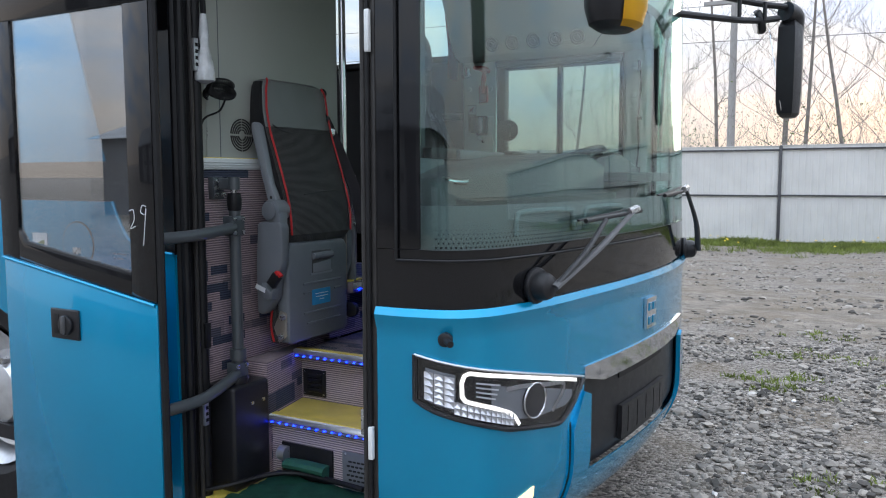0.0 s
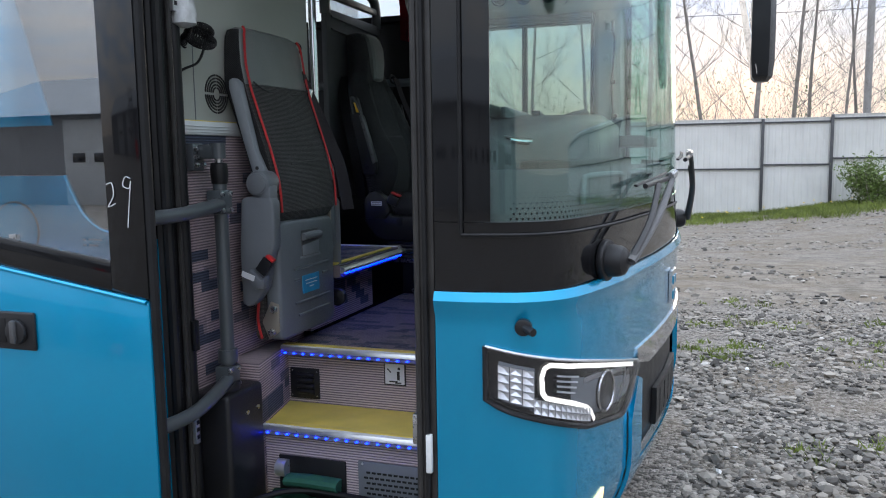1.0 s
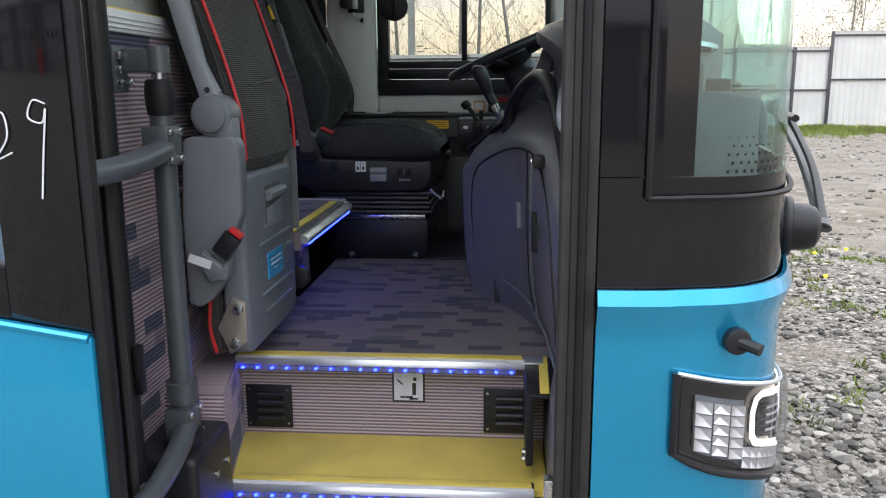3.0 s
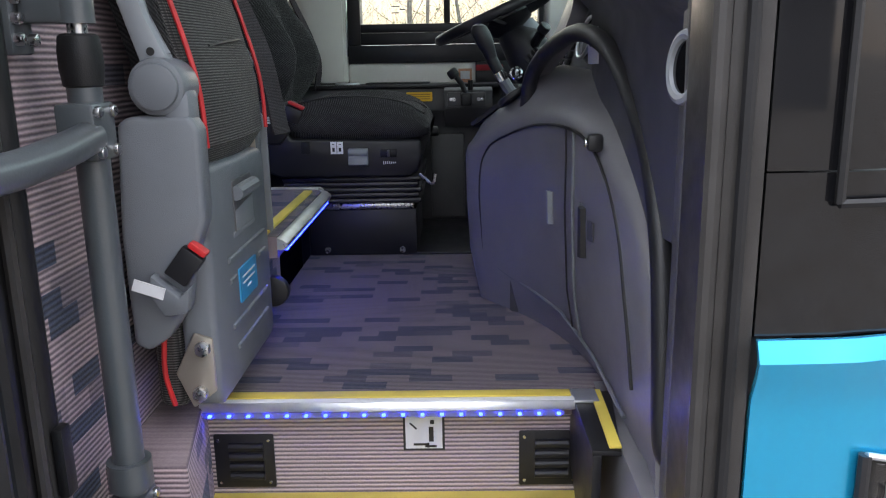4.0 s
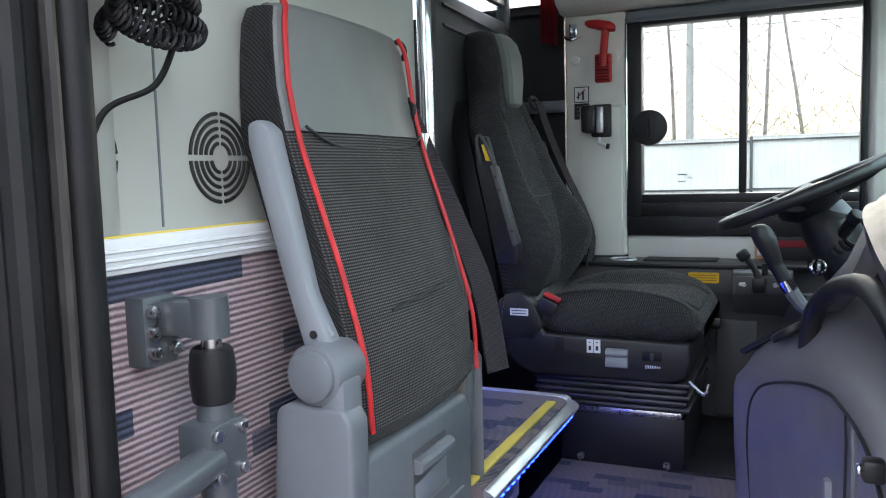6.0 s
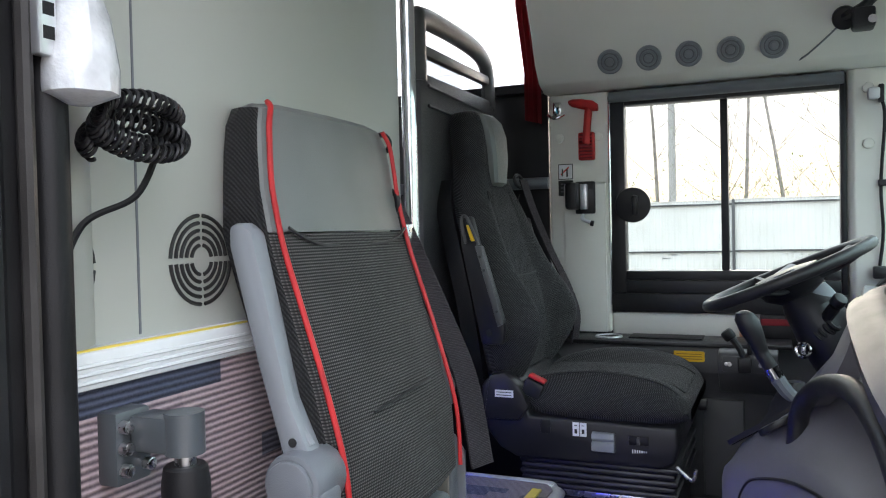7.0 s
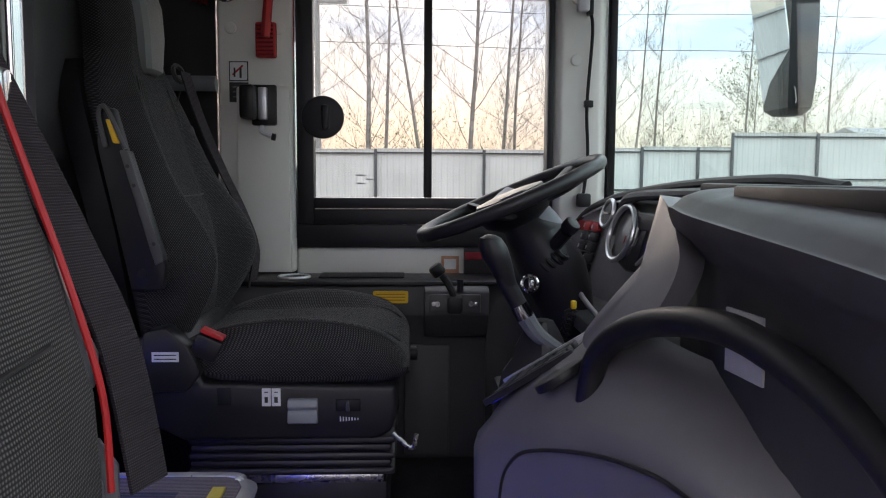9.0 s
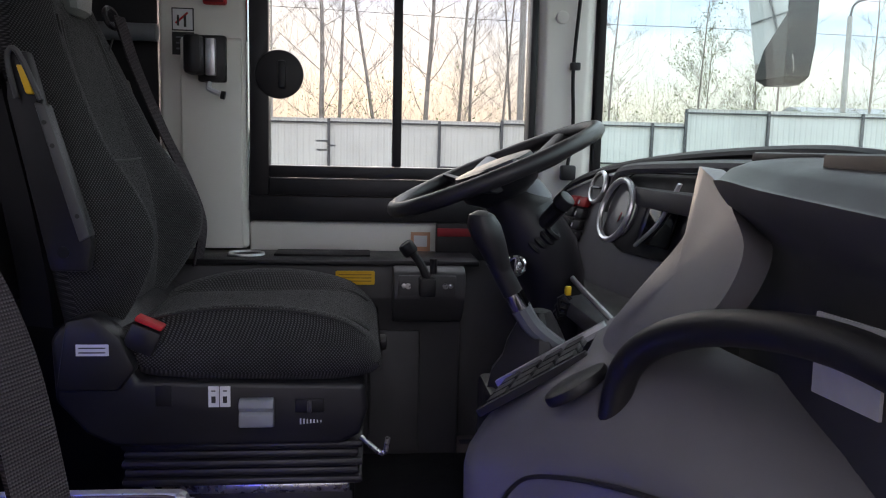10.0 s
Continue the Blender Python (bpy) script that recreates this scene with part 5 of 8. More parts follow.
ROWS_B = back_rows([(1.185, -2.040, 0.008), (1.22, -2.014, 0.002), (1.32, -2.020, 0.0), (1.43, -2.048, 0.0), (1.53, -2.080, 0.0), (1.60, -2.103, 0.0), (1.637, -2.113, 0.0)])
ROWS_T = back_rows([(1.639, -2.113, 0.0), (1.70, -2.126, 0.002), (1.75, -2.131, 0.006), (1.79, -2.135, 0.012), (1.815, -2.142, 0.026), (1.825, -2.156, 0.05)])
back = part("backrest", loft([ring_yz(*r) for r in ROWS_B]), RIB_CLOTH, js)
part("head_panel", loft([ring_yz(*r, crown=0.006) for r in ROWS_T]), LEATHER, js, "smooth grey leatherette head panel")
part("seam", tube([(-2.108, 2.462, 1.645), (-2.103, 2.50, 1.628), (-2.101, 2.56, 1.618), (-2.099, 2.72, 1.618), (-2.102, 2.79, 1.628), (-2.106, 2.825, 1.642)], 0.0026, 6), INK, back)
# thin black line drawn for the shade in a fold of the cloth
part("crease_shade", tube([(-2.026, 2.545, 1.376), (-2.022, 2.64, 1.384), (-2.026, 2.745, 1.390)], 0.0025, 6), INK, back)
left_p = [(x + 0.002, y0 + 0.016, z) for z, y0, y1, x, xr in ROWS_B[1:] + ROWS_T[1:5]] + [(-2.155, 2.486, 1.826)]
right_p = [(x + 0.004, y1 - 0.022, z) for z, y0, y1, x, xr in ROWS_B[1:] + ROWS_T[1:5]]
part("piping", tube(left_p, 0.0042, 8, 5), RED, js, "red piping")
part("piping", tube(right_p, 0.0040, 8, 5), RED, js, "red piping")
own = loft([ring_yz(z, y0 - 0.006, y0 + 0.022, xf - 0.016, xr, 0.002, 0.012) for z, y0, y1, xf, xr in ROWS_B + ROWS_T[1:5]])
part("side_bolster", own, SIDE_CLOTH, js)


def armrest(y, w, pivot=True):
    a = new("armrest")
    a.parent = js
    prof = [(-2.160, 1.650), (-2.140, 1.654), (-2.122, 1.640), (-2.072, 1.42), (-2.040, 1.35), (-2.045, 1.312), (-2.072, 1.305), (-2.085, 1.35), (-2.118, 1.46), (-2.160, 1.62)]
    part("pad", prism(prof, 1, y - w / 2, y + w / 2, 0.008), LIGHT_PLASTIC, a)
    part("rib", tube([(-2.130, y - w * 0.1, 1.635), (-2.078, y - w * 0.1, 1.42), (-2.048, y - w * 0.1, 1.36)], 0.008, 8), LIGHT_PLASTIC, a)
    if not pivot:
        return
    part("pivot", disc((-2.056, y - 0.002, 1.316), (0, 1, 0), 0.042, 0.075, 28, 0.007), GREY_PLASTIC, a)
    part("pivot_cap", disc((-2.056, y - 0.042, 1.316), (0, 1, 0), 0.034, 0.012, 28, 0.004), GREY_PLASTIC, a)
    part("hole", disc((-2.066, y - w / 2 - 0.0005, 1.366), (0, 1, 0), 0.006, 0.002, 14), INK, a)


armrest(2.412, 0.034)
armrest(2.885, 0.030, False)
side = [(-2.118, 1.265), (-2.10, 1.275), (-2.012, 1.275), (-2.000, 1.255), (-2.002, 1.12), (-2.030, 1.05), (-2.040, 0.985), (-2.075, 0.935), (-2.105, 0.915), (-2.128, 0.925), (-2.130, 1.10)]
part("side_shell", prism(side, 1, 2.372, 2.420, 0.008, 3), GREY_PLASTIC, js)
part("side_shell", prism([(x - 0.03, z - 0.04) for x, z in side], 1, 2.842, 2.874, 0.008, 3), GREY_PLASTIC, js)
part("side_post", box((-2.052, 2.375, 1.10), (-2.010, 2.426, 1.312), 0.010), GREY_PLASTIC, js)
# folded-up cushion pan
sh = part("seat_pan", prism([(2.408, 0.81), (2.425, 0.795), (2.775, 0.795), (2.795, 0.815), (2.800, 1.155), (2.780, 1.185), (2.435, 1.190), (2.408, 1.165)], 0, -2.060, -2.002, 0.012, 3), GREY_PLASTIC, js)
sh.location = (-0.012, 0.014, 0)
part("cushion_edge", box((-2.125, 2.430, 0.79), (-2.072, 2.82, 1.20), 0.02, 3), RIB_CLOTH, js)
# flat darker plate stands in for the shade inside the grip hollow
part("grip_hollow_shade", box((-2.006, 2.555, 1.060), (-1.9995, 2.680, 1.150), 0.004), PLASTIC, sh)
part("grip_frame", box((-2.004, 2.545, 1.052), (-2.0005, 2.690, 1.062), 0.002), LIGHT_PLASTIC, sh)
# paler plate stands in for light on the hollow's lower slope
part("grip_lit_slope", prism([(2.558, 1.062), (2.678, 1.062), (2.678, 1.108), (2.558, 1.098)], 0, -2.004, -1.9985, 0.002), LIGHT_PLASTIC, sh)
part("grip_bar", tube([(-1.996, 2.557, 1.128), (-1.993, 2.62, 1.130), (-1.996, 2.680, 1.128)], 0.013, 10), GREY_PLASTIC, sh)
for z, ya, yb in ((1.022, 2.50, 2.75), (0.985, 2.50, 2.54), (0.985, 2.70, 2.75), (0.905, 2.50, 2.75), (0.862, 2.52, 2.74)):
    part("moulded_rib", tube([(-2.002, ya, z), (-2.002, yb, z)], 0.005, 6), GREY_PLASTIC, sh)
lb = part("seat_label", plate((-2.0005, 2.612, 0.962), (0, 1, 0), (0, 0, 1), 0.118, 0.062, 0.003, r=0.004), BLUE_LABEL, sh, "blue instruction label")
for k, w in enumerate((0.085, 0.08, 0.03)):
    part("text_bar", plate((-1.9985, 2.612, 0.975 - k * 0.012), (0, 1, 0), (0, 0, 1), w, 0.003, 0.001), LABEL, lb)
part("hinge_plate", prism([(-2.06, 0.80), (-2.02, 0.83), (-2.02, 0.92), (-2.05, 0.93), (-2.085, 0.86)], 1, 2.414, 2.422, 0.004), BRACKET, js)
for x, z in ((-2.035, 0.905), (-2.045, 0.828)):
    part("hinge_bolt", disc((x, 2.410, z), (0, 1, 0), 0.013, 0.018, 6, 0.002), STEEL, js)
part("under_piping", tube([(-2.10, 2.426, 0.93), (-2.105, 2.424, 0.86), (-2.095, 2.428, 0.80)], 0.0045, 8), RED, js)
bk = part("buckle", box((-2.056, 2.320, 1.004), (-2.018, 2.343, 1.056), 0.003, turn=pose(0, 0, 0, 0, 38, 0)), BLACK_PLASTIC, js)
part("buckle_holder", prism([(-2.085, 1.02), (-2.045, 0.985), (-2.028, 1.0), (-2.034, 0.96), (-2.07, 0.955), (-2.09, 0.99)], 1, 2.312, 2.345, 0.004), GREY_PLASTIC, js)
part("red_button", box((-2.030, 2.321, 1.050), (-2.000, 2.342, 1.060), 0.002, turn=pose(0, 0, 0, 0, 38, 0)), RED, bk)
part("buckle_label", plate((-2.088, 2.310, 0.999), (1, 0, -0.35), (0.35, 0, 1), 0.048, 0.018, 0.002), LABEL, js)
for o_ in js.children:
    if o_.name.startswith("buckle"):
        o_.location = (0.002, 0.036, 0.024)
# shoulder belt down the far side
part("belt", ribbon([(-2.140, 2.826, 1.70), (-2.106, 2.856, 1.60), (-2.062, 2.880, 1.48), (-2.020, 2.895, 1.36), (-1.994, 2.902, 1.20)], (0.35, 1, 0), 0.060), WEBBING, js)
part("belt_guide", ring((-2.140, 2.838, 1.690), (0.3, 1, 0), 0.020, 0.006, 20, 6), BLACK_PLASTIC, js)
part("belt_loop", ring((-2.160, 2.850, 1.800), (0, 1, 0.2), 0.016, 0.005, 20, 6), BLACK_PLASTIC, js)
part("belt_tongue", box((-2.118, 2.836, 1.612), (-2.108, 2.868, 1.650), 0.003), CHROME, js)
part("mount_bracket", box((-2.180, 2.836, 0.96), (-2.035, 2.842, 1.28), 0.003), BRACKET, js)
part("side_plate", prism([(-2.16, 0.98), (-2.03, 0.98), (-2.02, 1.0), (-2.02, 1.23), (-2.04, 1.26), (-2.16, 1.26)], 1, 2.880, 2.886, 0.002), GREY_PLASTIC, js)
part("roller", disc((-2.020, 2.846, 0.872), (0, 1, 0), 0.034, 0.025, 20, 0.006), BLACK_PLASTIC, js)

# ---- entrance pole, brackets and door rails ----
gp = thing("entrance_pole", "grey powder-coated upright pole that carries the door arms", "pole")
PX, PY = -2.088, 2.220
part("tube", tube([(PX, PY, 0.69), (PX, PY, 1.36)], 0.0210, 20), RAIL_GREY, gp)
part("rubber_sleeve", loft([[(PX + r * math.cos(k * math.tau / 24), PY + r * math.sin(k * math.tau / 24), z) for k in range(24)] for z, r in ((1.322, 0.021), (1.324, 0.024), (1.345, 0.0265), (1.365, 0.0265), (1.383, 0.024), (1.386, 0.021))]), RUBBER, gp)
part("pin", tube([(PX, PY, 1.385), (PX, PY, 1.40)], 0.012, 12), STEEL, gp)
part("wall_plate", box((-2.180, 2.183, 1.362), (-2.150, 2.236, 1.445), 0.005), RAIL_GREY, gp)
part("knuckle", box((-2.150, 2.200, 1.398), (-2.085, 2.240, 1.440), 0.006), RAIL_GREY, gp)
part("knuckle_end", tube([(PX, PY, 1.398), (PX, PY, 1.444)], 0.022, 16), RAIL_GREY, gp)
for z in (1.428, 1.404, 1.380):
    part("bolt", disc((-2.146, 2.193, z), (1, 0, 0), 0.0075, 0.012, 12, 0.002), STEEL, gp)
part("bolt", disc((-2.146, 2.226, 1.380), (1, 0, 0), 0.0075, 0.012, 12, 0.002), STEEL, gp)
part("foot_collar", tube([(PX, PY, 0.775), (PX, PY, 0.815)], 0.030, 20), RAIL_GREY, gp)


def door_arm(zc, pts):
    a = new("door_arm")
    a.parent = gp
    part("clamp", box((PX - 0.026, PY - 0.036, zc - 0.036), (PX + 0.024, PY + 0.028, zc + 0.036), 0.006), RAIL_GREY, a)
    part("tube", tube(pts, 0.0205, 14, 8), RAIL_GREY, a)
    for dy in (-0.027, 0.016):
        for dz in (-0.0245, 0.0245):
            part("bolt", disc((PX + 0.025, PY + dy, zc + dz), (1, 0, 0), 0.0075, 0.010, 12, 0.002), STEEL, a)


door_arm(1.268, [(PX + 0.01, PY - 0.02, 1.262), (PX + 0.016, PY - 0.10, 1.255), (PX + 0.012, PY - 0.20, 1.246), (PX - 0.01, PY - 0.30, 1.242), (PX - 0.035, PY - 0.385, 1.242)])
door_arm(0.730, [(PX + 0.01, PY - 0.02, 0.725), (PX + 0.018, PY - 0.09, 0.705), (PX + 0.012, PY - 0.19, 0.675), (PX - 0.01, PY - 0.30, 0.665), (PX - 0.035, PY - 0.385, 0.665)])
bx = tagged(part("door_motor_box", box((-2.178, 2.135, 0.30), (-2.036, 2.330, 0.690), 0.016, 3), BLACK_PLASTIC), "black plastic cover of the door drive beside the steps", "cover")
part("collar", disc((PX, PY - 0.01, 0.70), (0, 0, 1), 0.040, 0.03, 20, 0.006), BLACK_PLASTIC, bx)
for y in (2.23, 2.29):
    part("screw", disc((-2.034, y, 0.615), (1, 0, 0), 0.007, 0.006, 10), STEEL, bx)
# coiled handset cord and wrapped handset by the door post
hd = thing("handset_cord", "black coiled cord bundle hanging on the partition", "cord")
hd.location = (0, 0.012, 0.032)
pts = []
for k in range(1300):
    t = k / 1299
    ang = t * 2.6 * math.tau
    cx = Vector((-2.12 + 0.012 * math.sin(ang * 0.7), 2.185 + 0.062 * math.cos(ang), 1.735 + 0.020 * math.sin(ang) - 0.030 * t))
    pts.append(cx + Vector((math.cos(k * 0.42) * 0.009, 0.003 * math.sin(k * 0.42), math.sin(k * 0.42) * 0.009)))
part("coil", tube(pts, 0.0024, 5, 1), RUBBER, hd)
part("lead", tube([(-2.125, 2.22, 1.70), (-2.14, 2.20, 1.65), (-2.165, 2.15, 1.62), (-2.17, 2.12, 1.56)], 0.004, 6, 8), RUBBER, hd)
hw = thing("wrapped_handset", "handset wrapped in clear bubble foil hanging by the door", "handset")
FOIL = mat("crumpled_clear_foil", (0.55, 0.57, 0.58), 0.2, 0, 0.2, 30, 0.9, 90)
own = loft([[(-2.10 + (r + 0.006 * noise.noise(Vector((k, z * 30, 1)))) * math.cos(k * math.tau / 14), 2.105 + (r + 0.006 * noise.noise(Vector((k, z * 30, 1)))) * math.sin(k * math.tau / 14), z) for k in range(14)] for r, z in ((0.012, 1.765), (0.035, 1.775), (0.036, 1.80), (0.026, 1.85), (0.016, 1.89), (0.018, 1.93), (0.012, 2.0))])
part("foil", own, FOIL, hw)
part("strap", tube([(-2.10, 2.105, 1.88), (-2.10, 2.105, 2.02), (-2.12, 2.11, 2.2)], 0.010, 8), RUBBER, hw)

# silver stanchion and divider behind the driver
tagged(part("stanchion", tube([(-2.196, 3.048, 0.97), (-2.196, 3.048, 2.745)], 0.016, 14), CHROME), "bright metal upright pole at the partition edge", "pole")
dp = thing("driver_divider", "dark moulded divider panel with grab slots behind the driver seat", "divider")
def slot_panel():
    """Upright board with two long openings near its top."""
    y0, y1 = 3.66, 4.31
    x0, x1 = -2.475, -2.445
    part("board", box((x0, y0, 1.20), (x1, y1, 2.105), 0.008), PLASTIC, dp)
    part("top_frame", tube([(-2.46, y0 + 0.02, 2.08), (-2.46, y0 + 0.02, 2.24), (-2.46, y0 + 0.05, 2.272), (-2.46, 3.95, 2.278), (-2.46, 4.16, 2.268), (-2.46, 4.26, 2.235), (-2.46, 4.29, 2.17), (-2.46, 4.29, 2.08)], 0.034, 12, 6, flat=0.7), PLASTIC, dp)
    part("cross_bar", box((x0, y0 + 0.03, 2.158), (x1, 4.28, 2.192), 0.008), PLASTIC, dp)
    part("pane", box((-2.462, y0 + 0.03, 2.105), (-2.458, 4.28, 2.158)), GLASS_DOOR, dp)
    for z in (2.07, 2.01):
        part("rib", tube([(-2.443, y0 + 0.05, z), (-2.443, 4.26, z - 0.02)], 0.006, 6), PLASTIC, dp)


slot_panel()

# ---- driver seat ----
ds = thing("driver_chair", "black cloth suspended driver seat with headrest on a black pedestal", "seat")
CY = 3.92


def swell(a):
    """Height of the side bolster, 0 to 1, at the share a of the half width."""
    return smooth01((a - 0.45) / 0.33) * (1 - 0.75 * smooth01((a - 0.86) / 0.14))


def even(rows_, n=4):
    """More rows between the given ones, on smooth lines."""
    heads, tails = curve_pts([r[:3] for r in rows_], n), curve_pts([(*r[3:], 0) for r in rows_], n)
    return [(*h, q[0], q[1]) for h, q in zip(heads, tails)]


SHARES = [k / 14 for k in range(-14, 15)]


def ring_back(z, xf, hw, bol, th):
    front = [(xf + bol * swell(abs(s)) - 0.020 * smooth01((abs(s) - 0.86) / 0.14), CY + hw * s, z) for s in SHARES]
    return front + [(xf - th * 0.55, CY + hw * 1.01, z), (xf - th, CY + hw * 0.8, z), (xf - th, CY - hw * 0.8, z), (xf - th * 0.55, CY - hw * 1.01, z)]


rows = even([(1.19, -2.200, 0.19, 0.010, 0.09), (1.25, -2.192, 0.222, 0.042, 0.10), (1.315, -2.190, 0.250, 0.072, 0.11), (1.38, -2.196, 0.262, 0.085, 0.11), (1.45, -2.210, 0.258, 0.066, 0.11), (1.53, -2.235, 0.237, 0.036, 0.11), (1.62, -2.262, 0.215, 0.022, 0.11), (1.70, -2.285, 0.197, 0.012, 0.11), (1.765, -2.303, 0.158, 0.006, 0.105),
             (1.815, -2.310, 0.122, 0.0, 0.105), (1.87, -2.311, 0.110, 0.0, 0.11), (1.93, -2.318, 0.104, 0.0, 0.11), (1.98, -2.332, 0.094, 0.0, 0.10), (2.003, -2.350, 0.072, 0.0, 0.075), (2.010, -2.368, 0.045, 0.0, 0.04)])
back_d = part("backrest", loft([ring_back(*r) for r in rows]), DOT_CLOTH, ds, smooth=1.2)
low = [r for r in rows if 1.215 < r[0] < 1.76]
part("centre_panel", loft([[(r[1] + 0.005 - 0.004 * (abs(s) > 0.5), CY + r[2] * s, r[0]) for s in [k * 0.0575 for k in range(-10, 11)]] + [(r[1] - 0.02, CY + r[2] * 0.5, r[0]), (r[1] - 0.02, CY - r[2] * 0.5, r[0])] for r in low]), FINE_RIB, back_d, smooth=1.2)
for sgn in (-1, 1):
    part("seam", tube([(r[1] + 0.004, CY + sgn * r[2] * 0.585, r[0]) for r in low], 0.0028, 6, 1), INK, back_d)
part("seam", tube([(-2.221, CY - 0.13, 1.497), (-2.217, CY, 1.494), (-2.221, CY + 0.13, 1.497)], 0.0025, 6), INK, back_d)
part("seam", tube([(-2.281, CY - 0.16, 1.752), (-2.284, CY - 0.10, 1.69), (-2.279, CY, 1.672), (-2.284, CY + 0.10, 1.69), (-2.281, CY + 0.16, 1.752)], 0.0022, 6), INK, back_d)
part("back_shell", loft([[(r[1] - 0.10, CY - r[2] * 0.95, r[0]), (r[1] - 0.10, CY + r[2] * 0.95, r[0]), (r[1] - 0.165, CY + r[2] * 0.8, r[0]), (r[1] - 0.165, CY - r[2] * 0.8, r[0])] for r in rows if r[0] < 1.80]), BLACK_PLASTIC, ds)
part("headrest_pad", loft([[(x - 0.02, CY - w, z), (x + 0.012, CY - w * 0.97, z), (x + 0.022, CY - w * 0.8, z), (x + 0.025, CY, z), (x + 0.022, CY + w * 0.8, z), (x + 0.012, CY + w * 0.97, z), (x - 0.02, CY + w, z)] for z, x, w in ((1.772, -2.318, 0.040), (1.782, -2.308, 0.050), (1.86, -2.306, 0.066), (1.93, -2.312, 0.072), (1.975, -2.326, 0.068), (1.996, -2.345, 0.055))]), LEATHER, ds, "smooth grey headrest pad")


def ring_seat(x, hw, top, bol, low_):
    return [(x, CY + hw * s, top - 0.003 + bol * swell(abs(s)) - 0.022 * smooth01((abs(s) - 0.88) / 0.12)) for s in SHARES] + [(x, CY + hw * 1.015, (top + low_) / 2), (x, CY + hw, low_ + 0.02), (x, CY + hw * 0.9, low_), (x, CY - hw * 0.9, low_), (x, CY - hw, low_ + 0.02), (x, CY - hw * 1.015, (top + low_) / 2)]


rows = even([(-2.19, 0.22, 1.185, 0.004, 1.14), (-2.14, 0.250, 1.198, 0.016, 1.12), (-2.05, 0.262, 1.203, 0.034, 1.11), (-1.95, 0.266, 1.204, 0.042, 1.108), (-1.85, 0.266, 1.206, 0.032, 1.108), (-1.77, 0.262, 1.199, 0.018, 1.110), (-1.725, 0.25, 1.176, 0.006, 1.116), (-1.708, 0.235, 1.158, 0.0, 1.124), (-1.703, 0.22, 1.142, 0.0, 1.132)])
cush = part("cushion", loft([ring_seat(*r) for r in rows]), DOT_CLOTH, ds, smooth=1.2)
low = [r for r in rows if -2.15 < r[0] < -1.72]
part("centre_panel", loft([[(r[0], CY + r[1] * s, r[2] + 0.003 - 0.004 * (abs(s) > 0.5)) for s in [k * 0.0575 for k in range(-10, 11)]] + [(r[0], CY + r[1] * 0.5, r[2] - 0.02), (r[0], CY - r[1] * 0.5, r[2] - 0.02)] for r in low]), FINE_RIB, cush, smooth=1.2)
for sgn in (-1, 1):
    part("seam", tube([(r[0], CY + sgn * r[1] * 0.585, r[2] + 0.003) for r in low], 0.0028, 6, 1), INK, cush)
part("seam", tube([(r[0], CY - r[1] * 0.90, r[2] + r[3] * 0.93 - 0.002) for r in rows if -2.14 < r[0] < -1.73], 0.0024, 6, 1), INK, cush)
part("base", prism([(-2.275, 1.19), (-2.255, 1.215), (-2.19, 1.215), (-2.15, 1.165), (-2.13, 1.115), (-1.735, 1.108), (-1.728, 1.06), (-1.742, 1.012), (-1.78, 0.995), (-2.17, 0.995), (-2.22, 1.02), (-2.27, 1.08)], 1, 3.652, 4.19, 0.010, 3), BLACK_PLASTIC, ds)
for k in range(5):
    z = 0.985 - k * 0.017
    w = 0.004 * (k % 2)
    part("bellows_fold", box((-2.17 + w, 3.675 + w, z - 0.008), (-1.735 - w * 2, 4.165 - w, z + 0.008), 0.007), BLACK_LEATHER, ds)
part("rail", box((-2.14, 3.69, 0.888), (-1.76, 3.72, 0.906), 0.003), STEEL, ds)
part("pedestal", box((-2.10, 3.70, FL), (-1.752, 4.12, 0.888), 0.008), BLACK_PLASTIC, ds)
for x in (-2.04, -1.80):
    part("foot_bolt", disc((x, 3.695, 0.755), (0, 1, 0), 0.010, 0.016, 6), STEEL, ds)
part("side_cover", prism([(-2.265, 1.10), (-2.245, 1.225), (-2.20, 1.235), (-2.155, 1.195), (-2.13, 1.14), (-2.16, 1.10)], 1, 3.640, 3.70, 0.008), BLACK_PLASTIC, ds)
part("belt_clasp", box((-2.150, 3.652, 1.165), (-2.095, 3.688, 1.212), 0.006, turn=pose(0, 0, 0, 0, 24, 0)), BLACK_PLASTIC, ds)
part("clasp_button", box((-2.135, 3.655, 1.212), (-2.085, 3.685, 1.222), 0.003, turn=pose(0, 0, 0, 0, 24, 0)), RED, ds)
part("maker_label", plate((-2.200, 3.6385, 1.175), (1, 0, 0), (0, 0, 1), 0.054, 0.020, 0.002), LABEL, ds)
for k in range(2):
    part("text_bar", plate((-2.200, 3.637, 1.179 - k * 0.008), (1, 0, 0), (0, 0, 1), 0.044, 0.002, 0.001), INK, ds)
for k in range(2):
    part("symbol_label", plate((-2.000 + k * 0.020, 3.651, 1.087), (1, 0, 0), (0, 0, 1), 0.018, 0.037, 0.003), LABEL, ds)
    part("symbol", plate((-2.000 + k * 0.020, 3.649, 1.082), (1, 0, 0), (0, 0, 1), 0.007, 0.012, 0.001), INK, ds)
    part("symbol", plate((-2.000 + k * 0.020, 3.649, 1.098), (1, 0, 0), (0, 0, 1), 0.007, 0.002, 0.001), INK, ds)
part("air_lever", prism([(3.652, 1.030), (3.632, 1.036), (3.634, 1.058), (3.640, 1.062), (3.632, 1.070), (3.638, 1.084), (3.652, 1.086)], 0, -1.955, -1.894, 0.003), LIGHT_PLASTIC, ds, "silver-grey height lever")
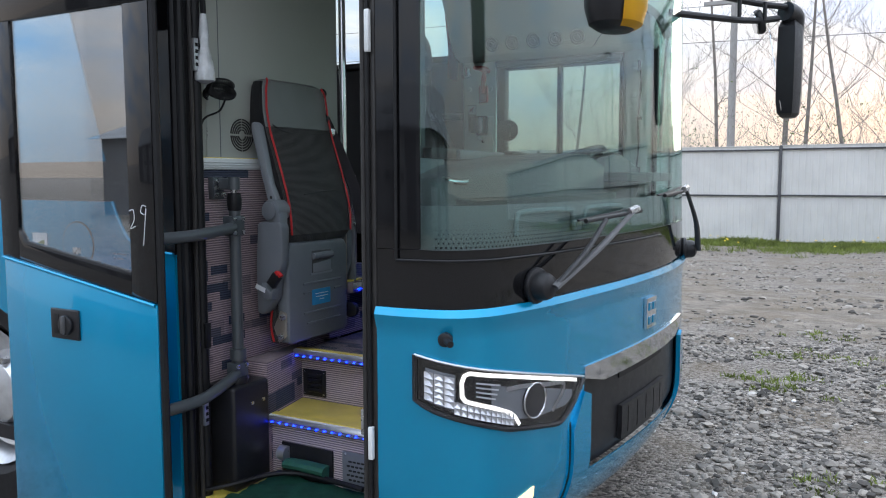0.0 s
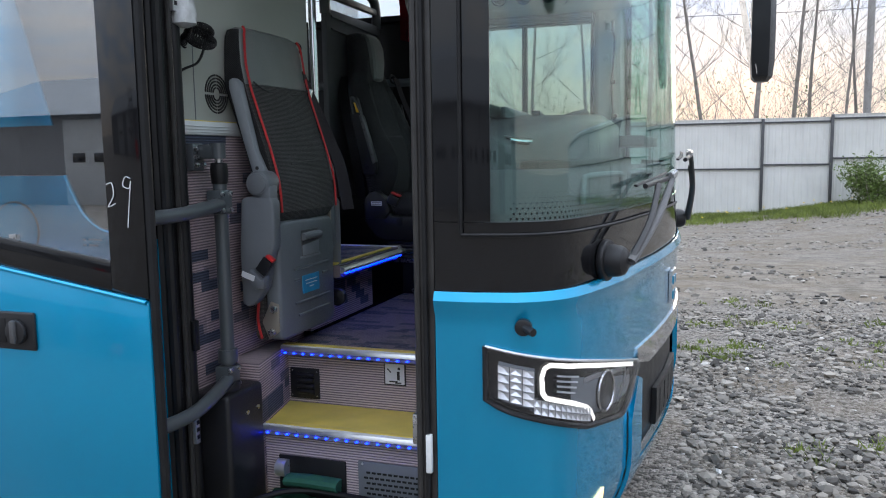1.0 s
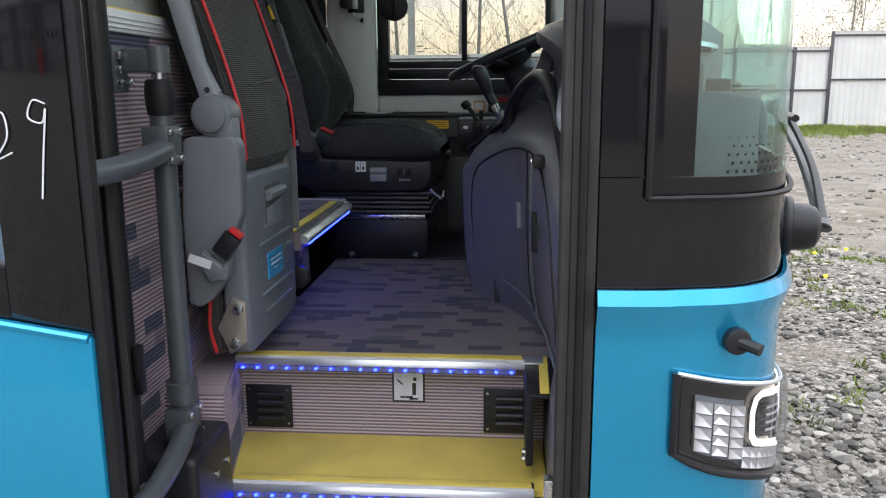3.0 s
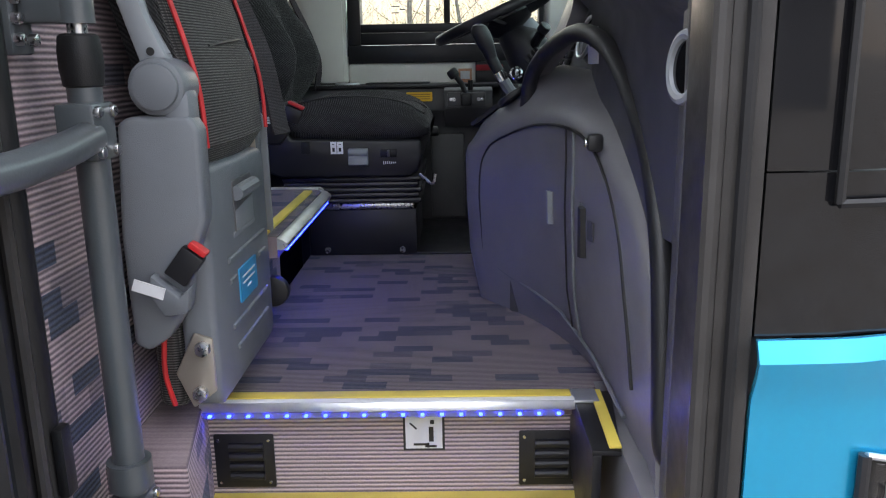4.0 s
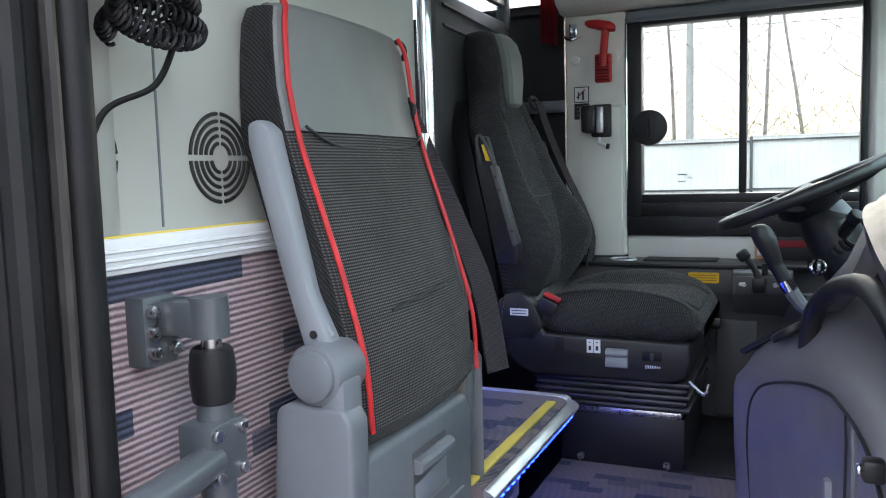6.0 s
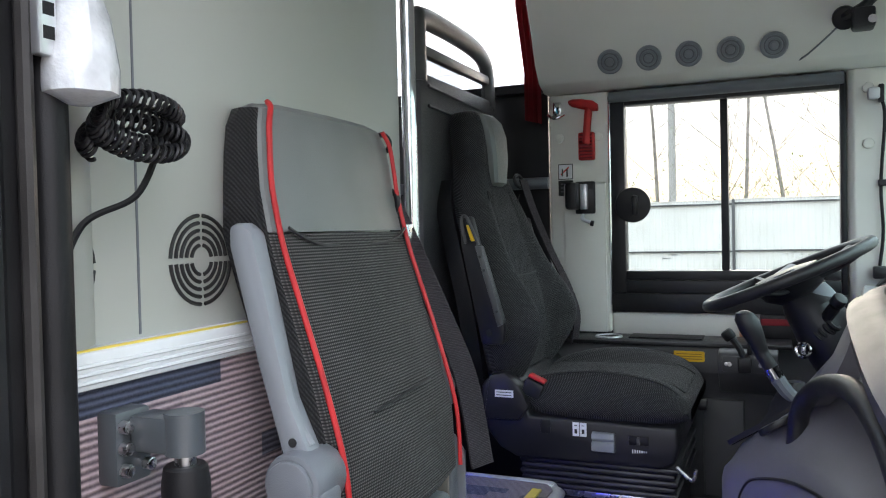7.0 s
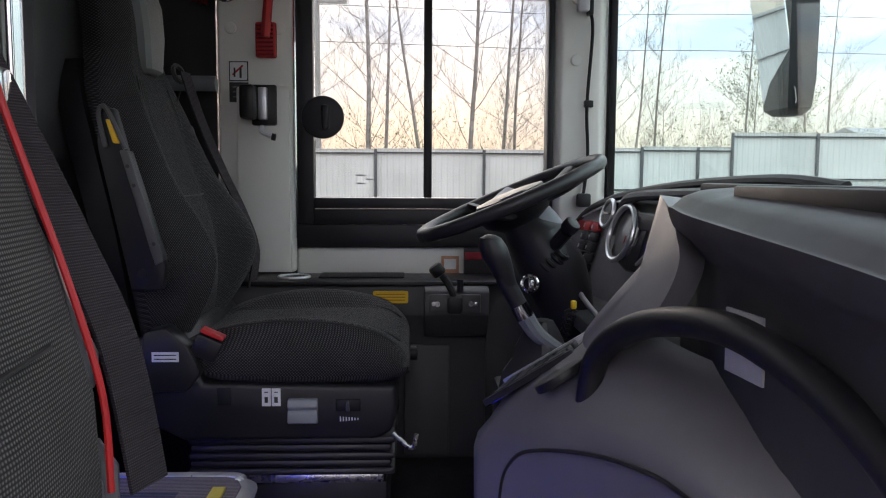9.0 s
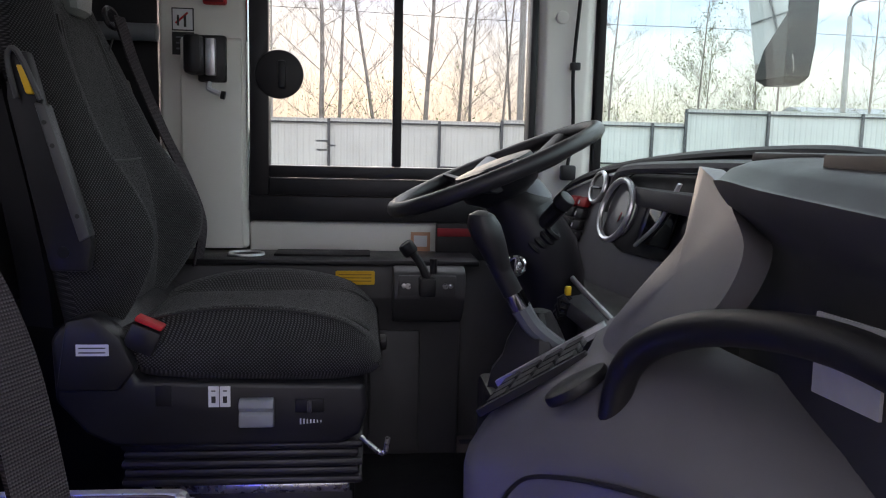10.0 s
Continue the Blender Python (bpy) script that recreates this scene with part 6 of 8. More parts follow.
part("switch_frame", box((-1.858, 3.648, 1.056), (-1.806, 3.654, 1.082), 0.003), RUBBER, ds)
part("switch", box((-1.836, 3.640, 1.059), (-1.828, 3.650, 1.079), 0.002), PLASTIC, ds)
for k in range(7):
    part("scale_mark", plate((-1.848 + k * 0.006, 3.651, 1.040), (1, 0, 0), (0, 0, 1), 0.0025, 0.010 - k * 0.001, 0.003), LABEL, ds)
part("slot_cover", box((-2.10, 3.650, 1.07), (-2.072, 3.653, 1.108), 0.001), RUBBER, ds)
part("front_knob", disc((-1.70, 3.98, 1.104), (1, 0, 0), 0.017, 0.03, 16, 0.005), BLACK_PLASTIC, ds)
part("front_lever", tube([(-1.74, 3.68, 1.00), (-1.70, 3.67, 0.97), (-1.69, 3.67, 1.0)], 0.005, 8), STEEL, ds)
# belt holders on both sides of the backrest
for s in (-1, 1):
    y = CY + s * 0.275
    h = part("belt_carrier", prism([(-2.312, 1.674), (-2.284, 1.674), (-2.262, 1.59), (-2.192, 1.362), (-2.200, 1.312), (-2.262, 1.312), (-2.320, 1.60)], 1, y - 0.014, y + 0.014, 0.006), BLACK_PLASTIC, ds)
    part("yellow_guide", prism([(-2.300, 1.652), (-2.288, 1.650), (-2.272, 1.604), (-2.286, 1.604)], 1, y - 0.022, y + 0.020, 0.004), YELLOW, h)
    part("guide_frame", tube([(-2.300, y - 0.020, 1.598), (-2.312, y - 0.020, 1.662), (-2.296, y - 0.020, 1.672), (-2.262, y - 0.020, 1.594)], 0.005, 8, 4), PLASTIC, h)
    part("belt_strip", prism([(-2.276, 1.592), (-2.258, 1.590), (-2.194, 1.372), (-2.212, 1.362)], 1, y - 0.018, y + 0.016, 0.004), PLASTIC, h)
    for f in (0.12, 0.30, 0.85):
        part("screw", disc((-2.267 + 0.064 * f, y - 0.0185, 1.585 - 0.21 * f), (0, 1, 0), 0.004, 0.002, 10), INK, h)
    part("side_hole", disc((-2.238, y - 0.0145, 1.345), (0, 1, 0), 0.010, 0.003, 16), RUBBER, h)
part("shoulder_belt", ribbon([(-2.270, CY + 0.165, 1.80), (-2.245, CY + 0.205, 1.69), (-2.200, CY + 0.240, 1.56), (-2.150, CY + 0.264, 1.44), (-2.122, CY + 0.274, 1.34), (-2.135, CY + 0.278, 1.24)], (0.3, 1, 0), 0.042), WEBBING, ds)
part("belt_eye", ring((-2.285, CY + 0.165, 1.795), (1, -0.3, 0.3), 0.022, 0.006, 20, 6), BLACK_PLASTIC, ds)


# ---- dashboard ----
db = thing("dashboard", "anthracite moulded dashboard with rounded hood and stairwell console", "dashboard")
# stations of the console from the driver's side round to the door: face x, y; foot x, y; rim height; inner edge x, y, z
STN = [(-1.40, 3.62, -1.38, 3.60, 1.150, -1.26, 3.58, 1.26), (-1.525, 3.469, -1.50, 3.44, 1.151, -1.34, 3.40, 1.30), (-1.585, 3.335, -1.55, 3.30, 1.150, -1.405, 3.26, 1.30), (-1.600, 3.275, -1.565, 3.235, 1.152, -1.425, 3.20, 1.305), (-1.575, 3.215, -1.535, 3.18, 1.170, -1.43, 3.14, 1.31), (-1.505, 3.07, -1.45, 3.045, 1.222, -1.40, 3.02, 1.30), (-1.428, 2.868, -1.385, 2.88, 1.250, -1.335, 2.82, 1.285),
       (-1.394, 2.65, -1.350, 2.70, 1.236, -1.295, 2.64, 1.255), (-1.372, 2.46, -1.345, 2.53, 1.172, -1.280, 2.47, 1.180), (-1.358, 2.345, -1.343, 2.40, 1.085, -1.270, 2.36, 1.085), (-1.352, 2.27, -1.342, 2.31, 0.93, -1.265, 2.29, 0.93), (-1.35, 2.235, -1.342, 2.25, 0.74, -1.262, 2.26, 0.74)]
secs = []
for fx, fy, bx_, by, zr, ix, iy, iz in STN:
    f, b, i = Vector((fx, fy, 0)), Vector((bx_, by, 0)), Vector((ix, iy, 0))
    zf = min(FL, zr - 0.12)
    inn = (i - f).normalized() if (i - f).length > 0.01 else Vector((1, 0, 0))
    pt = lambda k, z: tuple(f.lerp(b, k) + Vector((0, 0, z)))
    r = 0.045
    secs.append([(*b.xy, zf), pt(0.75, zf + 0.04), pt(0.25, zf + (zr - zf) * 0.30), pt(0.03, zf + (zr - zf) * 0.62), pt(0, zr - r),
                 tuple(f + inn * r * 0.12 + Vector((0, 0, zr - r * 0.5))), tuple(f + inn * r * 0.45 + Vector((0, 0, zr - r * 0.12))), tuple(f + inn * r + Vector((0, 0, zr + (iz - zr) * 0.22))), (ix, iy, iz), (ix + 0.06, iy - 0.01, iz + 0.02), (ix + 0.08, iy, zf)])
fine = []
for a in range(len(secs[0])):
    fine.append(curve_pts([s[a] for s in secs], 4))
secs = [[tuple(fine[a][k]) for a in range(len(fine))] for k in range(len(fine[0]))]
con = part("console", loft(secs), PLASTIC2, db)


def on_face(y, z, off=0.002):
    """A point on the stairwell face of the console."""
    for a, b in zip(STN[3:], STN[4:]):
        if b[1] <= y <= a[1]:
            t = (y - a[1]) / (b[1] - a[1])
            fx, bx2, zr = a[0] + (b[0] - a[0]) * t, a[2] + (b[2] - a[2]) * t, a[4] + (b[4] - a[4]) * t
            zf = min(FL, zr - 0.12)
            s = (z - zf) / (zr - zf)
            k = 0.03 + (0.25 - 0.03) * max(0, (0.62 - s) / 0.32) if s > 0.30 else 0.25 + 0.5 * (0.30 - s) / 0.24
            k = 0.0 if s > 0.9 else k
            return Vector((fx + (bx2 - fx) * k - off, y - 0.25 * off, z))
    return Vector((-1.35, y, z))


def face_line(pts, r=0.003, m=None, name="panel_joint", n=8):
    part(name, tube([on_face(y, z, 0.001) for y, z in [tuple(q)[:2] for q in curve_pts([(y, z, 0) for y, z in pts], n)]], r, 6, 1), m or INK, con)


face_line([(3.20, 0.86), (3.20, 1.05), (3.17, 1.125), (3.10, 1.165), (2.95, 1.205), (2.80, 1.215), (2.66, 1.205), (2.55, 1.165), (2.46, 1.08), (2.41, 0.96), (2.38, 0.84)])
face_line([(3.20, 0.86), (3.10, 0.825), (2.95, 0.815), (2.78, 0.80), (2.60, 0.775), (2.45, 0.76)], 0.004, GREY_PLASTIC, "door_edge")
face_line([(2.72, 1.212), (2.725, 1.0), (2.735, 0.80)], 0.0035, GREY_PLASTIC, "panel_joint")
face_line([(2.77, 1.213), (2.775, 1.0), (2.785, 0.80)], 0.002, INK, "panel_joint")
for z in (0.90, 1.02):
    part("panel_joint", tube([(-1.59, 3.262, z), (-1.545, 3.20, z - 0.006), (-1.52, 3.14, z - 0.008)], 0.0025, 6), INK, con)
part("finger_slot", tube([on_face(2.872, 1.075, 0.0), on_face(2.876, 1.005, 0.0)], 0.011, 8), LIGHT_PLASTIC, con, "pale finger slot")
part("finger_slot", tube([on_face(2.655, 1.080, 0.0), on_face(2.662, 0.985, 0.0)], 0.012, 8), INK, con)
part("slot_frame", tube([on_face(2.672, 1.085, 0.0), on_face(2.678, 0.98, 0.0)], 0.005, 8), GREY_PLASTIC, con)
part("embossed_mark", plate(on_face(2.605, 1.045, 0.002), (0.15, -1, 0), (0, 0, 1), 0.03, 0.035, 0.003, r=0.003), PLASTIC, con)
part("latch", box((-1.407, 2.550, 1.192), (-1.380, 2.576, 1.222), 0.007), BLACK_PLASTIC, con)
part("latch_pin", disc((-1.409, 2.560, 1.207), (1, 0, 0), 0.008, 0.006, 16, 0.002), CHROME, con)
part("toe_block", prism([(-1.50, 3.10), (-1.405, 3.06), (-1.36, 2.93), (-1.33, 3.05), (-1.40, 3.15)], 2, FL, 0.84, 0.006), PLASTIC, con)
# sloping switch plate and round cap on top
SL_U, SL_V = Vector((0.388, 0.922, 0)), Vector((0.922 * 0.83, -0.388 * 0.83, 0.56)).normalized()
pc = Vector((-1.49, 3.315, 1.226))
part("switch_plate", plate(pc, SL_U, SL_V, 0.15, 0.17, 0.008, r=0.012), BLACK_GLOSS, con, "glossy black switch plate")
part("switch_frame", plate(pc + SL_U * 0.072 + Vector((0, 0, 0.006)), SL_U, SL_V, 0.016, 0.19, 0.012, r=0.004), ALU, con, "bright frame strip")
part("switch_frame", plate(pc - SL_U * 0.078 + Vector((0, 0, 0.004)), SL_U, SL_V, 0.012, 0.17, 0.010, r=0.004), BLACK_PLASTIC, con)
for a in range(3):
    for b in range(4):
        part("switch", plate(pc + SL_U * (-0.045 + a * 0.042) + SL_V * (-0.06 + b * 0.036) + Vector((0, 0, 0.006)), SL_U, SL_V, 0.034, 0.028, 0.008, r=0.004), BLACK_PLASTIC, con)
SN = SL_U.cross(SL_V)
part("round_cap", disc(Vector((-1.487, 3.148, 1.258)), SN if SN.z > 0 else -SN, 0.042, 0.014, 28, 0.004), BLACK_PLASTIC, con)
# wall and hood above
HOOD = [(y, x, z - 0.058, z) for y, x, z in ((3.205, -1.290, 1.508), (3.175, -1.322, 1.520), (3.13, -1.345, 1.526), (3.05, -1.366, 1.528), (2.95, -1.384, 1.524), (2.80, -1.396, 1.518), (2.60, -1.402, 1.508), (2.40, -1.402, 1.492), (2.22, -1.385, 1.465), (2.09, -1.36, 1.43))]
secs = []
for y, xl, zl, zt in HOOD:
    xg = -1.02 - max(0, (2.5 - y)) * 0.35
    xg = max(xg, xl + 0.10)
    secs.append([(xl + 0.055, y, 1.10), (xl + 0.045, y, zl - 0.03), (xl + 0.02, y, zl - 0.004), (xl + 0.004, y, zl + 0.010), (xl, y, zl + 0.035), (xl + 0.008, y, zt - 0.022), (xl + 0.022, y, zt - 0.009), (xl + 0.045, y, zt - 0.001), (xl + 0.10, y, zt + 0.006), (xg - 0.05, y, zt + 0.004), (xg, y, zt - 0.03), (xg, y, 1.10)])
cols = [curve_pts([s[a] for s in secs], 4) for a in range(len(secs[0]))]
hood = part("hood", loft([[tuple(cols[a][k]) for a in range(len(cols))] for k in range(len(cols[0]))]), HOOD_BLACK, db, smooth=1.4)
part("defroster_slot", prism([(-1.300, 3.13), (-1.280, 3.14), (-1.215, 2.72), (-1.245, 2.72)], 2, 1.520, 1.536, 0.004), BLACK_PLASTIC, db)
part("defroster_slot", prism([(-1.335, 2.93), (-1.310, 2.94), (-1.255, 2.20), (-1.29, 2.20)], 2, 1.500, 1.535, 0.004), BLACK_PLASTIC, db)
part("defroster_slot", prism([(-1.285, 2.88), (-1.270, 2.88), (-1.235, 2.35), (-1.25, 2.35)], 2, 1.500, 1.530, 0.003), PLASTIC2, db)
wg = curve_pts([(-1.340, 3.178, 1.518), (-1.352, 3.09, 1.497), (-1.368, 3.02, 1.470), (-1.377, 2.98, 1.446), (-1.388, 2.972, 1.415), (-1.404, 2.985, 1.378), (-1.425, 3.03, 1.345), (-1.447, 3.09, 1.308), (-1.453, 3.15, 1.300), (-1.448, 3.165, 1.322), (-1.40, 3.18, 1.375), (-1.350, 3.190, 1.430), (-1.336, 3.195, 1.475)], 3)
own = bmesh.new()
a = [own.verts.new(p) for p in wg]
c0 = own.verts.new(sum(wg, Vector()) / len(wg) + Vector((-0.004, -0.002, 0.001)))
b = [own.verts.new(Vector(p) + Vector((0.036, 0.012, -0.004))) for p in wg]
for k in range(len(wg)):
    own.faces.new((a[k], a[(k + 1) % len(wg)], c0))
    own.faces.new((a[k], b[k], b[(k + 1) % len(wg)], a[(k + 1) % len(wg)]))
own.faces.new(b)
part("cluster_wing", own, PLASTIC2, db, "satin grey end panel of the cluster", 0.9)
sk = part("picture_sticker", plate((-1.3525, 2.842, 1.368), (0.05, -1, 0.02), (0.0, 0.02, 1), 0.084, 0.070, 0.003), LABEL, db, "white pictogram sticker")
o = ring((-1.355, 2.860, 1.382), (1, 0, 0), 0.014, 0.0022, 20, 6)
ring((-1.355, 2.829, 1.382), (1, 0, 0), 0.014, 0.0022, 20, 6, bm=o)
part("mark", o, INK, sk)
# instrument panel in front of the driver


def lean_x(bm_, z0=1.40, k=0.28):
    for v in bm_.verts:
        v.co.x += (v.co.z - z0) * k + (v.co.y - 3.95) * -0.12
    return bm_


ip = part("instrument_panel", lean_x(prism([(4.375, 1.20), (4.375, 1.385), (4.30, 1.440), (4.15, 1.478), (3.95, 1.505), (3.70, 1.525), (3.40, 1.535), (3.20, 1.52), (3.18, 1.20)], 0, -1.165, -1.13, 0.006)), PLASTIC2, db)
part("top_rim", lean_x(tube([(-1.165, 4.37, 1.392), (-1.165, 4.30, 1.445), (-1.165, 4.15, 1.484), (-1.165, 3.95, 1.511), (-1.165, 3.70, 1.531), (-1.165, 3.40, 1.541), (-1.165, 3.22, 1.53)], 0.010, 8)), BLACK_PLASTIC, db)
part("bright_line", lean_x(tube([(-1.172, 4.30, 1.430), (-1.172, 4.15, 1.468), (-1.172, 3.95, 1.495), (-1.172, 3.70, 1.515), (-1.172, 3.40, 1.525), (-1.172, 3.24, 1.515)], 0.003, 6)), ALU, db)
part("dash_shelf", prism([(-1.165, 3.22), (-1.165, 4.36), (-0.99, 4.30), (-0.93, 3.9), (-0.93, 3.22)], 2, 1.42, 1.46, 0.006), PLASTIC, db)
NI = Vector((-0.95, -0.12, 0.28))
for y, z, R in ((4.094, 1.449, 0.036),):
    part("vent_ring", ring((-1.186, y, z), NI, R, 0.006), ALU, db)
    part("vent_bowl", disc((-1.180, y, z), NI, R, 0.012, 28), BLACK_PLASTIC, db)
    part("vent_flap", plate((-1.190, y, z), (0.1, -1, 0), (0.28, 0, 1), 0.05, 0.004, 0.008), BLACK_GLOSS, db)
part("cluster_recess", lean_x(prism([(4.02, 1.35), (4.02, 1.46), (3.95, 1.49), (3.45, 1.50), (3.32, 1.48), (3.32, 1.33), (3.9, 1.32)], 0, -1.174, -1.162, 0.01)), BLACK_PLASTIC, db)
part("cluster_hood", lean_x(tube([(-1.175, 4.03, 1.40), (-1.185, 4.0, 1.475), (-1.20, 3.92, 1.497), (-1.205, 3.70, 1.508), (-1.205, 3.45, 1.512), (-1.19, 3.33, 1.49)], 0.012, 8)), PLASTIC, db)
for y in (3.945,):
    part("gauge_ring", ring((-1.190, y, 1.408), NI, 0.068, 0.007, 40, 8), ALU, db, "bright gauge ring")
    part("gauge_face", disc((-1.174, y, 1.408), NI, 0.064, 0.006, 36), GAUGE, db)
    part("gauge_needle", plate((-1.184, y - 0.01, 1.39), (0, -1, 0.8), (0, 0.8, 1), 0.04, 0.003, 0.002), RED, db)
part("display", lean_x(box((-1.184, 3.70, 1.35), (-1.178, 3.83, 1.46), 0.004)), BLACK_GLOSS, db)
part("display_trim", lean_x(tube([(-1.186, 3.82, 1.345), (-1.188, 3.75, 1.40), (-1.188, 3.72, 1.475)], 0.005, 6)), ALU, db)
for r in range(5):
    for c in range(2):
        part("rocker_switch", lean_x(box((-1.182, 4.140 + c * 0.062, 1.285 + r * 0.028), (-1.166, 4.185 + c * 0.062, 1.309 + r * 0.028), 0.004)), RED if (r == 4) else BLACK_PLASTIC, db)
        part("switch_mark", lean_x(box((-1.1835, 4.175 + c * 0.062, 1.292 + r * 0.028), (-1.182, 4.181 + c * 0.062, 1.302 + r * 0.028))), LABEL, db)
part("warning_label", lean_x(plate((-1.168, 4.29, 1.405), (0, -1, 0), (0, 0, 1), 0.11, 0.026, 0.003)), RED, db)
part("yellow_symbol", lean_x(plate((-1.170, 4.14, 1.448), (0, -1, 0), (0, 0, 1), 0.024, 0.020, 0.003)), YELLOW, db)
part("lower_tray", prism([(-1.33, 3.25), (-1.33, 4.05), (-1.16, 4.15), (-1.16, 3.22)], 2, 1.20, 1.235, 0.006), PLASTIC, db)
part("tray_rim", tube([(-1.34, 3.27, 1.245), (-1.325, 3.6, 1.262), (-1.30, 3.9, 1.275), (-1.25, 4.1, 1.30)], 0.006, 8), ALU, db)
part("lower_cover", prism([(-1.30, 3.25), (-1.28, 4.37), (-1.02, 4.37), (-1.02, 3.25)], 2, FL, 1.20, 0.006), BLACK_PLASTIC, db)
part("under_windscreen", prism([(-1.26, 2.10), (-1.30, 2.30), (-1.28, 3.25), (-0.98, 3.25), (-1.02, 2.45), (-1.10, 2.16)], 2, 0.45, 1.38, 0.006), BLACK_PLASTIC, db)
# round vents with bright rings at the door end
for nm, c, nr, R in (("door_vent", (-1.368, 2.142, 1.335), (-1, -0.16, 0.05), 0.036), ("top_vent", (-1.166, 2.181, 1.437), (0.2, -0.1, 1), 0.040)):
    v = new(nm)
    v.parent = db
    part("ring", ring(c, nr, R, 0.007), LIGHT_PLASTIC if nm == "door_vent" else CHROME, v, "bright ring")
    part("bowl", disc(Vector(c) - Vector(nr).normalized() * 0.004, nr, R, 0.010, 28), BLACK_GLOSS, v)
# defroster mouldings behind the lower glass
for y0, y1 in ((2.28, 2.62), (2.70, 3.02)):
    m = new("defroster_moulding")
    m.parent = db
    ya, yb = y0 + 0.03, y1 - 0.03
    xo = lambda y: nose(U(-0.93, y), 1.3).x - 0.045
    part("frame", tube([(xo(y0), y0, 1.262), (xo(y0), y0 + 0.01, 1.318), (xo(ya), ya + 0.02, 1.335), (xo(yb), yb - 0.02, 1.335), (xo(y1), y1 - 0.01, 1.318), (xo(y1), y1, 1.262)], 0.009, 8, 6), LIGHT_PLASTIC, m)
    part("mouth", prism([(y0 + 0.012, 1.262), (y1 - 0.012, 1.262), (yb, 1.325), (ya, 1.325)], 0, xo(y0) - 0.03, xo(y0) - 0.022), BLACK_PLASTIC, m)
part("front_apron", loft([[tuple(nose(UA + 0.06 + k * 0.06, z, -0.05)) for k in range(44)] for z in (1.10, 1.24, 1.36)], closed=False, caps=False), PLASTIC2, db)

# ---- steering wheel, column, levers ----
sw_ = thing("steering_wheel", "black steering wheel with grey spokes on its column", "steering wheel")
WC, WN = Vector((-1.466, CY, 1.493)), Vector((-0.395, 0, 0.918))
part("rim", ring(WC, WN, 0.226, 0.0165, 64, 12), BLACK_LEATHER, sw_)
wx, wy = Vector((0.918, 0, 0.395)), Vector((0, 1, 0))
for a in (0.35, math.pi - 0.35, -1.05, math.pi + 1.05):
    d = wx * math.cos(a) * 1.0 + wy * math.sin(a)
    d = wx * math.sin(a) * -1 + wy * math.cos(a)
    part("spoke", tube([WC - WN * 0.03 + d * 0.04, WC - WN * 0.022 + d * 0.13, WC + d * 0.218], 0.024, 10, 6, flat=0.35), BLACK_PLASTIC, sw_)
part("spoke_trim", tube([WC - wy * 0.15 + WN * 0.002 + wx * 0.03, WC - wy * 0.05 - WN * 0.005 - wx * 0.02, WC + wy * 0.05 - WN * 0.005 - wx * 0.02, WC + wy * 0.15 + WN * 0.002 + wx * 0.03], 0.022, 8, flat=0.3), LIGHT_PLASTIC, sw_, "pale grey spoke trim")
part("hub", loft([[tuple(WC - WN * h + wx * r * math.cos(k * math.tau / 24) + wy * r * math.sin(k * math.tau / 24)) for k in range(24)] for h, r in ((-0.012, 0.05), (-0.008, 0.085), (0.02, 0.095), (0.05, 0.08), (0.07, 0.05))]), BLACK_PLASTIC, sw_)
part("column_shroud", loft([[tuple(WC - WN * h + wx * (o + r * math.cos(k * math.tau / 20)) + wy * r * 1.2 * math.sin(k * math.tau / 20)) for k in range(20)] for h, r, o in ((0.06, 0.045, 0), (0.10, 0.07, 0.02), (0.20, 0.08, 0.03), (0.27, 0.07, 0.03), (0.40, 0.06, 0.0), (0.62, 0.055, -0.03))]), BLACK_PLASTIC, sw_)
part("white_collar", loft([[tuple(WC - WN * h + wx * (0.045 + r * math.cos(k * math.tau / 16)) + wy * r * math.sin(k * math.tau / 16)) for k in range(16)] for h, r in ((0.055, 0.035), (0.075, 0.043), (0.10, 0.05))]), LIGHT_PLASTIC, sw_)
part("stalk", tube([WC - WN * 0.16 + wx * 0.06 - wy * 0.06, Vector((-1.375, 3.86, 1.372)), Vector((-1.352, 3.80, 1.422))], 0.016, 10, 6), BLACK_PLASTIC, sw_)
part("stalk_knob", disc((-1.346, 3.79, 1.434), (0.5, -0.5, 0.7), 0.019, 0.026, 16, 0.004), BLACK_PLASTIC, sw_)
for k in range(4):
    part("gaiter_fold", ring(Vector((-1.385, 3.855, 1.338)) + Vector((0.010, -0.006, 0.010)) * k, (0.6, -0.3, 0.7), 0.024 - k * 0.003, 0.006, 20, 6), RUBBER, sw_)
part("ignition_lock", ring((-1.428, 3.835, 1.298), (-0.2, -1, 0.2), 0.018, 0.005, 24, 8), CHROME, sw_)
part("ignition_key", box((-1.433, 3.80, 1.285), (-1.423, 3.835, 1.312), 0.003), STEEL, sw_)
gl_ = thing("gear_lever", "black gear lever with chrome collar and leather gaiter", "gear lever")
part("knob", loft([[tuple(Vector(c) + Vector((r * math.cos(k * math.tau / 14), r * math.sin(k * math.tau / 14), 0))) for k in range(14)] for c, r in (((-1.519, 3.468, 1.335), 0.014), ((-1.532, 3.468, 1.362), 0.020), ((-1.545, 3.468, 1.392), 0.026), ((-1.554, 3.468, 1.416), 0.027), ((-1.558, 3.468, 1.432), 0.020), ((-1.558, 3.468, 1.438), 0.008))]), BLACK_PLASTIC, gl_)
part("grip", tube([(-1.534, 3.468, 1.362), (-1.519, 3.468, 1.335), (-1.504, 3.468, 1.308)], 0.0165, 12), BLACK_PLASTIC, gl_)
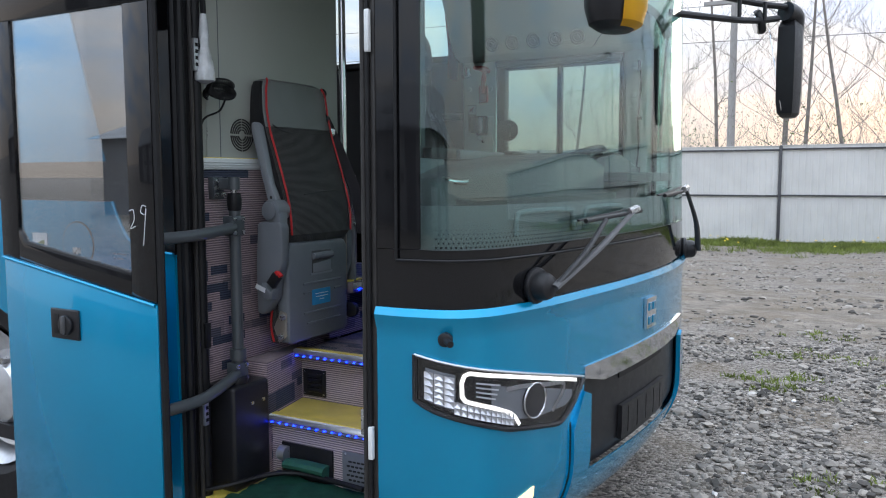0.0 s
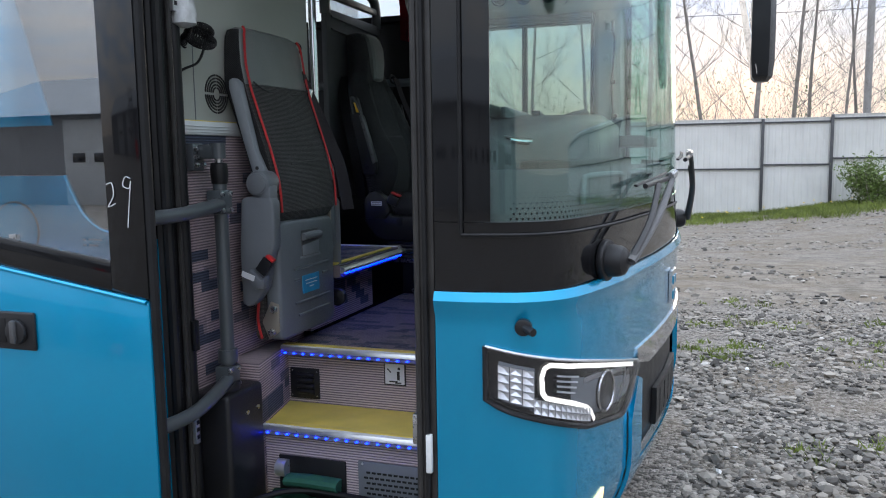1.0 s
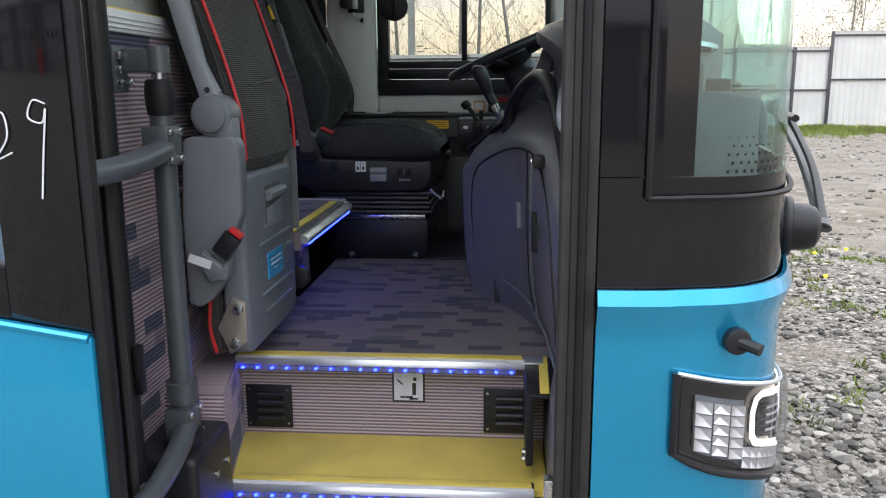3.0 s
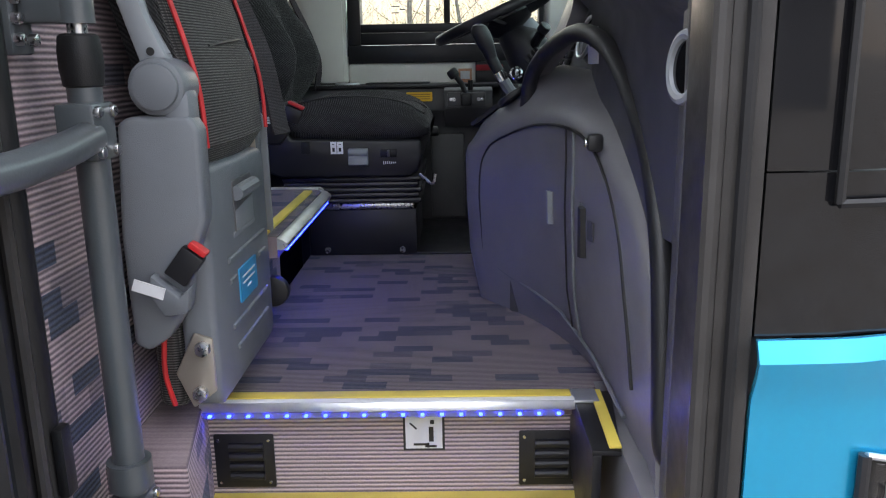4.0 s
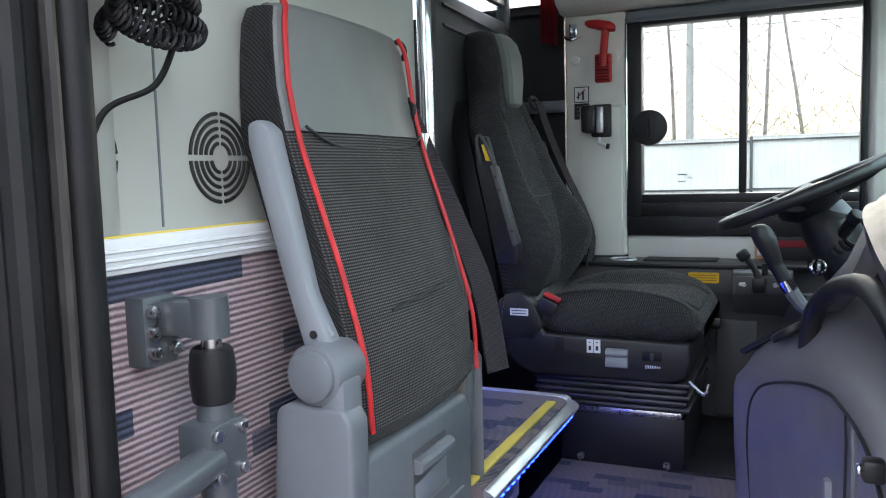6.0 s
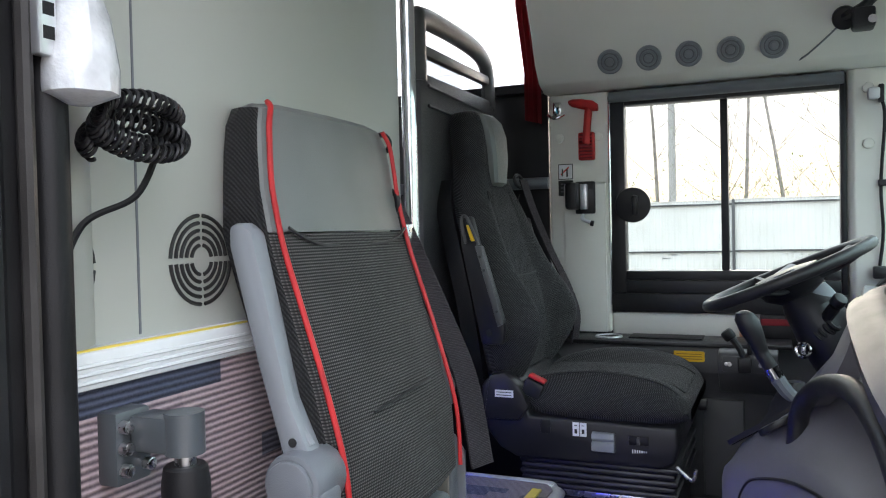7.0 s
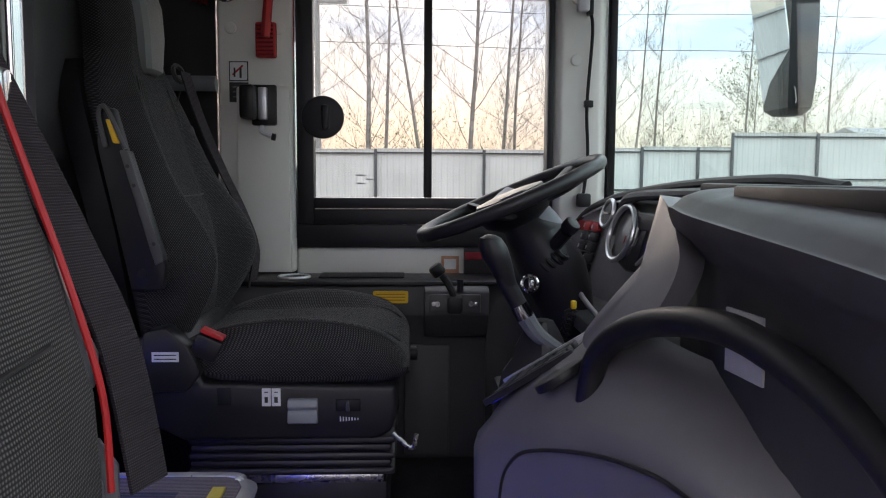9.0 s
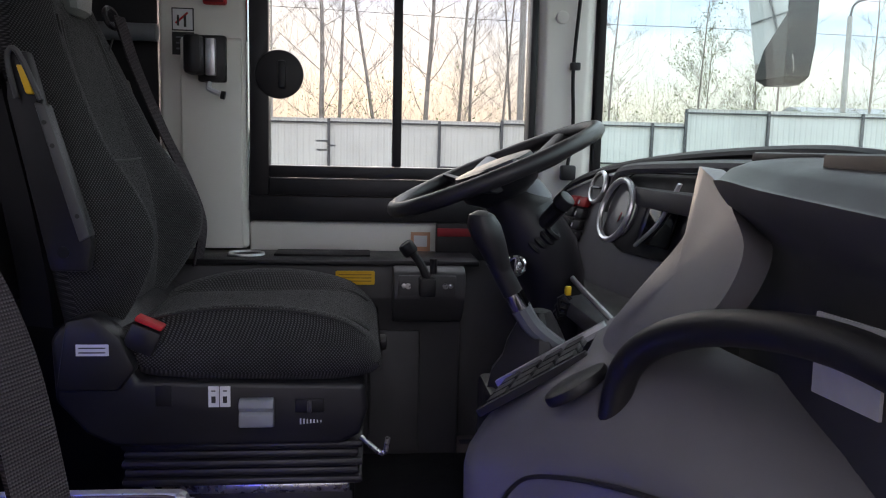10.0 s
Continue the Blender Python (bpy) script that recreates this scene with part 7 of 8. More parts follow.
part("collar", tube([(-1.505, 3.468, 1.310), (-1.492, 3.468, 1.286)], 0.0170, 14), CHROME, gl_)
part("shaft", tube([(-1.493, 3.468, 1.288), (-1.470, 3.468, 1.255), (-1.435, 3.468, 1.228), (-1.395, 3.466, 1.205)], 0.017, 10, r_end=0.012), GREY_PLASTIC, gl_)
part("gaiter", loft([[(-1.455 + r * math.cos(k * math.tau / 18) * (1 + 0.12 * math.sin(k * 5)), 3.50 + r * math.sin(k * math.tau / 18) * (1 + 0.12 * math.sin(k * 5)), z) for k in range(18)] for r, z in ((0.075, 1.14), (0.068, 1.175), (0.052, 1.20), (0.046, 1.225), (0.032, 1.255), (0.02, 1.275))]), BLACK_LEATHER, gl_)
part("mount", box((-1.54, 3.43, FL), (-1.38, 3.58, 1.15), 0.01), BLACK_PLASTIC, gl_)
kc = thing("key_cord", "yellow and black coiled cord under the cluster", "cord")
part("coil", tube([(-1.36 + 0.012 * math.cos(k * 1.3), 3.70 + 0.008 * k * 0.3, 1.255 - k * 0.0028 + 0.012 * math.sin(k * 1.3)) for k in range(34)], 0.004, 5, 1), RUBBER, kc)
part("tag", box((-1.360, 3.695, 1.262), (-1.348, 3.707, 1.280), 0.003), YELLOW, kc)

# ---- curved grab rail beside the steps ----
gr = thing("grab_rail", "black curved grab rail round the stairwell console", "grab rail")
RP = [(-1.460, 3.092, 1.235), (-1.453, 3.075, 1.30), (-1.434, 3.02, 1.346), (-1.408, 2.92, 1.379), (-1.384, 2.78, 1.392), (-1.362, 2.62, 1.358), (-1.348, 2.47, 1.272), (-1.340, 2.38, 1.185), (-1.338, 2.315, 1.075), (-1.340, 2.275, 0.955), (-1.342, 2.248, 0.84), (-1.335, 2.24, 0.80), (-1.31, 2.24, 0.785)]
part("tube", tube(RP, 0.0175, 16, 8), BLACK_PLASTIC, gr)
part("stay", tube([(-1.348, 2.36, 1.14), (-1.29, 2.33, 1.14)], 0.016, 12), BLACK_PLASTIC, gr)
# small flap with yellow strip at the step's end
fb = thing("step_end_flap", "black flap with yellow strip at the step end", "flap")
part("flap", prism([(2.365, 0.735), (2.61, 0.745), (2.61, 0.60), (2.50, 0.55), (2.38, 0.575)], 0, -1.418, -1.402, 0.004), BLACK_PLASTIC, fb)
part("top_plate", prism([(-1.418, 2.37), (-1.372, 2.365), (-1.345, 2.60), (-1.418, 2.61)], 2, 0.733, 0.742, 0.002), BLACK_PLASTIC, fb)
part("yellow_strip", prism([(-1.390, 2.375), (-1.370, 2.375), (-1.365, 2.60), (-1.385, 2.60)], 2, 0.742, 0.746, 0.001), YELLOW_VINYL, fb)
part("corner_plate", box((-1.42, 2.545, 0.742), (-1.375, 2.60, 0.748), 0.002), ALU, fb)
for y, z in ((2.40, 0.60), (2.42, 0.575)):
    part("bolt", disc((-1.42, y, z), (1, 0, 0), 0.007, 0.01, 8), STEEL, fb)

# ---- door posts, seals, and the open door ----
fp = thing("door_post_front", "black front door post with grey rubber seal", "post", kind="structure")
part("post", prism([(-1.374, 2.00), (-1.327, 1.992), (-1.327, 2.06), (-1.335, 2.12), (-1.372, 2.12), (-1.372, 2.05)], 2, 0.28, 2.75, 0.004), SEAL, fp)
part("seal", tube([(-1.374, 2.004, 0.28), (-1.374, 2.004, 2.75)], 0.0105, 10), SEAL, fp)
part("seal_rib", tube([(-1.350, 1.988, 0.28), (-1.350, 1.988, 2.75)], 0.007, 8), RUBBER, fp)
part("inner_lining", prism([(-1.372, 2.12), (-1.335, 2.12), (-1.300, 2.24), (-1.330, 2.24), (-1.362, 2.18)], 2, 0.55, 2.60, 0.004), PLASTIC, fp)
part("inner_panel", prism([(-1.335, 2.20), (-1.275, 2.30), (-1.265, 2.30), (-1.26, 2.05), (-1.33, 2.06)], 2, 0.45, 1.50, 0.004), PLASTIC2, fp)
part("hinge_tab", box((-1.398, 2.005, 0.66), (-1.380, 2.03, 0.74), 0.003), STEEL, fp)
part("striker", box((-1.352, 1.975, 0.60), (-1.336, 1.99, 0.70), 0.003), WHITE_TRIM, fp)
part("striker", box((-1.352, 1.975, 1.80), (-1.336, 1.99, 1.92), 0.003), WHITE_TRIM, fp)
rp = thing("door_post_rear", "black rear door post with thick rubber seals", "post", kind="structure")
part("post", prism([(-2.235, 2.016), (-2.145, 1.995), (-2.125, 2.02), (-2.125, 2.075), (-2.16, 2.10), (-2.235, 2.10)], 2, 0.28, 2.75, 0.004), RUBBER, rp)
part("seal", tube([(-2.128, 2.02, 0.28), (-2.128, 2.02, 2.75)], 0.016, 10), RUBBER, rp)
part("seal", tube([(-2.130, 2.09, 0.28), (-2.130, 2.09, 2.75)], 0.020, 12), RUBBER, rp)
part("seal_rib", tube([(-2.116, 2.055, 0.28), (-2.116, 2.055, 2.75)], 0.008, 8), SEAL, rp)
for z in (0.62, 1.86):
    h = part("latch_strip", box((-2.112, 2.058, z - 0.055), (-2.098, 2.078, z + 0.055), 0.003), ALU, rp)
    for k in range(4):
        part("slot", box((-2.099, 2.062, z - 0.04 + k * 0.022), (-2.097, 2.074, z - 0.028 + k * 0.022)), RUBBER, h)
part("keeper", box((-2.112, 2.075, 0.84), (-2.098, 2.10, 0.93), 0.004), RUBBER, rp)
part("sill_bar", tube([(-2.20, 2.0, 0.30), (-2.05, 2.0, 0.305)], 0.010, 8), STEEL, rp)

door = thing("door_1", "open blue entrance door with black glass upper half", "door", kind="structure")
DX0, DX1, DY = -2.795, -2.018, 1.80
part("lower_panel", prism([(DX0 + 0.01, 0.26), (DX1, 0.26), (DX1, 1.043), (DX0 + 0.01, 1.163)], 1, DY - 0.012, DY + 0.022, 0.008), BLUE, door)
part("belt_lip", tube([(DX0 + 0.01, DY - 0.012, 1.160), (DX1 - 0.004, DY - 0.012, 1.040)], 0.007, 8), BLUE, door)
part("glass_border", box((DX0, DY - 0.008, 1.98), (DX1, DY + 0.012, 2.62), 0.004), BLACK_GLOSS, door)
part("glass_border", prism([(DX0, 1.168), (-2.70, 1.154), (-2.70, 1.98), (DX0, 1.98)], 1, DY - 0.008, DY + 0.012, 0.002), BLACK_GLOSS, door)
part("glass_border", prism([(-2.131, 1.064), (DX1, 1.048), (DX1, 1.98), (-2.131, 1.98)], 1, DY - 0.008, DY + 0.012, 0.002), BLACK_GLOSS, door)
part("glass_border", prism([(-2.70, 1.154), (-2.131, 1.064), (-2.131, 1.141), (-2.665, 1.222), (-2.70, 1.26)], 1, DY - 0.008, DY + 0.012, 0.002), BLACK_GLOSS, door)
p = part("pane", prism([(-2.70, 1.26), (-2.665, 1.222), (-2.131, 1.141), (-2.131, 1.98), (-2.70, 1.98)], 1, DY, DY + 0.004), GLASS_DOOR, door)
p.visible_shadow = False
part("edge_seal", tube([(DX1 + 0.006, DY + 0.006, 0.26), (DX1 + 0.006, DY + 0.006, 2.62)], 0.013, 8), RUBBER, door)
dh = part("handle_plate", box((-2.527, DY - 0.022, 0.894), (-2.384, DY - 0.010, 0.998), 0.014, 3), BLACK_PLASTIC, door, "black recessed door handle")
part("recess", box((-2.510, DY - 0.0235, 0.912), (-2.482, DY - 0.0215, 0.980), 0.001), RUBBER, dh)
part("turn_knob", disc((-2.440, DY - 0.028, 0.945), (0, 1, 0), 0.034, 0.014, 28, 0.005), BLACK_PLASTIC, dh)
part("knob_grip", box((-2.449, DY - 0.045, 0.915), (-2.431, DY - 0.030, 0.978), 0.006), PLASTIC, dh)
sc_ = part("chalk_mark", tube([(-2.125, DY - 0.011, 1.338), (-2.108, DY - 0.011, 1.340), (-2.105, DY - 0.011, 1.310), (-2.122, DY - 0.011, 1.282), (-2.100, DY - 0.011, 1.290)], 0.0012, 6, 6), LABEL, door, "white hand-drawn marks on the glass")
part("chalk_mark", tube([(-2.050, DY - 0.011, 1.352), (-2.066, DY - 0.011, 1.356), (-2.074, DY - 0.011, 1.335), (-2.056, DY - 0.011, 1.328), (-2.050, DY - 0.011, 1.345), (-2.058, DY - 0.011, 1.29), (-2.066, DY - 0.011, 1.23)], 0.0012, 6, 6), LABEL, door)

for x, z, w in ((-2.214, 1.196, 0.012), (-2.180, 1.196, 0.044), (-2.213, 1.181, 0.012), (-2.186, 1.181, 0.030)):
    part("glass_print", plate((x, DY - 0.0015, z), (1, 0, 0), (0, 0, 1), w, 0.005, 0.001), GREY_PLASTIC, door)
part("rubber_edge", box((-1.120, 4.372, 1.30), (-1.098, 4.41, 2.14), 0.004), RUBBER, db)

# ---- mirrors ----
mr = thing("mirror_far", "black outside mirror hanging from a bracket arm", "mirror", "outside mirrors")
part("housing", loft([[(-0.47 + x * s, 4.60 + y * s, z) for x, y in ((-0.055, -0.10), (0.03, -0.11), (0.06, -0.05), (0.06, 0.05), (0.03, 0.11), (-0.055, 0.10))] for z, s in ((1.745, 0.55), (1.765, 0.85), (1.85, 0.98), (2.05, 1.0), (2.20, 0.95), (2.235, 0.7))]), BLACK_PLASTIC, mr)
part("mirror_glass", plate((-0.540, 4.595, 1.985), (0.12, -1, 0), (-0.17, 0, 1), 0.185, 0.43, 0.004, r=0.02), MIRROR, mr)
part("elbow", tube([(-0.46, 4.59, 2.17), (-0.455, 4.57, 2.255), (-0.49, 4.50, 2.275)], 0.048, 12, 6), BLACK_PLASTIC, mr)
part("arm", tube([(-0.49, 4.50, 2.295), (-0.66, 4.30, 2.305), (-1.0, 3.80, 2.34)], 0.016, 10), BLACK_PLASTIC, mr)
part("arm", tube([(-0.52, 4.46, 2.235), (-0.66, 4.26, 2.205), (-1.0, 3.76, 2.20)], 0.016, 10), BLACK_PLASTIC, mr)
for t in (0.3, 0.62):
    part("strut", tube([(-0.48 - 0.3 * t, 4.5 - 0.5 * t, 2.30), (-0.48 - 0.3 * t, 4.5 - 0.5 * t, 2.21)], 0.010, 8), BLACK_PLASTIC, mr)
part("round_mirror", disc((-0.60, 4.40, 2.215), (-1, -0.3, -0.3), 0.062, 0.035, 28, 0.012), BLACK_PLASTIC, mr)
part("round_glass", disc((-0.623, 4.393, 2.209), (-1, -0.3, -0.3), 0.054, 0.006, 28), MIRROR, mr)
m2 = thing("mirror_near", "black and yellow outside mirror hanging over the windscreen", "mirror", "outside mirrors")
own = loft([[(-0.655 + x * s, 2.09 + y * s, z) for x, y in [(0.075 * math.cos(a), 0.105 * math.sin(a)) for a in [k * math.tau / 20 for k in range(20)]]] for z, s in ((1.815, 0.55), (1.830, 0.85), (1.87, 1.0), (2.05, 1.05), (2.25, 1.0), (2.29, 0.6))])
part("housing", own, BLACK_PLASTIC, m2)
own = loft([[(-0.655 + x * s, 2.09 + y * s, z) for x, y in [(0.077 * math.cos(a), 0.108 * math.sin(a)) for a in [-0.9 + k * 1.9 / 14 for k in range(15)]]] for z, s in ((1.818, 0.62), (1.831, 0.88), (1.87, 1.02), (2.05, 1.07), (2.2, 1.04))], closed=False, caps=False)
bmesh.ops.solidify(own, geom=own.faces[:], thickness=0.004)
part("yellow_cover", own, YELLOW, m2, "yellow corner cover")
part("arm", tube([(-0.66, 2.09, 2.27), (-0.70, 2.15, 2.5), (-0.95, 2.35, 2.68)], 0.03, 10), BLACK_PLASTIC, m2)


# ---- outdoors: hangar behind, trees, bushes, grass, stones ----
hg = thing("hangar", "long grey metal hangar with sliding doors across the yard", "building")
part("wall", box((-26, -17.3, -0.1), (9, -17.0, 2.9)), HANGAR, hg)
part("roof", prism([(-17.2, 2.9), (-16.6, 2.85), (-22, 4.6), (-31, 2.85), (-31, 2.9)], 0, -26.4, 9.4), HANGAR_ROOF, hg)
part("end_wall", box((8.8, -31, -0.1), (9, -17.3, 2.9)), HANGAR, hg)
DOOR_GREY = mat("light_grey_hangar_door", (0.30, 0.31, 0.32), 0.6, 0, 0.1, 1)
for k, x in enumerate((-20.5, -14.5, -8.5, -2.5, 3.0)):
    d = part("hangar_door", box((x, -17.02, 0), (x + 3.8, -16.94, 2.7), 0.02), DOOR_GREY, hg)
    for j in range(4):
        part("door_window", box((x + 0.35 + j * 0.85, -16.95, 1.35), (x + 0.85 + j * 0.85, -16.92, 1.65), 0.02), BLACK_GLOSS, d)
sf = thing("scaffold_tower", "thin steel scaffold tower against the hangar", "scaffold")
for x in (-12.0, -10.4):
    for y in (-16.6, -15.5):
        part("upright", tube([(x, y, 0), (x, y, 4.2)], 0.03, 6), POST, sf)
for k in range(5):
    z = 0.3 + k * 0.9
    for y in (-16.6, -15.5):
        part("ledger", tube([(-12.0, y, z), (-10.4, y, z)], 0.025, 6), POST, sf)
        if k < 4:
            part("brace", tube([(-12.0 if k % 2 else -10.4, y, z), (-10.4 if k % 2 else -12.0, y, z + 0.9)], 0.02, 6), POST, sf)
part("platform", box((-12.0, -16.6, 3.3), (-10.4, -15.5, 3.36)), POST, sf)
rb = tagged(part("red_bin", box((-9.9, -16.0, 0), (-9.0, -15.3, 1.0), 0.04), RED), "red bin standing by the hangar", "bin")


def limb(V, F, a, b, ra, rb_, seg=4):
    """A tapered stick added to plain lists."""
    d = b - a
    if d.length < 1e-4:
        return
    d.normalize()
    u = d.cross(Vector((0.3, 0.9, 0.2))).normalized()
    v = d.cross(u)
    n = len(V)
    for p, r in ((a, ra), (b, rb_)):
        for k in range(seg):
            t = k * math.tau / seg
            V.append(tuple(p + (u * math.cos(t) + v * math.sin(t)) * r))
    for k in range(seg):
        F.append((n + k, n + (k + 1) % seg, n + seg + (k + 1) % seg, n + seg + k))


def grow(V, F, tips, rng, a, d, length, r, depth):
    """A branch that bends upwards and forks."""
    n = 4
    p = a.copy()
    for i in range(n):
        d = (d + Vector((rng.uniform(-0.16, 0.16), rng.uniform(-0.16, 0.16), rng.uniform(0.0, 0.13)))).normalized()
        q = p + d * length / n
        limb(V, F, p, q, r * (1 - i / n * 0.75), r * (1 - (i + 1) / n * 0.75), 4 if depth > 1 else 3)
        if depth > 0:
            for _ in range(2 if depth > 1 else rng.choice((1, 2))):
                s = Vector((rng.uniform(-1, 1), rng.uniform(-1, 1), rng.uniform(0.0, 0.7))).normalized()
                grow(V, F, tips, rng, q, (d * 0.9 + s * 0.75).normalized(), length * rng.uniform(0.38, 0.6), max(0.0040, r * 0.40), depth - 1)
        p = q
        tips.append(p.copy())


def mesh_of(name, V, F, material, parent=None, label=""):
    me = bpy.data.meshes.new(name)
    me.from_pydata(V, [], F)
    me.materials.append(material)
    ob = new(name, me)
    ob.parent = parent
    if label:
        ob["label"] = label
    return ob


def leaves(tips, rng, n, size, spread):
    V, F = [], []
    for _ in range(n):
        c = rng.choice(tips) + Vector((rng.gauss(0, spread), rng.gauss(0, spread), rng.gauss(0, spread)))
        u = Vector((rng.gauss(0, 1), rng.gauss(0, 1), rng.gauss(0, 1))).normalized()
        w = u.cross(Vector((rng.gauss(0, 1), rng.gauss(0, 1), rng.gauss(0, 1)))).normalized()
        s = size * rng.uniform(0.5, 1.3)
        k = len(V)
        V += [tuple(c - u * s), tuple(c + w * s * 0.45), tuple(c + u * s), tuple(c - w * s * 0.45)]
        F.append((k, k + 1, k + 2, k + 3))
    return V, F


def far(x, y):
    """Carries a plan spot beyond the fence out along the line of sight from the cab."""
    return -1.73 + (x + 1.73) * 1.61, 2.16 + (y - 2.16) * 1.61


def tree(x, y, high, r, seed, leafy=0, lean=0.0):
    rng = random.Random(seed)
    x, y = far(x, y)
    high, r = high * 1.5, r * 1.45
    t = thing("tree", "slender birch with green spring leaves" if leafy > 250 else "tall slender bare birch behind the fence", "tree", "trees behind the fence")
    t.location = (x, y, -0.5)
    V, F, tips = [], [], []
    TV, TF = [], []
    p, d = Vector((0, 0, -0.2)), Vector((lean, 0, 1)).normalized()
    n = 13
    for i in range(n):
        d = (d + Vector((rng.uniform(-0.035, 0.035), rng.uniform(-0.035, 0.035), 0.02))).normalized()
        q = p + d * high / n
        limb(TV, TF, p, q, 0.72 * r * (1 - i / n * 0.85), 0.72 * r * (1 - (i + 1) / n * 0.85), 7)
        if i > 1:
            for _ in range(rng.choice((2, 2, 3))):
                a = rng.uniform(0, math.tau)
                s = Vector((math.cos(a), math.sin(a), rng.uniform(0.35, 1.0))).normalized()
                grow(V, F, tips, rng, p.lerp(q, rng.random()), s, (high - p.z) * rng.uniform(0.16, 0.30) + 0.35, max(0.007, r * 0.13 * (1 - i / n * 0.6)), 2 if rng.random() < 0.7 else 1)
        p = q
    mesh_of("trunk", TV, TF, BARK, t)
    mesh_of("branchwork", V, F, BARK, t)
    if leafy:
        LV, LF = leaves([q for q in tips if q.z > 1.2], rng, leafy * 2, 0.05, 0.16)
        mesh_of("crown", LV, LF, LEAF, t)


TREES = [(-2.78, 23, 11, 0.13, 0, 0), (-2.45, 23.6, 10, 0.10, 0, 0.02), (-1.2, 23, 9, 0.10, 0, -0.10), (0.67, 23, 10, 0.10, 30, 0), (1.92, 23.5, 9, 0.07, 0, 0), (3.4, 22.5, 9, 0.09, 20, 0.03), (2.5, 24.5, 9, 0.08, 0, -0.05), (4.4, 24, 8, 0.07, 20, 0.06), (7.0, 22.5, 6.2, 0.07, 700, 0), (7.5, 23.2, 5.0, 0.05, 500, 0.03), (8.55, 23, 4.0, 0.04, 350, 0), (4.7, 22.4, 3.4, 0.04, 120, 0),
         (-0.18, 22.5, 11, 0.12, 30, 0), (1.34, 25, 10, 0.09, 20, 0), (-4.6, 24, 10, 0.10, 0, 0), (-6.5, 25, 10, 0.11, 0, 0.03), (5.6, 26, 9, 0.08, 0, 0), (9.8, 25, 7, 0.07, 260, 0), (11.5, 27, 8, 0.08, 40, 0), (-8.6, 23.5, 9, 0.09, 20, 0), (14.0, 26, 8, 0.09, 40, 0)]
for k, (x, y, h, r, lf, ln) in enumerate(TREES):
    tree(x, y, h, r, 100 + k, lf, ln)
# thicket along the far side of the fence
rng = random.Random(5)
V, F, tips = [], [], []
for k in range(190):
    x, y = rng.uniform(-26, 36), rng.uniform(29.5, 44)
    h = rng.uniform(2.2, 4.6)
    for _ in range(4):
        grow(V, F, tips, rng, Vector((x, y, -0.5)), Vector((rng.uniform(-0.4, 0.4), rng.uniform(-0.4, 0.4), 1)).normalized(), h * rng.uniform(0.7, 1.0), 0.013, 1)
th = tagged(mesh_of("thicket", V, F, BARK), "low bare thicket with first leaves behind the fence", "thicket", kind="stuff")
LV, LF = leaves([q for q in tips if q.z > 1.0], rng, 16000, 0.05, 0.22)
tagged(mesh_of("thicket_leaves", LV, LF, LEAF), "sparse young leaves of the thicket", "leaves", kind="stuff")
# bush before the fence
bu = thing("bush", "leafy green bush before the fence", "bush")
V, F, tips = [], [], []
rng = random.Random(9)
for k in range(30):
    grow(V, F, tips, rng, Vector((4.0 + rng.uniform(-0.5, 0.5), 26.6 + rng.uniform(-0.3, 0.3), ground_z(4.0, 26.6) - 0.05)), Vector((rng.uniform(-0.95, 0.95), rng.uniform(-0.5, 0.5), 0.7)).normalized(), rng.uniform(0.7, 1.25), 0.014, 1)
mesh_of("stem_cluster", V, F, BARK, bu)
LV, LF = leaves(tips, rng, 4600, 0.055, 0.11)
mesh_of("foliage", LV, LF, LEAF, bu)
# grass verge, tufts and dandelions
rng = random.Random(3)
V, F = [], []
BV, BF = [], []


def tuft(x, y, n, h, spread):
    z = ground_z(x, y)
    for _ in range(n):
        a = Vector((x + rng.gauss(0, spread), y + rng.gauss(0, spread), z - 0.005))
        d = Vector((rng.gauss(0, 0.4), rng.gauss(0, 0.4), 1)).normalized()
        u = Vector((rng.gauss(0, 1), rng.gauss(0, 1), 0)).normalized() * (0.006 if h < 0.1 else 0.010)
        hh = h * rng.uniform(0.5, 1.2)
        k = len(V)
        V.extend([tuple(a - u), tuple(a + u), tuple(a + d * hh * 0.6 + u * 0.7), tuple(a + d * hh + Vector((d.x, d.y, -0.1)) * hh * 0.3)])
        F.append((k, k + 1, k + 2, k + 3))


for _ in range(7500):
    gx, gy = rng.uniform(-14, 26), FENCE_Y - abs(rng.gauss(0.1, 1.6))
    thick_ = noise.noise(Vector((gx * 0.6, gy * 0.9, 7)))
    if thick_ > -0.12:
        tuft(gx, gy, 12, 0.14 + 0.20 * max(0, thick_ + 0.2), 0.13)
for cx, cy in [(rng.uniform(-1.0, 7), rng.uniform(4.0, 8.6)) for _ in range(46)]:
    if cx < -0.6 and cy < 4.8:
        continue
    for _ in range(rng.randint(3, 9)):
        tuft(cx + rng.gauss(0, 0.16), cy + rng.gauss(0, 0.10), 22, 0.045, 0.035)
for _ in range(80):
    x, y = rng.uniform(-8, 18), FENCE_Y - abs(rng.gauss(0.2, 1.4))
    z = ground_z(x, y) + rng.uniform(0.14, 0.30)
    k = len(BV)
    BV += [(x + 0.036 * math.cos(j * math.tau / 6), y + 0.036 * math.sin(j * math.tau / 6) * 0.6, z + 0.012 * math.sin(j * math.tau / 6)) for j in range(6)]
    BF.append(tuple(range(k, k + 6)))
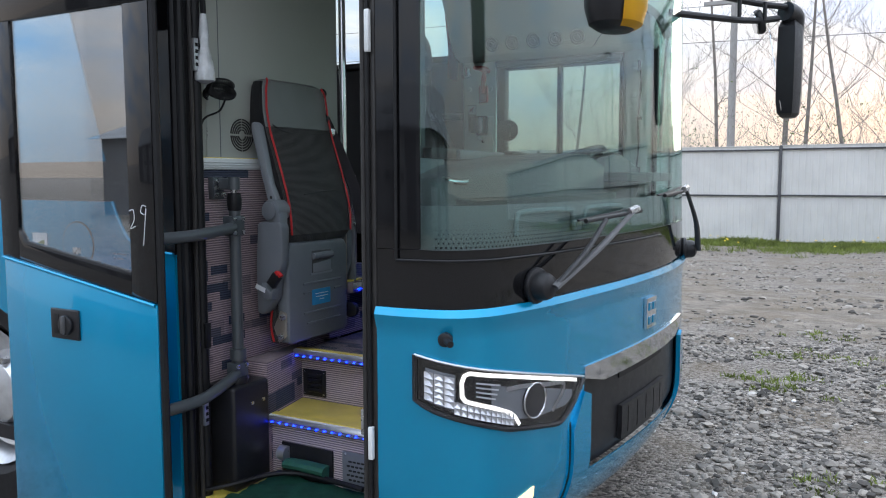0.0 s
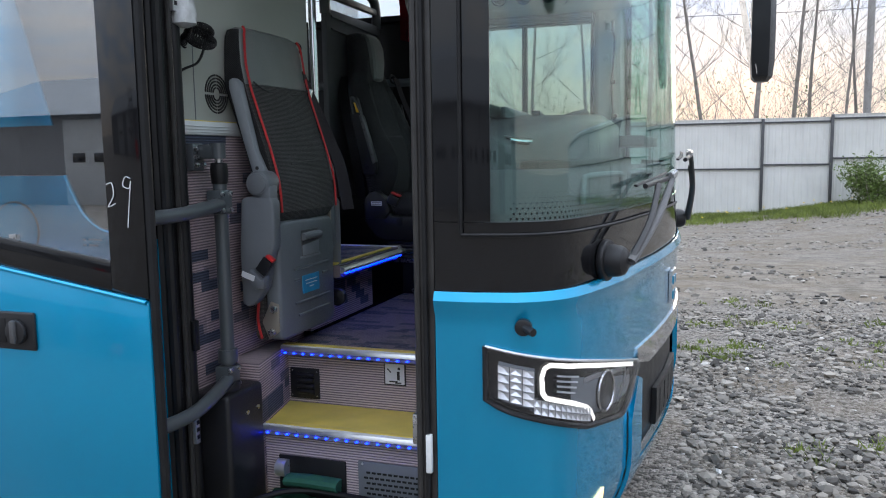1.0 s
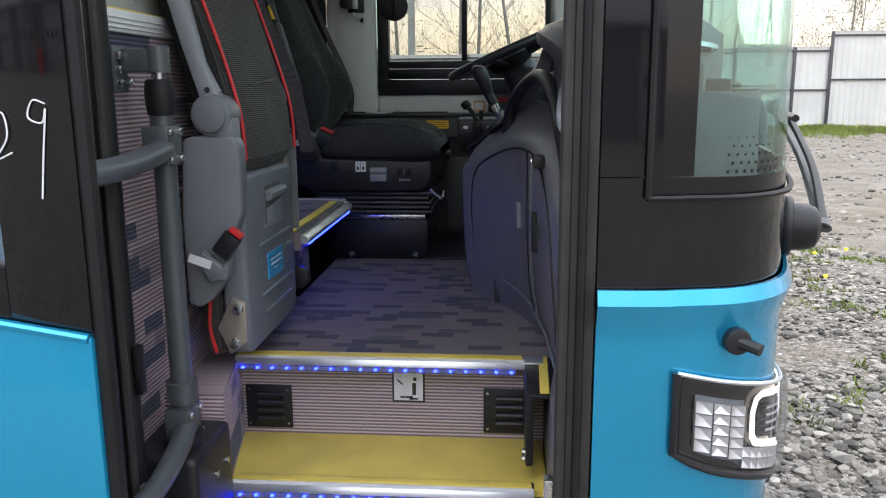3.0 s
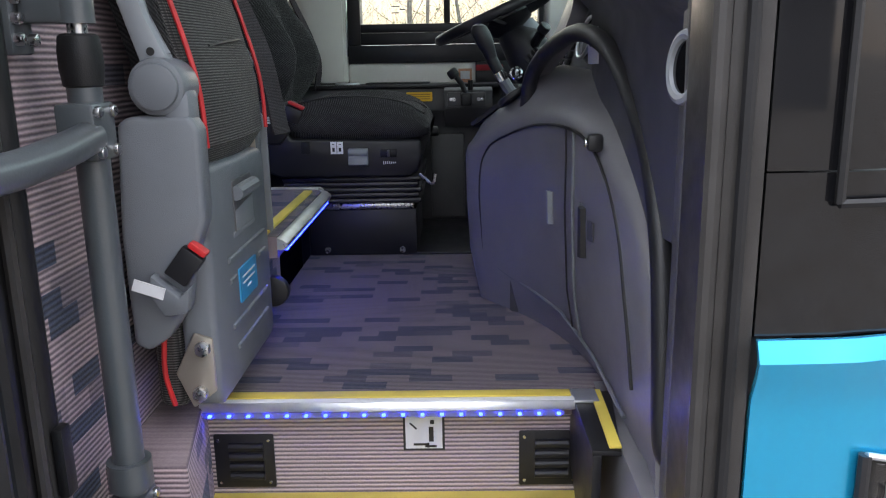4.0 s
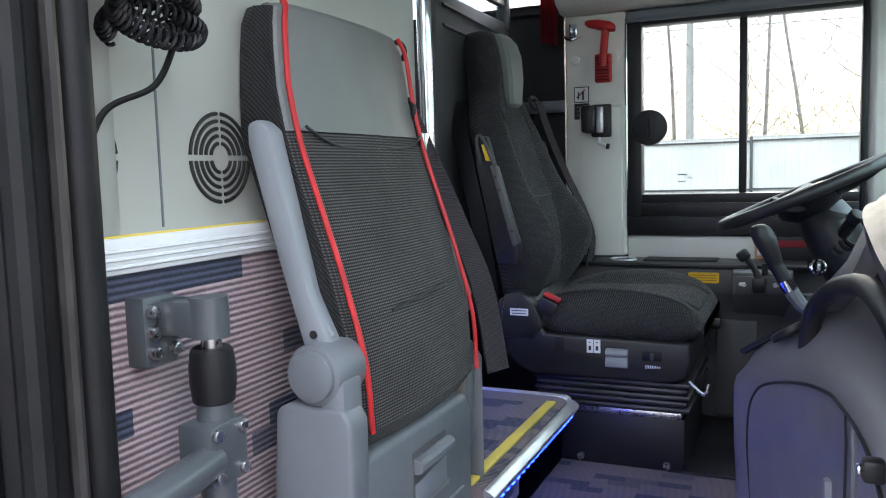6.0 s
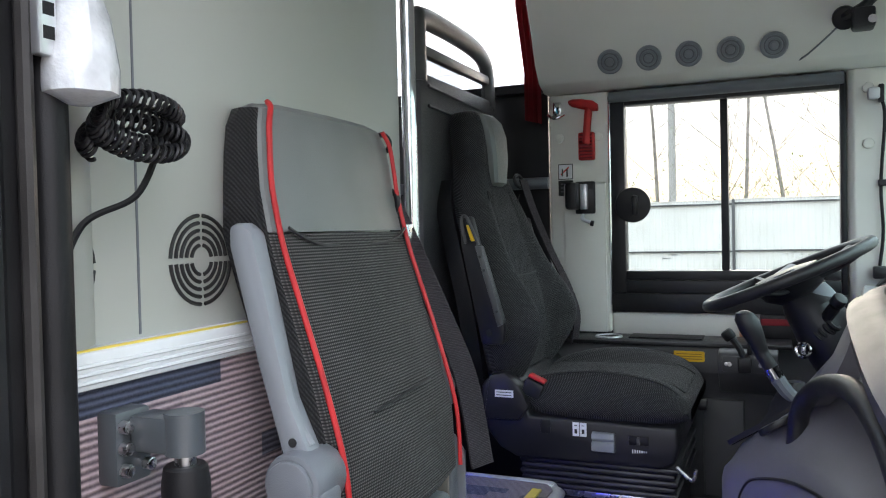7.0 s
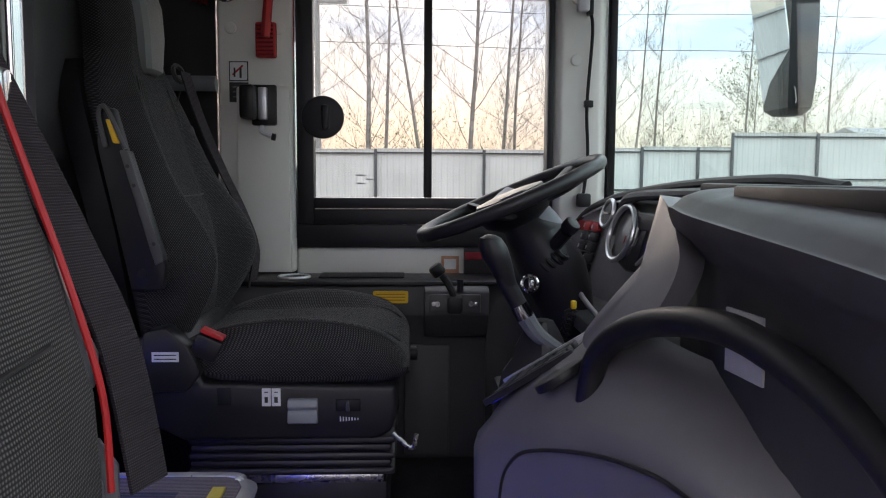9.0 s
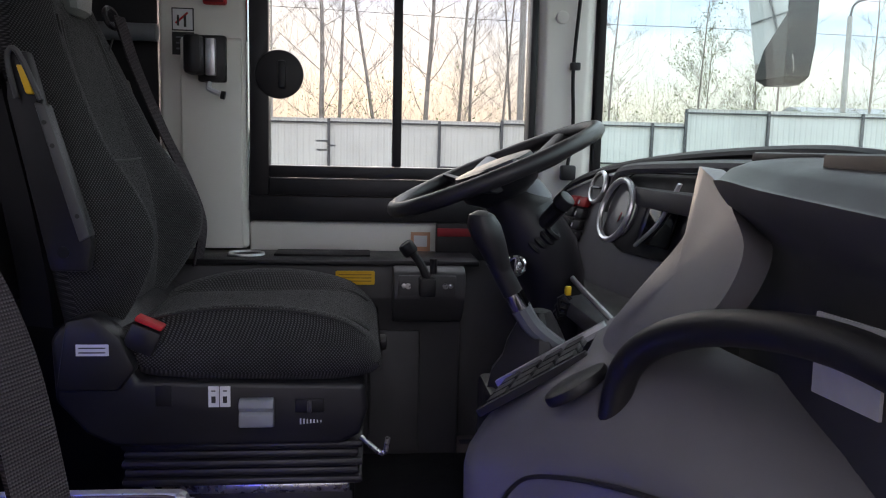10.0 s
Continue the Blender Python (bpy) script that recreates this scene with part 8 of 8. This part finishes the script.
for _ in range(14):
    x, y = rng.uniform(0.2, 6), rng.uniform(5.5, 8.5)
    z = ground_z(x, y) + 0.05
    k = len(BV)
    BV += [(x + 0.02 * math.cos(j * math.tau / 6), y + 0.02 * math.sin(j * math.tau / 6) * 0.6, z + 0.012 * math.sin(j * math.tau / 6)) for j in range(6)]
    BF.append(tuple(range(k, k + 6)))
tagged(mesh_of("grass", V, F, GRASS), "green grass verge and tufts in the gravel", "grass", kind="stuff")
tagged(mesh_of("dandelions", BV, BF, BLOOM), "yellow dandelion heads in the verge", "flowers", kind="stuff")


# loose stones
def stone_material():
    m = mat("loose_stone", (0.3, 0.28, 0.26), 0.8, 0, 0.2, 30, 0.3, 120)
    n, l = m.node_tree.nodes, m.node_tree.links
    g = n.new("ShaderNodeNewGeometry")
    rp = n.new("ShaderNodeValToRGB")
    for i, (p, c) in enumerate(((0.0, (0.042, 0.038, 0.034)), (0.4, (0.120, 0.106, 0.090)), (0.65, (0.20, 0.178, 0.150)), (0.82, (0.22, 0.138, 0.092)), (1.0, (0.37, 0.335, 0.29)))):
        el = rp.color_ramp.elements[0] if i == 0 else rp.color_ramp.elements[1] if i == 4 else rp.color_ramp.elements.new(p)
        el.position, el.color = p, (*c, 1)
    l.new(g.outputs["Random Per Island"], rp.inputs["Fac"])
    l.new(rp.outputs["Color"], n["Principled BSDF"].inputs["Base Color"])
    return m


ico = bmesh.new()
bmesh.ops.create_icosphere(ico, subdivisions=1, radius=1)
IV = np.array([v.co[:] for v in ico.verts])
IF = np.array([[v.index for v in f.verts] for f in ico.faces])
ico.free()
nr = np.random.RandomState(4)
VS, FS = [], []
cnt = 0
for k in range(34000):
    y = 2.0 + 7.0 * nr.rand() ** 1.25
    x = -1.6 + 8.5 * nr.rand()
    if (x < -0.80 and 1.9 < y < 4.55) or (y > 7.6 and nr.rand() < 0.75):
        continue
    if noise.noise(Vector((x * 0.9, y * 0.9, 2))) < -0.16:
        continue
    s = (0.010 + 0.018 * nr.rand() ** 2) * (1.5 if nr.rand() < 0.08 else 1)
    v = IV * (1 + 0.25 * nr.randn(len(IV), 1)) * s * np.array([1.0, 0.8 + 0.3 * nr.rand(), 0.6])
    a = nr.rand() * 6.28
    c, d = math.cos(a), math.sin(a)
    v = np.stack([v[:, 0] * c - v[:, 1] * d + x, v[:, 0] * d + v[:, 1] * c + y, v[:, 2] + ground_z(x, y) + s * 0.25], 1)
    VS.append(v)
    FS.append(IF + cnt)
    cnt += len(IV)
# clods and coarse stones on the earth track
for k in range(13000):
    y = 7.4 + 17.0 * nr.rand() ** 1.3
    x = -5.0 + 22.0 * nr.rand()
    if noise.noise(Vector((x * 0.35, y * 1.1, 11))) < -0.02 or (x < -0.80 and y < 4.55):
        continue
    s = 0.014 + 0.040 * nr.rand() ** 3
    v = IV * (1 + 0.25 * nr.randn(len(IV), 1)) * s * np.array([1.0, 0.8 + 0.3 * nr.rand(), 0.55])
    v = v + np.array([x, y, ground_z(x, y) + s * 0.15])
    VS.append(v)
    FS.append(IF + cnt)
    cnt += len(IV)
tagged(mesh_of("loose_stones", np.concatenate(VS).tolist(), np.concatenate(FS).tolist(), stone_material()), "loose grey and reddish crushed stones", "stones", kind="stuff")

# poles, wires and far roof
CONC = mat("concrete_pole", (0.36, 0.35, 0.34), 0.8, 0, 0.1, 3)
up = thing("utility_pole", "grey concrete utility pole behind the fence", "pole", "utility poles")
part("shaft", tube([(-5.56, 35.7, -0.6), (-5.56, 35.7, 9.4)], 0.18, 10, r_end=0.13), CONC, up)
part("crossarm", box((-6.8, 35.62, 8.6), (-4.3, 35.78, 8.76)), CONC, up)
u2 = thing("utility_pole", "grey concrete utility pole behind the fence", "pole", "utility poles")
part("shaft", tube([(5.16, 37.3, -0.6), (5.16, 37.3, 10.5)], 0.16, 10, r_end=0.13), CONC, u2)
sl = thing("street_lamp", "grey street lamp with a bent arm beyond the fence", "street lamp")
part("shaft", tube([(19.25, 35.7, -0.6), (19.2, 35.7, 7.6)], 0.14, 10, r_end=0.11), CONC, sl)
part("arm", tube([(19.2, 35.7, 7.5), (19.35, 35.7, 8.1), (19.9, 35.6, 8.35), (20.6, 35.4, 8.35)], 0.05, 8), POST, sl)
for z in (7.1, 8.6):
    tagged(part("overhead_wire", tube([(-62, 36.2, z + 1.4), (-5.5, 35.9, z), (5.16, 37.3, z), (19.2, 35.7, z - 0.3), (74, 47, z + 0.6)], 0.013, 4, 6), POST), "thin overhead wire between the poles", "wire", "overhead wires")
fr = thing("far_building", "low grey building with a pale roof far off", "building")
part("wall", box((60, 97, -1), (130, 128, 4.6)), HANGAR_ROOF, fr)
part("roof", prism([(97, 4.6), (112, 8.6), (128, 4.6)], 0, 59, 131), HANGAR_ROOF, fr)
